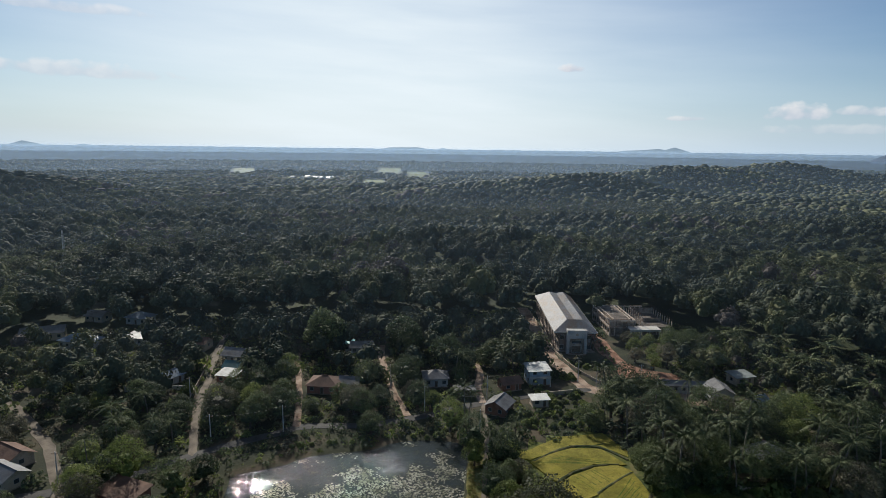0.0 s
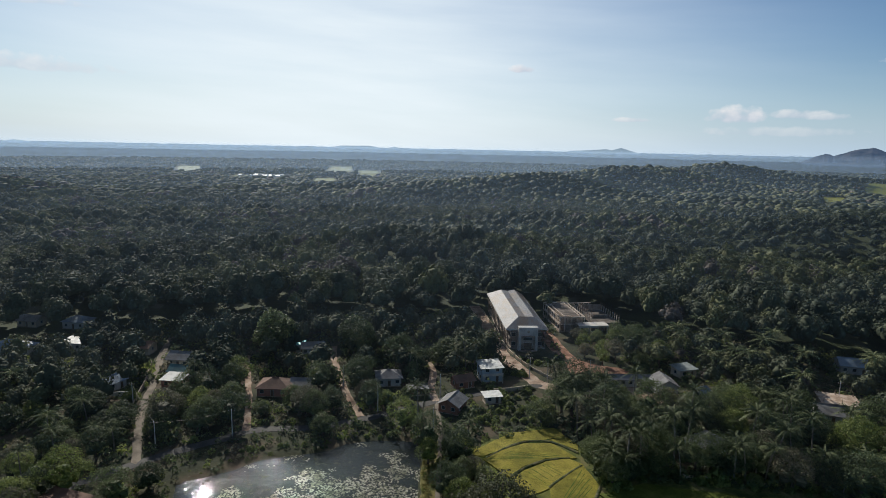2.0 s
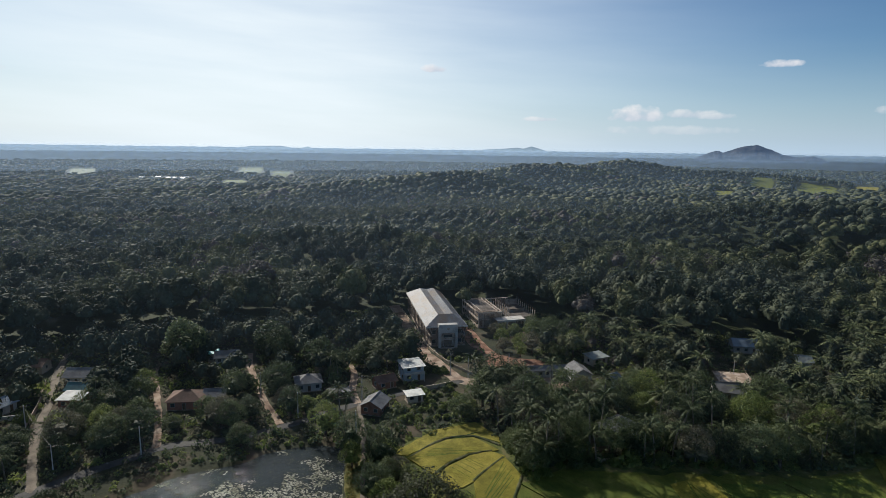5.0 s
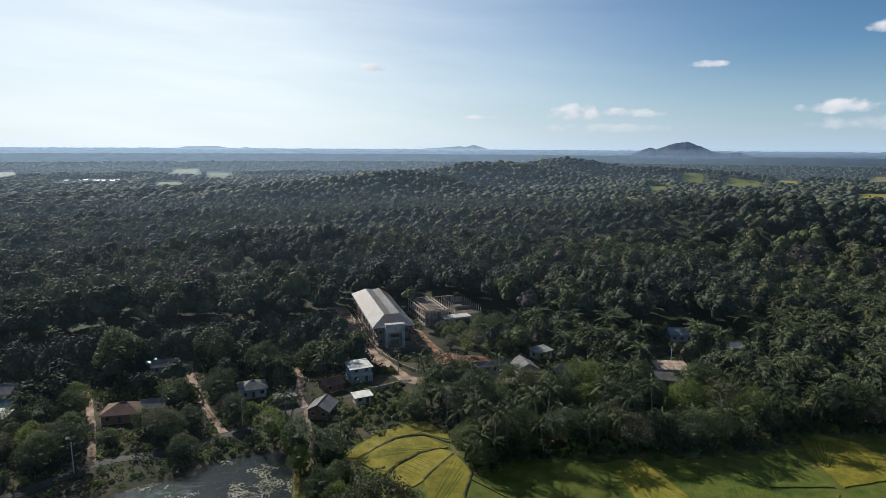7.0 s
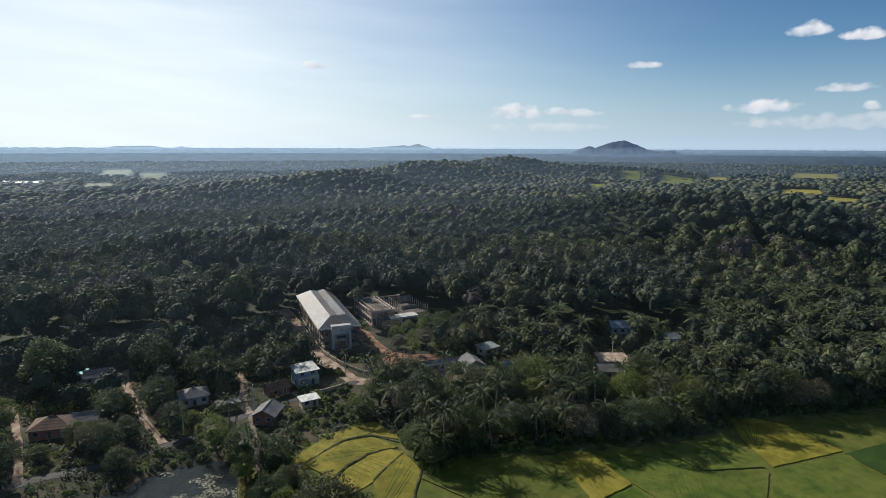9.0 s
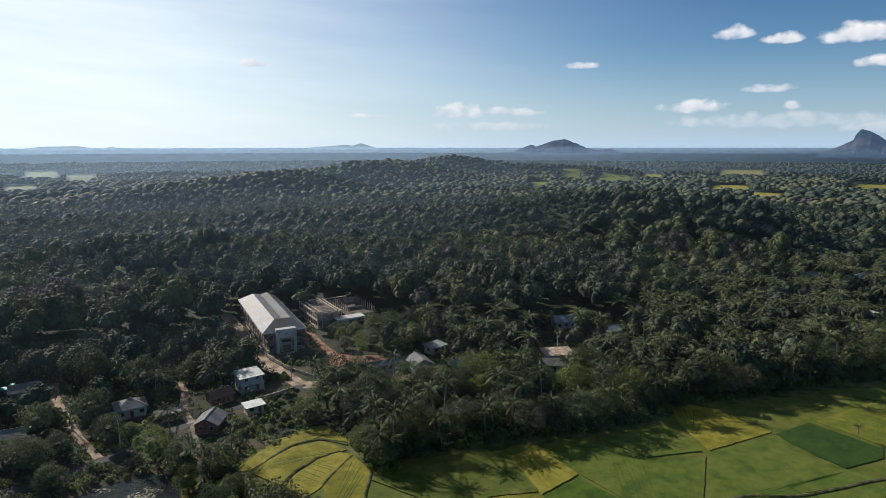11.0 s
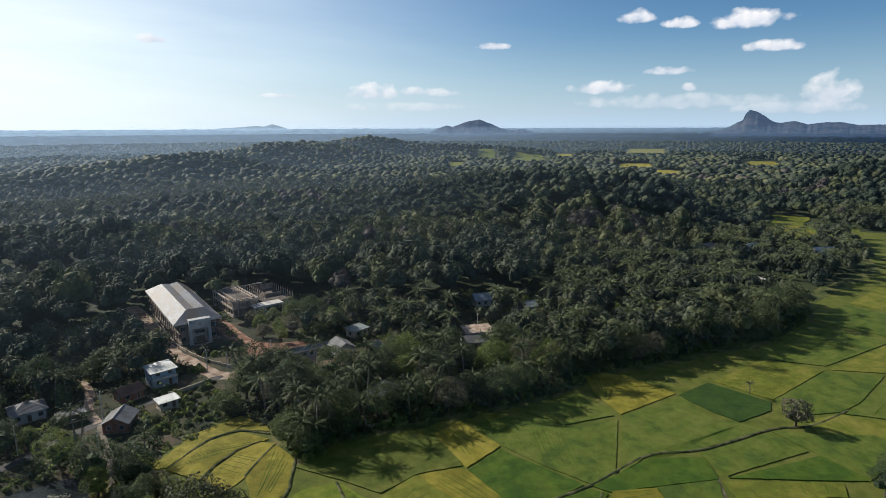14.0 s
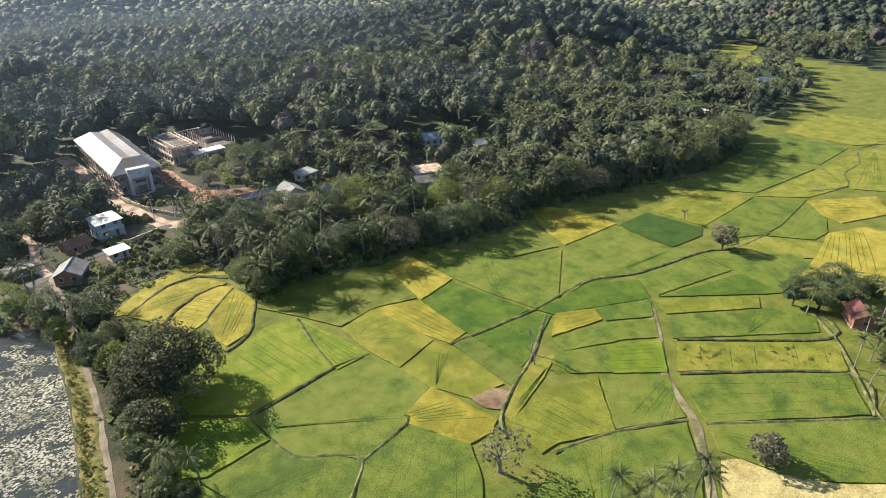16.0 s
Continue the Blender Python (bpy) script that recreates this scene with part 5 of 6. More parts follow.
def mountain(skyline, dist, material, label, seed, jag=7.0):
    """A far mountain whose crest follows some turns (azimuth, degrees above eye level), with gullied flanks."""
    a0, a1 = skyline[0][0], skyline[-1][0]
    n, m = int((a1 - a0) / 0.07) + 2, 16
    az = np.linspace(a0, a1, n)
    crest = np.interp(az, [p[0] for p in skyline], [EYE_Z + math.tan(radians(p[1])) * dist for p in skyline])
    verts = []
    for k in range(m):
        u = k / (m - 1)                      # 0 the near foot, 0.6 the crest, 1 the far foot
        for a, top in zip(az, crest):
            shape = u / 0.6 if u < 0.6 else 1 - (u - 0.6) / 0.4
            rough = noise.fractal(Vector((a * 2.6, u * 2.5, seed)), 1.0, 2.0, 5) * jag
            gully = noise.noise(Vector((a * 3.1, 0.3, seed))) * 0.16 * (1 - shape)
            d = dist + (u - 0.6) * 500
            z = 30 + max(0.0, top - 30) * max(0.0, shape + gully * shape * 2) ** 0.85 + rough * (0.35 + 0.65 * (1 - shape)) * min(1.0, shape * 3)
            verts.append((math.sin(radians(a)) * d, math.cos(radians(a)) * d, z))
    i, j = np.meshgrid(np.arange(m - 1), np.arange(n - 1), indexing="ij")
    quads = np.stack([i * n + j, i * n + j + 1, (i + 1) * n + j + 1, (i + 1) * n + j], -1).reshape(-1, 4)
    tagged(new("mountain", raw_mesh("mountain", verts, quads, material)), label, "mountain", "far hills", "structure")


mountain([(35.3, -0.6), (35.9, -0.31), (36.9, 0.09), (37.5, -0.07), (38.8, 0.39), (40.0, 0.63), (41.1, 0.22), (42.0, -0.18), (43.1, -0.39), (44.2, -0.29), (45.2, -0.6)], 3400, M_ROCK, "lone wooded mountain on the horizon with blue haze painted in", 1)
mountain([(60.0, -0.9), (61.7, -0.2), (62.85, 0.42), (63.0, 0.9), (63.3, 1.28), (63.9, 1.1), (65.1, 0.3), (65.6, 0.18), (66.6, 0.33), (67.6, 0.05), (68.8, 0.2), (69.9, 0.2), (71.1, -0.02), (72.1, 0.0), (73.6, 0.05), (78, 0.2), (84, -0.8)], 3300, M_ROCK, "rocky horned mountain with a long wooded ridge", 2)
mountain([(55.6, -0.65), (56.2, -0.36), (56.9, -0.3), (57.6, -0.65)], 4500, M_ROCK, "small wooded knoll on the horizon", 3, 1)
mountain([(-38.5, -0.6), (-36.8, -0.42), (-36.1, -0.24), (-35.0, 0.12), (-33.7, -0.17), (-32.6, -0.44), (-32.1, -0.33), (-31.0, -0.09), (-30.0, -0.21), (-28.8, -0.6)], 4700, M_HAZE_HILL, "hills on the horizon with pale painted haze", 4, 1.5)
mountain([(-7.2, -0.5), (-5.2, -0.07), (-2.5, -0.03), (-1.0, -0.28), (-0.1, -0.05), (1.0, -0.5)], 4750, M_HAZE_HILL, "low hill on the horizon with pale painted haze", 5, 1)
mountain([(15.7, -0.4), (16.3, -0.12), (18.0, -0.03), (19.6, 0.1), (20.1, 0.01), (20.9, 0.24), (21.9, -0.05), (23.1, -0.45)], 4750, M_HAZE_HILL, "low double hill on the horizon with pale painted haze", 6, 1)
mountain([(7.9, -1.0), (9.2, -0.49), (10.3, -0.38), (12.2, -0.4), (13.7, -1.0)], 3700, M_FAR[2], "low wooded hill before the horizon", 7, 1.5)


def far_houses():
    """White roofs of a settlement far out on the plain."""
    rnd = random.Random(6)
    for k in range(12):
        x, y = -311 + rnd.uniform(-70, 60), 1440 + rnd.uniform(-20, 30)
        t = empty("house", place_on(x, y, rnd.uniform(0, 180)))
        tagged(t, "distant low house with a pale sheet roof", "house", "far houses")
        w, d, h = rnd.uniform(9, 15), rnd.uniform(6, 9), rnd.uniform(4, 6)
        part("wall", boxed(-w / 2, -d / 2, -0.5, w / 2, d / 2, h), M_WHITE, t)
        for s in (-1, 1):
            pts = [(-w / 2 - 0.6, s * (d / 2 + 0.6), h), (w / 2 + 0.6, s * (d / 2 + 0.6), h), (w / 2 + 0.6, 0, h + 2), (-w / 2 - 0.6, 0, h + 2)]
            part("roof_slope", slab_from(bmesh.new(), pts if s < 0 else pts[::-1], 0.15), M_WHITE_ROOF, t)

# ---- single trees ----


def place_on(x, y, turn=0.0, scale=1.0, dz=0.0):
    return pose(x, y, float(height(x, y)) + dz, 0, 0, turn) @ Matrix.Diagonal((scale, scale, scale, 1))


def broadleaf(name, seed, radius, trunk_h, n_leaf, size, leaf_mat, label, flat=0.75, bark=None, at=None, lobes=8, core=True):
    """A tree: tapered trunk with limbs, and a crown of leaf sprays in round lobes."""
    r = random.Random(seed)
    t = empty(name, at if at is not None else pose(0, 0, -500))
    bm = bmesh.new()
    lean = Vector((r.uniform(-0.4, 0.4), r.uniform(-0.4, 0.4), 0))
    top = Vector((0, 0, trunk_h)) + lean
    tube(bm, (0, 0, -0.3), top, radius * 0.075 + 0.08, radius * 0.05 + 0.05)
    for k in range(6):
        a = 2 * math.pi * k / 6 + r.uniform(-0.4, 0.4)
        end = top + Vector((math.cos(a) * radius * 0.55, math.sin(a) * radius * 0.55, radius * r.uniform(0.35, 0.75)))
        tube(bm, top - Vector((0, 0, 0.3)), top.lerp(end, 0.5) + Vector((0, 0, 0.3)), radius * 0.04 + 0.03, radius * 0.025 + 0.02, 5)
        tube(bm, top.lerp(end, 0.5) + Vector((0, 0, 0.3)), end, radius * 0.025 + 0.02, 0.03, 4)
    part("trunk", bm, bark or M_BARK, t)
    q = leaf_quads(n_leaf, size / radius, seed, lobes, flat) * radius
    if core:
        q = np.vstack([q, lumpy(seed, 3, 5, 2) * np.array([0.64, 0.64, (0.55 + flat * 0.45) * 0.66]) * radius])
    q[:, 2] += trunk_h - 0.1 * radius
    me = raw_mesh("crown", q, np.arange(len(q)).reshape(-1, 3), leaf_mat)
    crown = new("crown", me)
    crown.parent = t
    return tagged(t, label, "tree")


def palm(name, seed, tall, label, at=None, length=3.9, fronds=24):
    r = random.Random(seed)
    t = empty(name, at if at is not None else pose(0, 0, -500))
    bm = bmesh.new()
    bend = Vector((r.uniform(-1.3, 1.3), r.uniform(-1.3, 1.3), 0))
    prev, pr = Vector((0, 0, -0.3)), 0.24
    for k in range(1, 6):
        s = k / 5
        p = Vector((0, 0, tall * s)) + bend * s * s
        q = 0.24 - 0.1 * s
        tube(bm, prev, p, pr, q, 6)
        prev, pr = p, q
    part("trunk", bm, M_PALE_BARK, t)
    q = palm_arrays(seed, fronds, 12, length)
    q = q + np.array(prev)
    crown = new("crown", raw_mesh("crown", q, np.arange(len(q)).reshape(-1, 3), M_PALM))
    crown.parent = t
    bm = bmesh.new()
    bmesh.ops.create_icosphere(bm, subdivisions=1, radius=0.2, matrix=Matrix.Translation(prev + Vector((0.28, 0.1, -0.25))))
    part("coconut", bm, M_NEAR[2], t, "green coconut under the fronds")
    return tagged(t, label, "palm tree")


def shrub(name, seed, radius, leaf_mat, label, at=None):
    t = empty(name, at if at is not None else pose(0, 0, -500))
    q = leaf_quads(420, 0.36 / radius, seed, 6, 0.6) * radius
    q[:, 2] -= 0.25 * radius
    crown = new("crown", raw_mesh("crown", q, np.arange(len(q)).reshape(-1, 3), leaf_mat))
    crown.parent = t
    bm = bmesh.new()
    for k in range(4):
        a = k * 1.6
        tube(bm, (0, 0, -0.2), (math.cos(a) * radius * 0.4, math.sin(a) * radius * 0.4, radius * 0.5), 0.06, 0.03, 5)
    part("stem", bm, M_BARK, t)
    return tagged(t, label, "shrub")


def trees_near():
    rnd = random.Random(21)
    words = ["dark green round-crowned tree", "mid green leafy tree", "bright green leafy tree", "olive green tree with a loose crown"]
    first = {}

    def put_tree(x, y, scale, g):
        v = rnd.randrange(3)
        m = place_on(x, y, rnd.uniform(0, 360), scale * 0.92)
        key = ("b", g, v)
        if key not in first:
            ob = broadleaf("tree", 100 + g * 10 + v, 4.2 + 0.4 * v, 1.9 + 1.1 * v, 3000, 0.19, M_NEAR[g], words[g] + " among the village houses", 0.65 + 0.15 * v)
            ob["group"] = "village trees"
            first[key] = ob
            ob.matrix_basis = m
        else:
            ob = first[key]
            c = copy_thing(ob, m @ Matrix.Diagonal((1 / ob.scale[0], 1 / ob.scale[1], 1 / ob.scale[2], 1)))

    def put_palm(x, y, scale):
        v = rnd.randrange(5)
        m = place_on(x, y, rnd.uniform(0, 360), scale)
        key = ("p", v)
        if key not in first:
            ob = palm("coconut_palm", 300 + v, 7.5 + 1.5 * v, "tall coconut palm with drooping fronds")
            ob["group"] = "coconut palms"
            first[key] = ob
            ob.matrix_basis = m
        else:
            ob = first[key]
            copy_thing(ob, m @ Matrix.Diagonal((1 / ob.scale[0], 1 / ob.scale[1], 1 / ob.scale[2], 1)))

    def put_shrub(x, y, scale):
        v = rnd.randrange(3)
        m = place_on(x, y, rnd.uniform(0, 360), scale)
        key = ("s", v)
        if key not in first:
            ob = shrub("shrub", 400 + v, 1.8, M_NEAR[v + 0 if v else 2], "leafy green shrub beside the track")
            ob["group"] = "shrubs"
            first[key] = ob
            ob.matrix_basis = m
        else:
            ob = first[key]
            copy_thing(ob, m @ Matrix.Diagonal((1 / ob.scale[0], 1 / ob.scale[1], 1 / ob.scale[2], 1)))

    # scattered village and grove trees
    x, y, r = jitter_grid(5.9, 60, NEAR, -46, 66, 31)
    ok = free_of(x, y, 0.3, 1.6) & (y > 95) & ~sight_gap(x, y) & (np.hypot(x, y) < forest_edge(x, y) - 5)
    x, y = x[ok], y[ok]
    grove = (x > 50)
    count = [0, 0]
    for px, py, gv in zip(x, y, grove):
        u = rnd.random()
        if math.hypot(px + 50, py - 120) < 12:
            continue
        if gv:
            if u < 0.42 and count[1] < 240:
                put_palm(px, py, rnd.uniform(0.8, 1.15)); count[1] += 1
            elif count[0] < 290:
                put_tree(px, py, rnd.uniform(0.9, 1.5), rnd.choice((0, 0, 1, 1, 1, 3, 2))); count[0] += 1
        else:
            if u < 0.14 and count[1] < 240:
                put_palm(px, py, rnd.uniform(0.7, 1.0)); count[1] += 1
            elif u < 0.84 and count[0] < 290:
                put_tree(px, py, rnd.uniform(0.6, 1.25), rnd.choice((0, 0, 0, 1, 1, 3, 2))); count[0] += 1
    # the close wall of palms and trees along the rice
    edge = [(p.x, p.y) for p in smooth_line(FIELD[3:17], 3.6)]
    for i, (px, py) in enumerate(edge):
        q = edge[min(i + 1, len(edge) - 1)]
        o = edge[max(i - 1, 0)]
        d = Vector((q[0] - o[0], q[1] - o[1])).normalized()
        low = 0.68 if 85 < px < 128 else 1.0
        if 288 < px < 322:
            continue
        for off in (1.2, 5.0):
            if rnd.random() < 0.16:
                continue
            ox, oy = px - d.y * (off + rnd.uniform(-1, 1)), py + d.x * (off + rnd.uniform(-1, 1))
            if rnd.random() < 0.5:
                put_palm(ox, oy, low * rnd.uniform(0.7, 1.15))
            else:
                put_tree(ox, oy, low * (rnd.uniform(0.55, 1.1) if off < 3 else rnd.uniform(0.9, 1.6)), rnd.choice((0, 1, 1, 1, 3, 2)))
        put_shrub(px - d.y * 0.3, py + d.x * 0.3, rnd.uniform(0.6, 1.2))
        put_shrub(px - d.y * 2.2 + rnd.uniform(-1, 1), py + d.x * 2.2, rnd.uniform(1.0, 1.8))
    # the palms and trees that stand out in and round the fields
    for px, py, s in ((11.9, 82, 0.7), (16.5, 80, 0.68), (14, 84.5, 0.6), (62.9, 31.6, 0.6), (66.6, 27.6, 0.72), (71.3, 26, 0.7), (73.1, 23.2, 0.75), (74.2, 20.9, 0.65), (63.3, 28.5, 0.6), (69, 23.5, 0.6),
                      (145, 32, 0.75), (151, 36, 0.7), (147, 16, 0.7), (136, 16, 0.65), (131, 17.5, 0.6), (155, 19, 0.8), (152, 12, 0.7), (126.5, 13.5, 0.55), (122, 10, 0.5), (160, 28, 0.8), (141, 19, 0.65)):
        put_palm(px, py, s)
    for px, py, s, g in ((150, 31, 0.9, 1), (156, 27, 1.0, 0), (158, 16, 0.9, 0), (165, 24, 1.1, 1), (168, 14, 1.0, 0), (147, 36, 0.8, 0), (153, 36, 0.9, 1), (160, 32, 1.1, 0), (128, 7, 0.6, 0), (123, 3, 0.7, 1), (119, -1, 0.7, 0), (137, 13, 0.6, 1), (133, 9, 0.6, 0), (145, 12, 0.8, 1), (10.5, 90, 0.7, 0), (12, 84, 0.6, 1), (9, 74, 0.7, 0), (130, 4, 0.7, 1), (14, 77, 0.6, 0), (10, 80, 0.6, 1), (62, 22, 0.45, 1), (67, 24, 0.4, 0), (72, 21, 0.4, 1), (64, 30, 0.35, 1)):
        put_tree(px, py, s, g)
    # green bank of shrubs between the dam track and the rice
    for k in range(80):
        s = k / 79
        cx, cy = 15.5 - 7 * s, 160 - 82 * s
        put_shrub(cx + rnd.uniform(0.6, 6.0), cy + rnd.uniform(-1.5, 1.5), rnd.uniform(0.5, 1.1))
    for k in range(40):
        put_shrub(20 + rnd.uniform(0, 30), 160 + rnd.uniform(0, 12), rnd.uniform(0.5, 1.1))
    for k in range(16):
        put_shrub(*((-46 + 3.0 * k + rnd.uniform(-1, 1)), 147 + 0.75 * k + rnd.uniform(-1, 1) - max(0, k - 12)), rnd.uniform(0.35, 0.7))
    broadleaf("rain_tree", 71, 10.3, 4.6, 9000, 0.33, M_RAIN, "broad dark spreading tree between the dam track and rice", 0.36, None, place_on(21.8, 108.5), 15)["group"] = "field trees"
    broadleaf("tree", 72, 4.8, 2.6, 1500, 0.34, M_RAIN, "dark leafy tree on the field edge by the dam", 0.6, None, place_on(16, 95, 40), 9)["group"] = "field trees"
    broadleaf("tree", 73, 4.6, 3.2, 420, 0.36, M_DRY, "thin grey-leaved tree standing in the rice fields", 0.85, M_PALE_BARK, place_on(55.5, 48.5, 20), 9, False)["group"] = "field trees"
    broadleaf("tree", 74, 3.4, 1.8, 800, 0.36, M_NEAR[3], "small bushy tree beside the harvested plot", 0.8, None, place_on(91, 19, 70), 7)["group"] = "field trees"
    broadleaf("tree", 75, 4.0, 2.4, 900, 0.4, M_NEAR[3], "lone round tree on a bund in the rice", 0.9, None, place_on(164.5, 62, 10), 7)["group"] = "field trees"
    put_palm(173.5, 79, 0.45)
    broadleaf("tree", 77, 8.5, 7.0, 2600, 0.5, M_NEAR[1], "tall spreading tree at the edge of the village", 0.9, None, place_on(-45, 219, 10), 10)["group"] = "village trees"
    broadleaf("tree", 78, 7.5, 5.0, 2300, 0.5, M_NEAR[1], "large round tree beside a village lane", 0.8, None, place_on(-15, 224, 60), 10)["group"] = "village trees"
    # thickets by the village lanes
    for px, py, s in ((26, 206, 0.95), (23, 208, 0.8), (29, 204, 0.8), (21.5, 205, 0.9), (30, 208, 1.0), (5, 197, 0.9), (8, 199, 1.0), (2, 200, 0.9), (6.5, 202, 0.8), (56, 176, 0.8), (58, 173, 0.9), (54, 171, 0.75), (60, 178, 0.8), (62, 175, 0.85)):
        put_palm(px, py, s)
    for px, py, s, g in ((16, 210, 1.3, 1), (19, 213, 1.2, 0), (-16, 221, 1.5, 0), (-12, 216, 1.4, 0), (2, 206, 1.3, 0), (9, 206, 1.3, 0), (58, 168, 0.9, 0), (65, 171, 1.0, 0)):
        put_tree(px, py, s, g)
    for px, py, s in ((51, 212, 0.7), (54, 210, 1.0), (57, 208, 0.8), (48.5, 215, 0.7), (60, 211, 0.7), (63, 209, 0.8), (46.8, 199, 0.5), (50, 205, 0.6)):
        put_shrub(px, py, s)
    for k in range(60):
        put_shrub(rnd.uniform(31, 47), rnd.uniform(171, 187) if k % 3 else rnd.uniform(197, 203), rnd.uniform(0.4, 1.0))
    # yellow-green trees in front of the building site
    for px, py, s, g in ((77, 228, 0.75, 2), (84, 232, 0.75, 1), (92, 234, 0.75, 2), (74, 217, 0.7, 3), (90, 222, 0.85, 1), (99, 230, 0.8, 0), (82, 219, 0.8, 2),
                         (80, 239, 0.55, 1), (87, 240, 0.5, 2), (95, 240, 0.6, 1), (102, 238, 0.7, 0), (97, 222, 0.9, 1), (84, 211, 0.7, 3), (91, 213, 0.8, 1), (99, 214, 0.9, 0), (78, 208, 0.5, 2), (104, 222, 1.0, 0), (76, 234, 0.5, 3),
                         (92, 205, 0.7, 1), (99, 206, 0.8, 2)):
        put_tree(px, py, s * 1.3, g)


trees_near()


def bare_tree(x, y, tall, seed):
    r = random.Random(seed)
    t = empty("bare_tree", place_on(x, y))
    bm = bmesh.new()

    def limb(p, d, length, rad, depth):
        q = p + d * length
        tube(bm, p, q, rad, rad * 0.6, 5)
        if depth:
            for _ in range(3):
                e = (d + Vector((r.uniform(-0.8, 0.8), r.uniform(-0.8, 0.8), r.uniform(-0.1, 0.6)))).normalized()
                limb(q, e, length * 0.62, rad * 0.55, depth - 1)
    limb(Vector((0, 0, -0.2)), Vector((0.05, 0, 1)), tall * 0.38, 0.16, 4)
    part("branches", bm, M_PALE_BARK, t)
    tagged(t, "bare pale leafless tree standing beside the field channel", "tree", "field trees")




def mast(x, y, tall):
    t = empty("radio_mast", place_on(x, y))
    tagged(t, "slender pale lattice radio mast rising from the forest", "mast")
    legs = [(math.cos(a) * 1.3, math.sin(a) * 1.3) for a in (0.3, 2.4, 4.5)]
    for lx, ly in legs:
        part("leg", tube(bmesh.new(), (lx, ly, -0.5), (lx * 0.3, ly * 0.3, tall), 0.13, 0.09, 5), M_SLAB, t)
    for k in range(12):
        s0, s1 = k / 12, (k + 1) / 12
        bm = bmesh.new()
        for i in range(3):
            a, b = legs[i], legs[(i + 1) % 3]
            f0, f1 = 1 - 0.7 * s0, 1 - 0.7 * s1
            tube(bm, (a[0] * f0, a[1] * f0, tall * s0), (b[0] * f1, b[1] * f1, tall * s1), 0.06, 0.06, 4)
        part("brace", bm, M_SLAB, t)


mast(-229, 353, 27)
far_houses()
bare_tree(84.5, 66.5, 8.5, 4)
bare_tree(82, 63.5, 6, 5)

# ---- buildings ----


def opening(parent, x, z0, w, h, y, axis="y", out=-1, frame_mat=None, kind="window"):
    """A framed window or door on a wall face at y (or x): a recessed dark pane with a proud frame and sill."""
    fm = frame_mat or M_WHITE
    t = 0.07

    def bx(u0, v0, w0, u1, v1, w1):
        a, b = sorted((y + out * v0, y + out * v1))
        return boxed(u0, a, w0, u1, b, w1) if axis == "y" else boxed(a, u0, w0, b, u1, w1)
    pane = part(kind, bx(x - w / 2, -0.02, z0, x + w / 2, 0.012, z0 + h), M_GLASS if kind == "window" else M_WOOD, parent)
    bm = bmesh.new()
    for u0, w0, u1, w1 in ((x - w / 2 - t, z0 + h, x + w / 2 + t, z0 + h + t), (x - w / 2 - t, z0 - t, x + w / 2 + t, z0), (x - w / 2 - t, z0, x - w / 2, z0 + h), (x + w / 2, z0, x + w / 2 + t, z0 + h)):
        a, b = sorted((y, y + out * 0.06))
        if axis == "y":
            box(bm, u0, a, w0, u1, b, w1)
        else:
            box(bm, a, u0, w0, b, u1, w1)
    fr = part("frame", bm, fm, pane)
    return pane


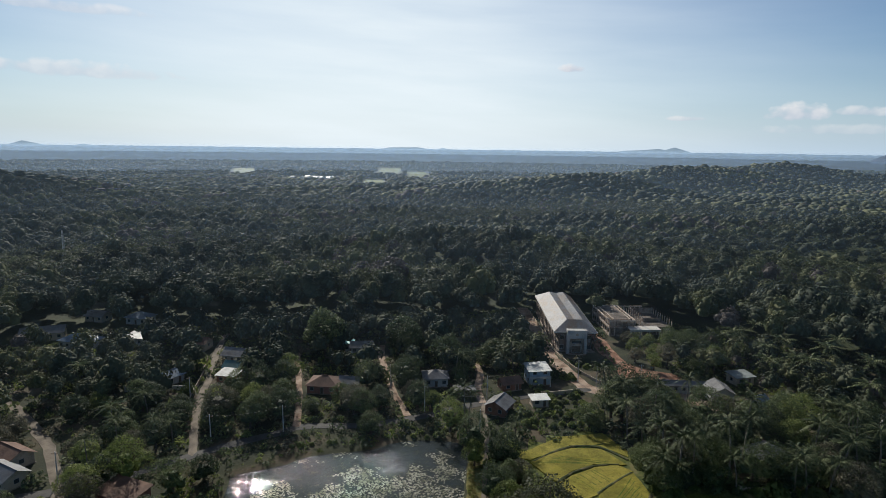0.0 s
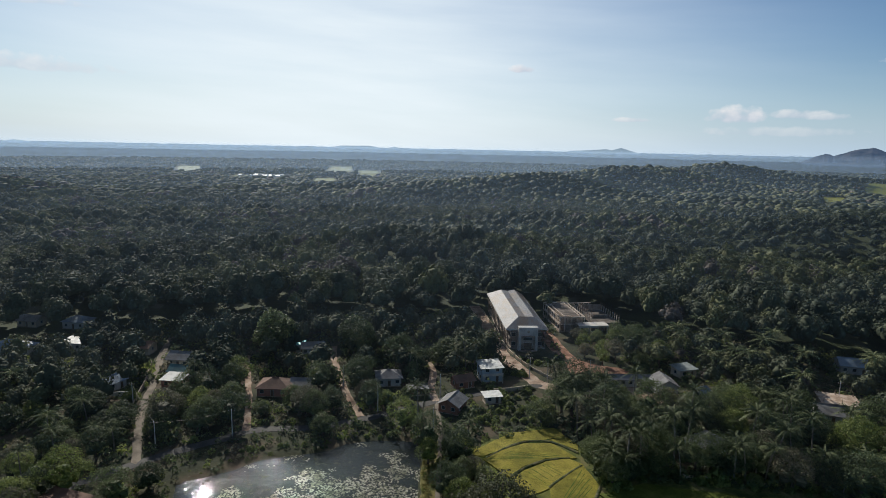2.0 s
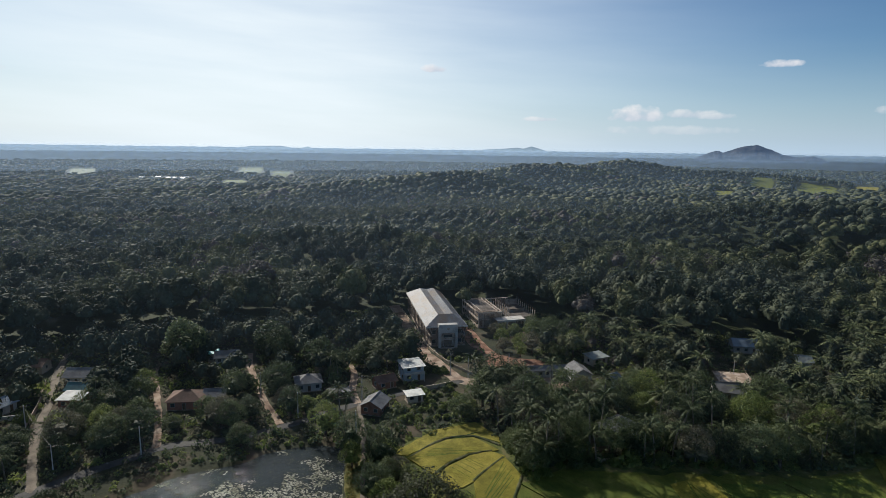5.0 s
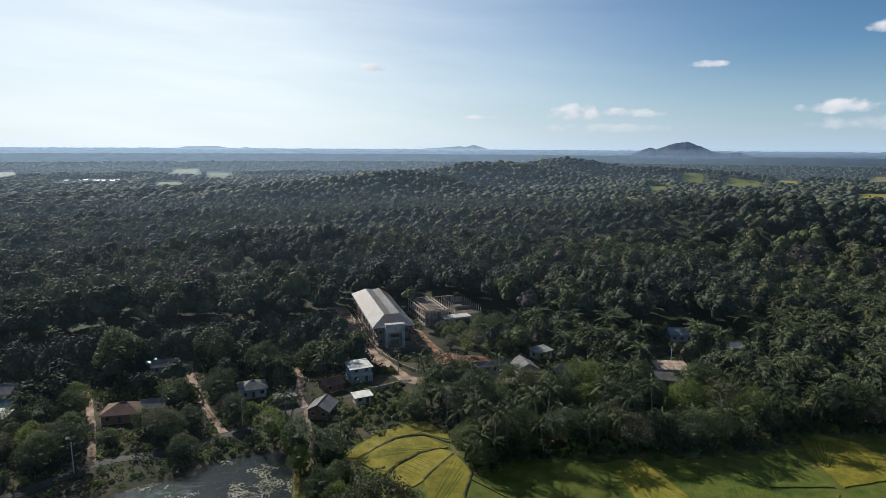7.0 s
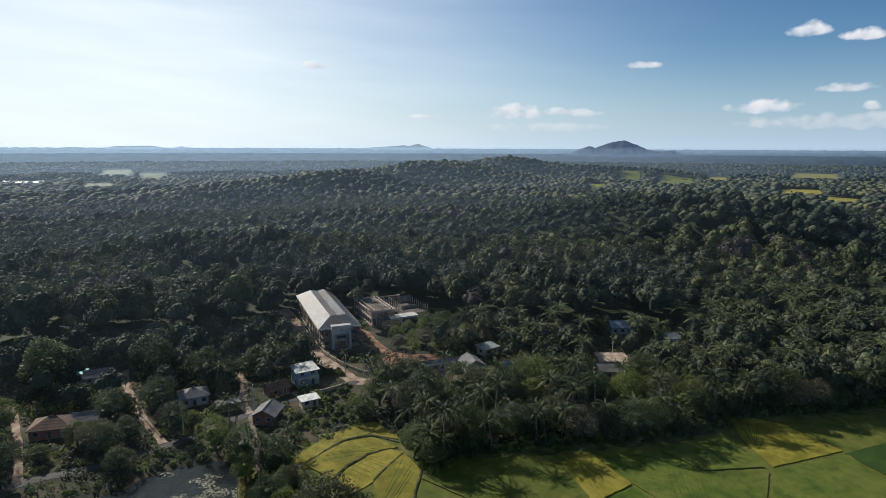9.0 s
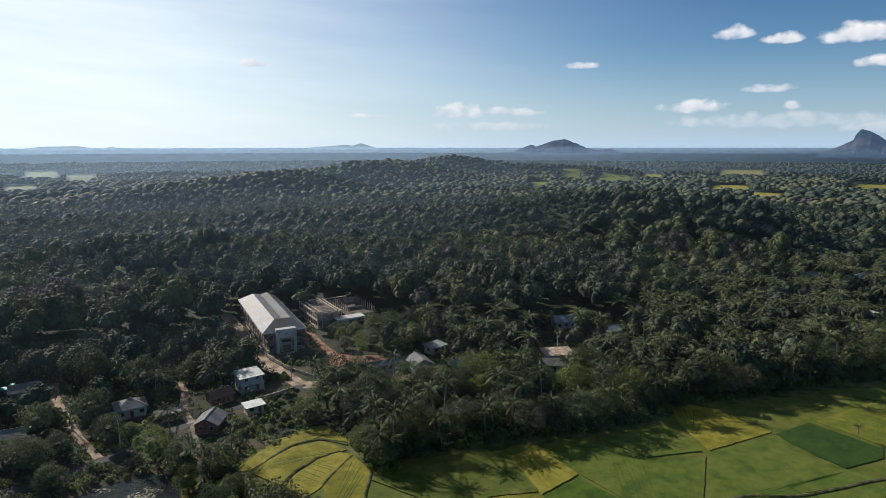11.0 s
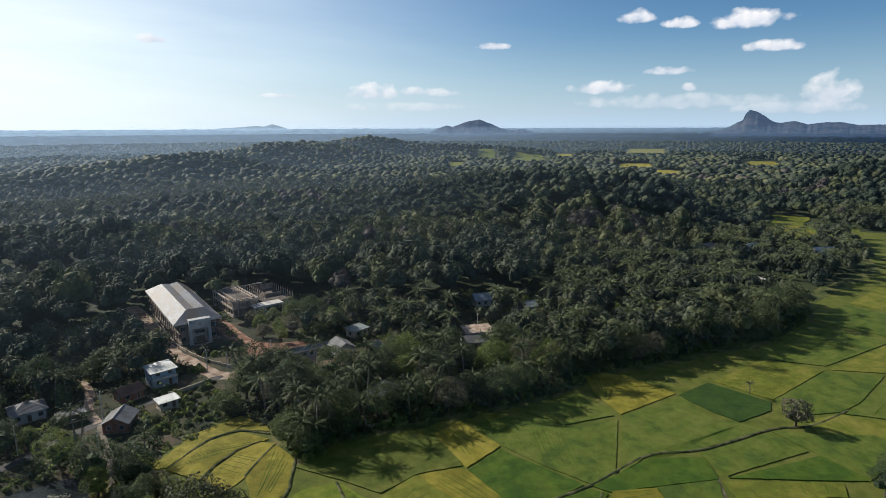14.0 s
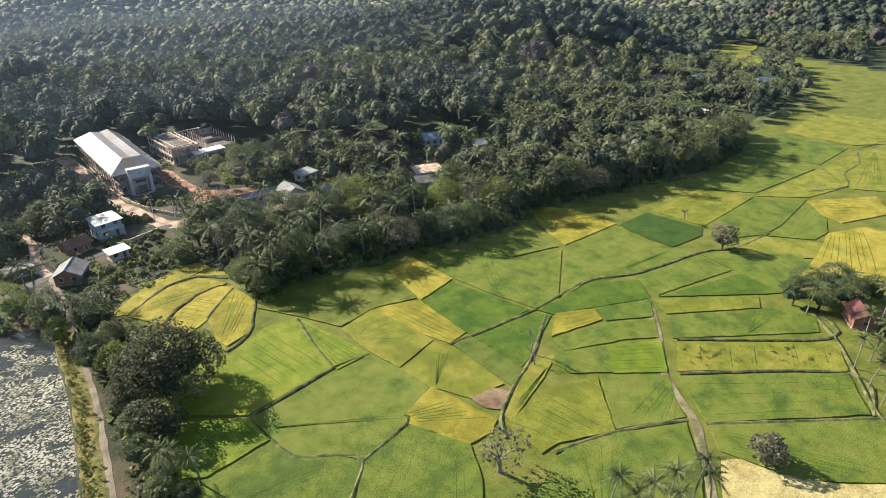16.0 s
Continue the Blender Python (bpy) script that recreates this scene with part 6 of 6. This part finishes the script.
def house(x, y, turn, w, d, h, shape, roof, wall, label):
    t = empty("house", place_on(x, y, turn))
    tagged(t, label, "house")
    part("plinth", boxed(-w / 2 - 0.15, -d / 2 - 0.15, -0.4, w / 2 + 0.15, d / 2 + 0.15, 0.25), M_CONCRETE, t)
    bm = boxed(-w / 2, -d / 2, 0.25, w / 2, d / 2, h)
    rise = 0.0
    o = 0.6
    if shape == "gable":
        rise = d * 0.27
        for s in (-1, 1):
            a = [bm.verts.new(p) for p in ((s * w / 2, -d / 2, h), (s * w / 2, d / 2, h), (s * w / 2, 0, h + rise))]
            b = [bm.verts.new((p.co.x - s * 0.2, p.co.y, p.co.z)) for p in a]
            bm.faces.new(a)
            bm.faces.new(b[::-1])
            for k in range(3):
                bm.faces.new((a[k], a[(k + 1) % 3], b[(k + 1) % 3], b[k]))
        bmesh.ops.recalc_face_normals(bm, faces=bm.faces)
    part("wall", bm, wall, t)
    th = 0.09
    if shape == "gable":
        drop = rise * o / (d / 2)
        for s in (-1, 1):
            pts = [(-w / 2 - o, s * (d / 2 + o), h - drop + th), (w / 2 + o, s * (d / 2 + o), h - drop + th), (w / 2 + o, 0, h + rise + th), (-w / 2 - o, 0, h + rise + th)]
            part("roof_slope", slab_from(bmesh.new(), pts if s < 0 else pts[::-1], th), roof, t)
        part("ridge_cap", tube(bmesh.new(), (-w / 2 - o, 0, h + rise + th), (w / 2 + o, 0, h + rise + th), 0.13, 0.13, 6), roof, t)
    elif shape == "hip":
        rise = d * 0.26
        k = max(0.3, w / 2 - d / 2)
        e = [(-w / 2 - o, -d / 2 - o), (w / 2 + o, -d / 2 - o), (w / 2 + o, d / 2 + o), (-w / 2 - o, d / 2 + o)]
        z0, z1 = h - 0.1, h + rise
        r0, r1 = (-k, 0, z1), (k, 0, z1)
        for pts in ([(*e[0], z0), (*e[1], z0), r1, r0], [(*e[2], z0), (*e[3], z0), r0, r1], [(*e[1], z0), (*e[2], z0), r1], [(*e[3], z0), (*e[0], z0), r0]):
            part("roof_slope", slab_from(bmesh.new(), pts, th), roof, t)
        part("ridge_cap", tube(bmesh.new(), r0, r1, 0.13, 0.13, 6), roof, t)
    else:
        z0, z1 = h + 0.12, h + 0.12 + d * 0.09
        part("roof", slab_from(bmesh.new(), [(-w / 2 - o, -d / 2 - o, z0), (w / 2 + o, -d / 2 - o, z0), (w / 2 + o, d / 2 + o, z1), (-w / 2 - o, d / 2 + o, z1)], 0.12), roof, t)
        part("rear_wall", boxed(-w / 2, d / 2 - 0.2, h, w / 2, d / 2, z1 - 0.13), wall, t)
    floors = 2 if h > 5 else 1
    for f in range(floors):
        z = 0.25 + f * 2.8
        n = max(2, int(w / 2.6))
        for k in range(n):
            u = -w / 2 + (k + 0.5) * w / n
            if f == 0 and k == n // 2:
                opening(t, u, z, 0.95, 2.05, -d / 2, kind="door")
            else:
                opening(t, u, z + 0.95, 1.2, 1.15, -d / 2)
        for s in (-1, 1):
            for k in range(max(1, int(d / 3.2))):
                m = max(1, int(d / 3.2))
                opening(t, -d / 2 + (k + 0.5) * d / m, z + 0.95, 1.1, 1.1, s * w / 2, "x", s)
    if floors == 2:
        part("balcony", boxed(-w / 2, -d / 2 - 1.3, 2.85, w / 2, -d / 2, 3.0), M_WHITE, t)
        part("parapet", boxed(-w / 2, -d / 2 - 1.3, 3.0, w / 2, -d / 2 - 1.18, 3.75), M_WHITE, t)
        for s in (-1, 1):
            part("post", boxed(s * (w / 2 - 0.15) - 0.12, -d / 2 - 1.25, 0.0, s * (w / 2 - 0.15) + 0.12, -d / 2 - 1.01, 2.85), M_WHITE, t)
    return t


for h in HOUSES:
    house(*h)


def hall():
    """The long two-storey hall with a double-ridged hipped sheet roof and a white entrance block."""
    t = empty("hall", pose(53.6, 255.5, 0, 0, 0, -1.2))
    tagged(t, "long two-storey hall with grey sheet roof and white portico", "hall")
    w, d, h = 7.6, 28.2, 8.6
    part("plinth", boxed(-w - 0.4, -d - 0.4, -0.4, w + 0.4, d + 0.4, 0.5), M_CONCRETE, t)
    # core, set back behind the galleries of both long sides
    part("wall", boxed(-w + 1.6, -d, 0.5, w - 1.6, d, h), M_HALL, t, "dark brown wall set back behind the galleries")
    for f in (0.5, 4.4):
        if f > 1:
            for s in (-1, 1):
                a, b = sorted((s * (w - 1.6), s * w))
                part("gallery_floor", boxed(a, -d, f - 0.25, b, d, f), M_CONCRETE, t)
        for s in (-1, 1):
            a, b = sorted((s * (w - 0.14), s * w))
            part("gallery_parapet", boxed(a, -d, f, b, d, f + 0.9), M_HALL, t)
    for s in (-1, 1):
        for k in range(15):
            y = -d + 0.2 + k * (2 * d - 0.4) / 14
            a, b = sorted((s * (w - 0.02), s * (w + 0.22)))
            part("column", boxed(a, y - 0.18, 0.5, b, y + 0.18, h), M_PILLAR, t)
        for k in range(14):
            y = -d + 2.2 + k * (2 * d - 0.4) / 14
            for z in (1.5, 5.4):
                opening(t, y, z, 1.6, 1.5, s * (w - 1.6), "x", s)
    # roof: eaves, two ridges and the valley between them
    o, e0, rz, vz = 1.0, h, 12.0, 11.5
    xl, r1, v, r2, xr = -w - o, -2.6, 0.6, 3.9, w + o
    y0, y1, ya, yb = -d - o, d + o, -d + 5.2, d - 4.4
    for pts in ([(xl, y0, e0), (r1, ya, rz), (r1, yb, rz), (xl, y1, e0)], [(r1, ya, rz), (v, ya, vz), (v, yb, vz), (r1, yb, rz)],
                [(v, ya, vz), (r2, ya, rz), (r2, yb, rz), (v, yb, vz)], [(r2, ya, rz), (xr, y0, e0), (xr, y1, e0), (r2, yb, rz)],
                [(xl, y0, e0), (xr, y0, e0), (r2, ya, rz), (r1, ya, rz)], [(r1, yb, rz), (r2, yb, rz), (xr, y1, e0), (xl, y1, e0)]):
        part("roof_slope", slab_from(bmesh.new(), pts, 0.12), M_HALL_ROOF, t)
    part("valley_gable", slab_from(bmesh.new(), [(r1, ya + 0.02, rz), (r2, ya + 0.02, rz), (v, ya + 0.02, vz)], 0.02), M_ZINC, t)
    part("fascia", boxed(xl, y0 - 0.06, e0 - 0.5, xr, y0, e0 + 0.02), M_WHITE, t)
    for s in (xl, xr):
        a, b = sorted((s, s * 1.006))
        part("fascia", boxed(a, y0, e0 - 0.4, b, y1, e0 + 0.02), M_WHITE, t)
    # entrance block
    yf = -d - 2.6
    ew = 3.9
    for s in (-1, 1):
        a, b = sorted((s * (ew - 1.05) + 0.3, s * ew + 0.3))
        part("portico_pier", boxed(a, yf, 0, b, -d + 0.02, 9.7), M_WHITE, t)
    part("portico_lintel", boxed(-ew + 1.05 + 0.3, yf + 0.003, 6.2, ew - 1.05 + 0.3, -d + 0.02, 9.697), M_WHITE, t)
    part("portico_wall", boxed(-ew + 1.05 + 0.3, yf + 0.7, 0.5, ew - 1.05 + 0.3, -d, 6.2), M_CONCRETE, t, "grey recessed entrance wall")
    opening(t, 0.3, 0.6, 3.4, 2.6, yf + 0.7, kind="door")
    opening(t, 0.3, 4.2, 3.6, 1.2, yf + 0.7)
    part("step", boxed(-3.2, yf - 1.0, -0.2, 3.8, yf, 0.3), M_CONCRETE, t)
    bm = bmesh.new()
    bmesh.ops.create_cone(bm, segments=20, radius1=0.55, radius2=0.55, depth=0.08, cap_ends=True, matrix=Matrix.Translation((0.3, yf - 0.03, 8.0)) @ Matrix.Rotation(math.pi / 2, 4, "X"))
    part("emblem", bm, M_CONCRETE, t, "round grey emblem on the portico")
    for s in (-1, 1):
        for z in (1.4, 5.3):
            opening(t, s * 5.4 + 0.2, z, 1.6, 1.6, -d)
    # low yard wall with piers along the earth road
    bm = bmesh.new()
    line = smooth_line([(43.3, 282), (44.6, 250), (45.4, 226), (49.5, 207), (55, 195)], 3)
    g = empty("yard_wall", pose(0, 0, 0))
    tagged(g, "low pale wall along the earth road beside the hall", "wall")
    for p, q in zip(line, line[1:]):
        dd = (q - p).normalized()
        s = Vector((dd.y, -dd.x, 0)) * 0.1
        slab_from(bm, [(p - s) + Vector((0, 0, 1.0)), (q - s) + Vector((0, 0, 1.0)), (q + s) + Vector((0, 0, 1.0)), (p + s) + Vector((0, 0, 1.0))], 1.2)
    part("wall", bm, M_CREAM, g)
    for p in line[::2]:
        part("pier", boxed(p.x - 0.2, p.y - 0.2, -0.2, p.x + 0.2, p.y + 0.2, 1.3), M_CREAM, g)


M_HALL_ROOF = surface("stained_sheet_roof", [(0.15, 0.115, 0.09), (0.135, 0.14, 0.15), (0.18, 0.19, 0.205)], 0.22, 0.5, 0.3, 7, stretch=(1, 0.35, 1), spec=0.5, lines=("Y", 1.3, 0.0))
M_PILLAR = surface("brown_pillar", [(0.15, 0.105, 0.08), (0.25, 0.185, 0.145)], 0.5, 0.9, 0.2, 9)
M_HALL = surface("dark_brown_wall", [(0.085, 0.070, 0.062), (0.15, 0.125, 0.11), (0.20, 0.17, 0.15)], 0.3, 0.9, 0.2, 9)
hall()


M_BEAM = surface("cream_concrete", [(0.42, 0.33, 0.26), (0.60, 0.50, 0.41), (0.68, 0.60, 0.52)], 0.5, 0.9, 0.25, 8)
M_DARK_SLAB = surface("dark_slab", [(0.07, 0.058, 0.048), (0.13, 0.11, 0.095), (0.19, 0.165, 0.14)], 0.35, 0.9, 0.25, 9)


def building_site():
    """The concrete frame of a building half finished."""
    t = empty("building_site", pose(86.5, 261.5, 0, 0, 0, 2.5))
    tagged(t, "unfinished concrete building with bare columns and steel rods", "building site")
    x0, x1, y0, y1 = -14.5, -3.0, -12.5, 13.0
    for z in (0.2, 3.5, 6.8):
        if z < 6:
            part("floor_slab", boxed(x0, y0, z - 0.2, x1, y1, z + 0.05), M_CONCRETE, t)
        else:
            # roof slab with an open double ring of beams
            part("roof_slab", boxed(x0 + 2.2, y0 + 2.0, z - 0.2, x1 - 1.6, y1 - 1.2, z), M_DARK_SLAB, t, "dark grey-brown concrete slab")
            for a in ((x0, y0, x1, y0 + 0.35), (x0, y1 - 0.35, x1, y1), (x0, y0 + 0.35, x0 + 0.35, y1 - 0.35), (x1 - 0.35, y0 + 0.35, x1, y1 - 0.35),
                      (x0 + 2.2, y0 + 2.0, x1 - 1.6, y0 + 2.3), (x0 + 2.2, y0 + 2.3, x0 + 2.5, y1 - 1.2), (x1 - 1.9, y0 + 2.3, x1 - 1.6, y1 - 1.2)):
                part("roof_beam", boxed(a[0], a[1], z - 0.25, a[2], a[3], z + 0.35), M_BEAM, t)
    for k in range(9):
        y = y0 + 0.2 + k * (y1 - y0 - 0.4) / 8
        for x in (x0 + 0.2, x0 + 2.4, x1 - 0.2):
            part("column", boxed(x - 0.15, y - 0.15, 0.25, x + 0.15, y + 0.15, 6.55), M_BEAM, t)
    for k in range(5):
        x = x0 + 0.6 + k * 2.5
        part("column", boxed(x - 0.15, y0 + 0.05, 0.25, x + 0.15, y0 + 0.35, 6.55), M_CONCRETE, t)
    for z in (0.25, 3.55):
        part("gallery_parapet", boxed(x0, y0 + 0.4, z, x0 + 0.12, y1 - 0.4, z + 0.9), M_BEAM, t)
        part("infill_wall", boxed(x0 + 0.9, y0 + 1.6, z, x1 - 0.5, y0 + 1.8, z + 2.9), M_CONCRETE, t)
        part("infill_wall", boxed(x0 + 2.2, y0 + 1.8, z, x0 + 2.4, y1 - 0.6, z + 2.9), M_CONCRETE, t)
    # the second wing, one storey with starter columns on its slab
    a0, a1, b0, b1 = 0.5, 14.0, -11.0, 12.5
    part("floor_slab", boxed(a0, b0, 3.3, a1, b1, 3.55), M_DARK_SLAB, t, "dark grey-brown concrete slab")
    part("infill_wall", boxed(a0 + 0.2, b0 + 0.2, 0.0, a1 - 0.2, b0 + 0.4, 3.3), M_CONCRETE, t)
    part("infill_wall", boxed(a1 - 0.4, b0 + 0.4, 0.0, a1 - 0.2, b1 - 0.2, 3.3), M_CONCRETE, t)
    part("infill_wall", boxed(a0 + 3.0, b1 - 1.4, 3.55, a1 - 0.2, b1 - 1.2, 6.3), M_CONCRETE, t)
    part("infill_wall", boxed(a0 + 3.4, b0 + 9.0, 3.55, a1 - 2.0, b0 + 9.2, 5.0), M_CONCRETE, t)
    for x in (a0 + 0.2, a0 + 3.0, a1 - 0.25):
        for k in range(10):
            y = b0 + 0.4 + k * (b1 - b0 - 0.8) / 9
            if x == a0 + 3.0 and k < 3:
                continue
            c = part("column", boxed(x - 0.15, y - 0.15, 3.55, x + 0.15, y + 0.15, 6.2), M_BEAM, t)
            bm = bmesh.new()
            for sx in (-0.09, 0.09):
                for sy in (-0.09, 0.09):
                    tube(bm, (x + sx, y + sy, 6.2), (x + sx * 1.2, y + sy * 1.2, 7.2), 0.03, 0.03, 4)
            part("steel_rods", bm, M_STEEL, c)
    for k in range(7):
        x = a0 + 0.4 + k * 2.1
        part("column", boxed(x - 0.15, b0 - 0.02, 0.0, x + 0.15, b0 + 0.16, 3.3), M_BEAM, t)
    # linking block at the back
    part("floor_slab", boxed(x1, 6.0, 3.3, a0, b1, 3.55), M_CONCRETE, t)
    part("roof_beam", boxed(x1, b1 - 0.4, 6.5, a1 - 5.0, b1 - 0.05, 6.9), M_BEAM, t)
    for k in range(5):
        x = x1 + 0.6 + k * 2.6
        part("column", boxed(x - 0.14, b1 - 0.36, 3.55, x + 0.14, b1 - 0.08, 6.5), M_BEAM, t)
    # white entrance canopy
    part("canopy", boxed(-6.5, -16.0, 3.7, 7.0, -10.2, 3.95), M_SLAB, t, "pale fresh concrete canopy slab")
    part("canopy_edge", boxed(-6.52, -16.02, 3.1, 7.02, -15.8, 3.72), M_SLAB, t)
    for x in (-6.0, -1.8, 2.2, 6.5):
        part("column", boxed(x - 0.2, -15.7, 0, x + 0.2, -15.3, 3.7), M_SLAB, t)
    bm = bmesh.new()
    for k in range(8):
        tube(bm, (7.2 + k * 0.12, -14.0 - 0.25 * math.sin(k / 7 * math.pi), 3.9 - k * 0.45), (7.3 + k * 0.12, -14.0 - 0.25 * math.sin((k + 1) / 7 * math.pi), 3.45 - k * 0.45), 0.05, 0.05, 5)
    part("drain_pipe", bm, M_SLAB, t)


building_site()


def slab_house():
    t = empty("house", place_on(141, 168, -24))
    tagged(t, "unfinished house with a bare flat concrete roof", "house")
    part("wall", boxed(-5, -4, -0.2, 5, 4, 3.2), M_CREAM, t)
    part("roof_slab", boxed(-5.8, -4.8, 3.2, 5.8, 4.8, 3.45), M_TAN_SLAB, t, "tan flat concrete slab")
    for x in (-5, 0, 5):
        for y in (-4, 4):
            c = part("column", boxed(x - 0.16, y - 0.16, 3.45, x + 0.16, y + 0.16, 3.95), M_CONCRETE, t)
            bm = bmesh.new()
            for s in (-0.08, 0.08):
                tube(bm, (x + s, y, 3.95), (x + s, y, 5.0), 0.03, 0.03, 4)
            part("steel_rods", bm, M_STEEL, c)
    for x in (-3, 0.2, 3.2):
        opening(t, x, 0.9, 1.3, 1.3, -4)
    for y in (-2, 2):
        opening(t, y, 0.9, 1.2, 1.3, 5, "x", 1)


M_TAN_SLAB = surface("tan_concrete", [(0.30, 0.22, 0.16), (0.46, 0.36, 0.28), (0.56, 0.47, 0.38)], 0.4, 0.9, 0.25, 7)
slab_house()


def pole(x, y, tall=8.0, arm=True):
    t = empty("utility_pole", place_on(x, y))
    tagged(t, "pale concrete power pole beside the lane", "utility pole", "power poles")
    part("post", tube(bmesh.new(), (0, 0, -0.4), (0, 0, tall), 0.17, 0.11, 8), M_SLAB, t)
    if arm:
        part("crossarm", boxed(-0.9, -0.06, tall - 0.6, 0.9, 0.06, tall - 0.46), M_WOOD, t)
        for s in (-0.75, 0, 0.75):
            part("insulator", tube(bmesh.new(), (s, 0, tall - 0.46), (s, 0, tall - 0.2), 0.06, 0.04, 6), M_WHITE, t)
    return t


POLES = [(11.0, 156), (14.8, 181), (47.5, 196), (53, 192.5), (68, 192.5), (-62.5, 150.5), (-79, 176.5), (-44.5, 157), (-5, 171.5), (-17, 190), (-91, 130), (143.5, 171)]
for px, py in POLES:
    pole(px, py)


def wire(a, b, z=7.6):
    """A sagging line between two poles."""
    bm = bmesh.new()
    n = 8
    p = []
    for k in range(n + 1):
        s = k / n
        p.append(Vector((a[0] + (b[0] - a[0]) * s, a[1] + (b[1] - a[1]) * s, z - 1.0 * 4 * s * (1 - s) * 0.7)))
    for u, v in zip(p, p[1:]):
        tube(bm, u, v, 0.025, 0.025, 4)
    tagged(part("power_line", bm, M_DARK), "thin sagging power line between poles", "power line", "power lines")


for a, b in ((0, 1), (1, 2), (2, 3), (3, 4), (5, 7), (7, 8), (8, 1), (5, 6)):
    wire(POLES[a], POLES[b])


def long_wall(pts, h, mat, label):
    g = empty("garden_wall", pose(0, 0, 0))
    tagged(g, label, "wall")
    for p, q in zip(pts, pts[1:]):
        p, q = Vector((*p, 0)), Vector((*q, 0))
        dd = (q - p).normalized()
        s = Vector((dd.y, -dd.x, 0)) * 0.12
        up = Vector((0, 0, h))
        part("panel", slab_from(bmesh.new(), [p - s + up, q - s + up, q + s + up, p + s + up], h + 0.3), mat, g)
        part("pier", boxed(p.x - 0.2, p.y - 0.2, -0.3, p.x + 0.2, p.y + 0.2, h + 0.2), mat, g)


long_wall([(71.5, 130.5), (76, 129.8), (82, 128.4), (88, 126.6), (92, 125.4)], 1.1, M_CREAM, "low pale boundary wall along the rice edge")
long_wall([(316, 150), (310, 137), (305, 126), (302, 115), (295, 114)], 2.2, M_WHITE, "long white boundary wall at the grove corner")
long_wall([(-79.5, 178), (-83, 196), (-88, 214)], 1.6, M_CONCRETE, "grey block wall along the cement lane")
long_wall([(-103, 183), (-94, 184), (-84, 185.5)], 1.5, M_WHITE, "pale yard wall in front of a house")
long_wall([(33, 184.5), (39, 185.5), (45.5, 187.5)], 1.2, M_CREAM, "low cream wall beside the road junction")
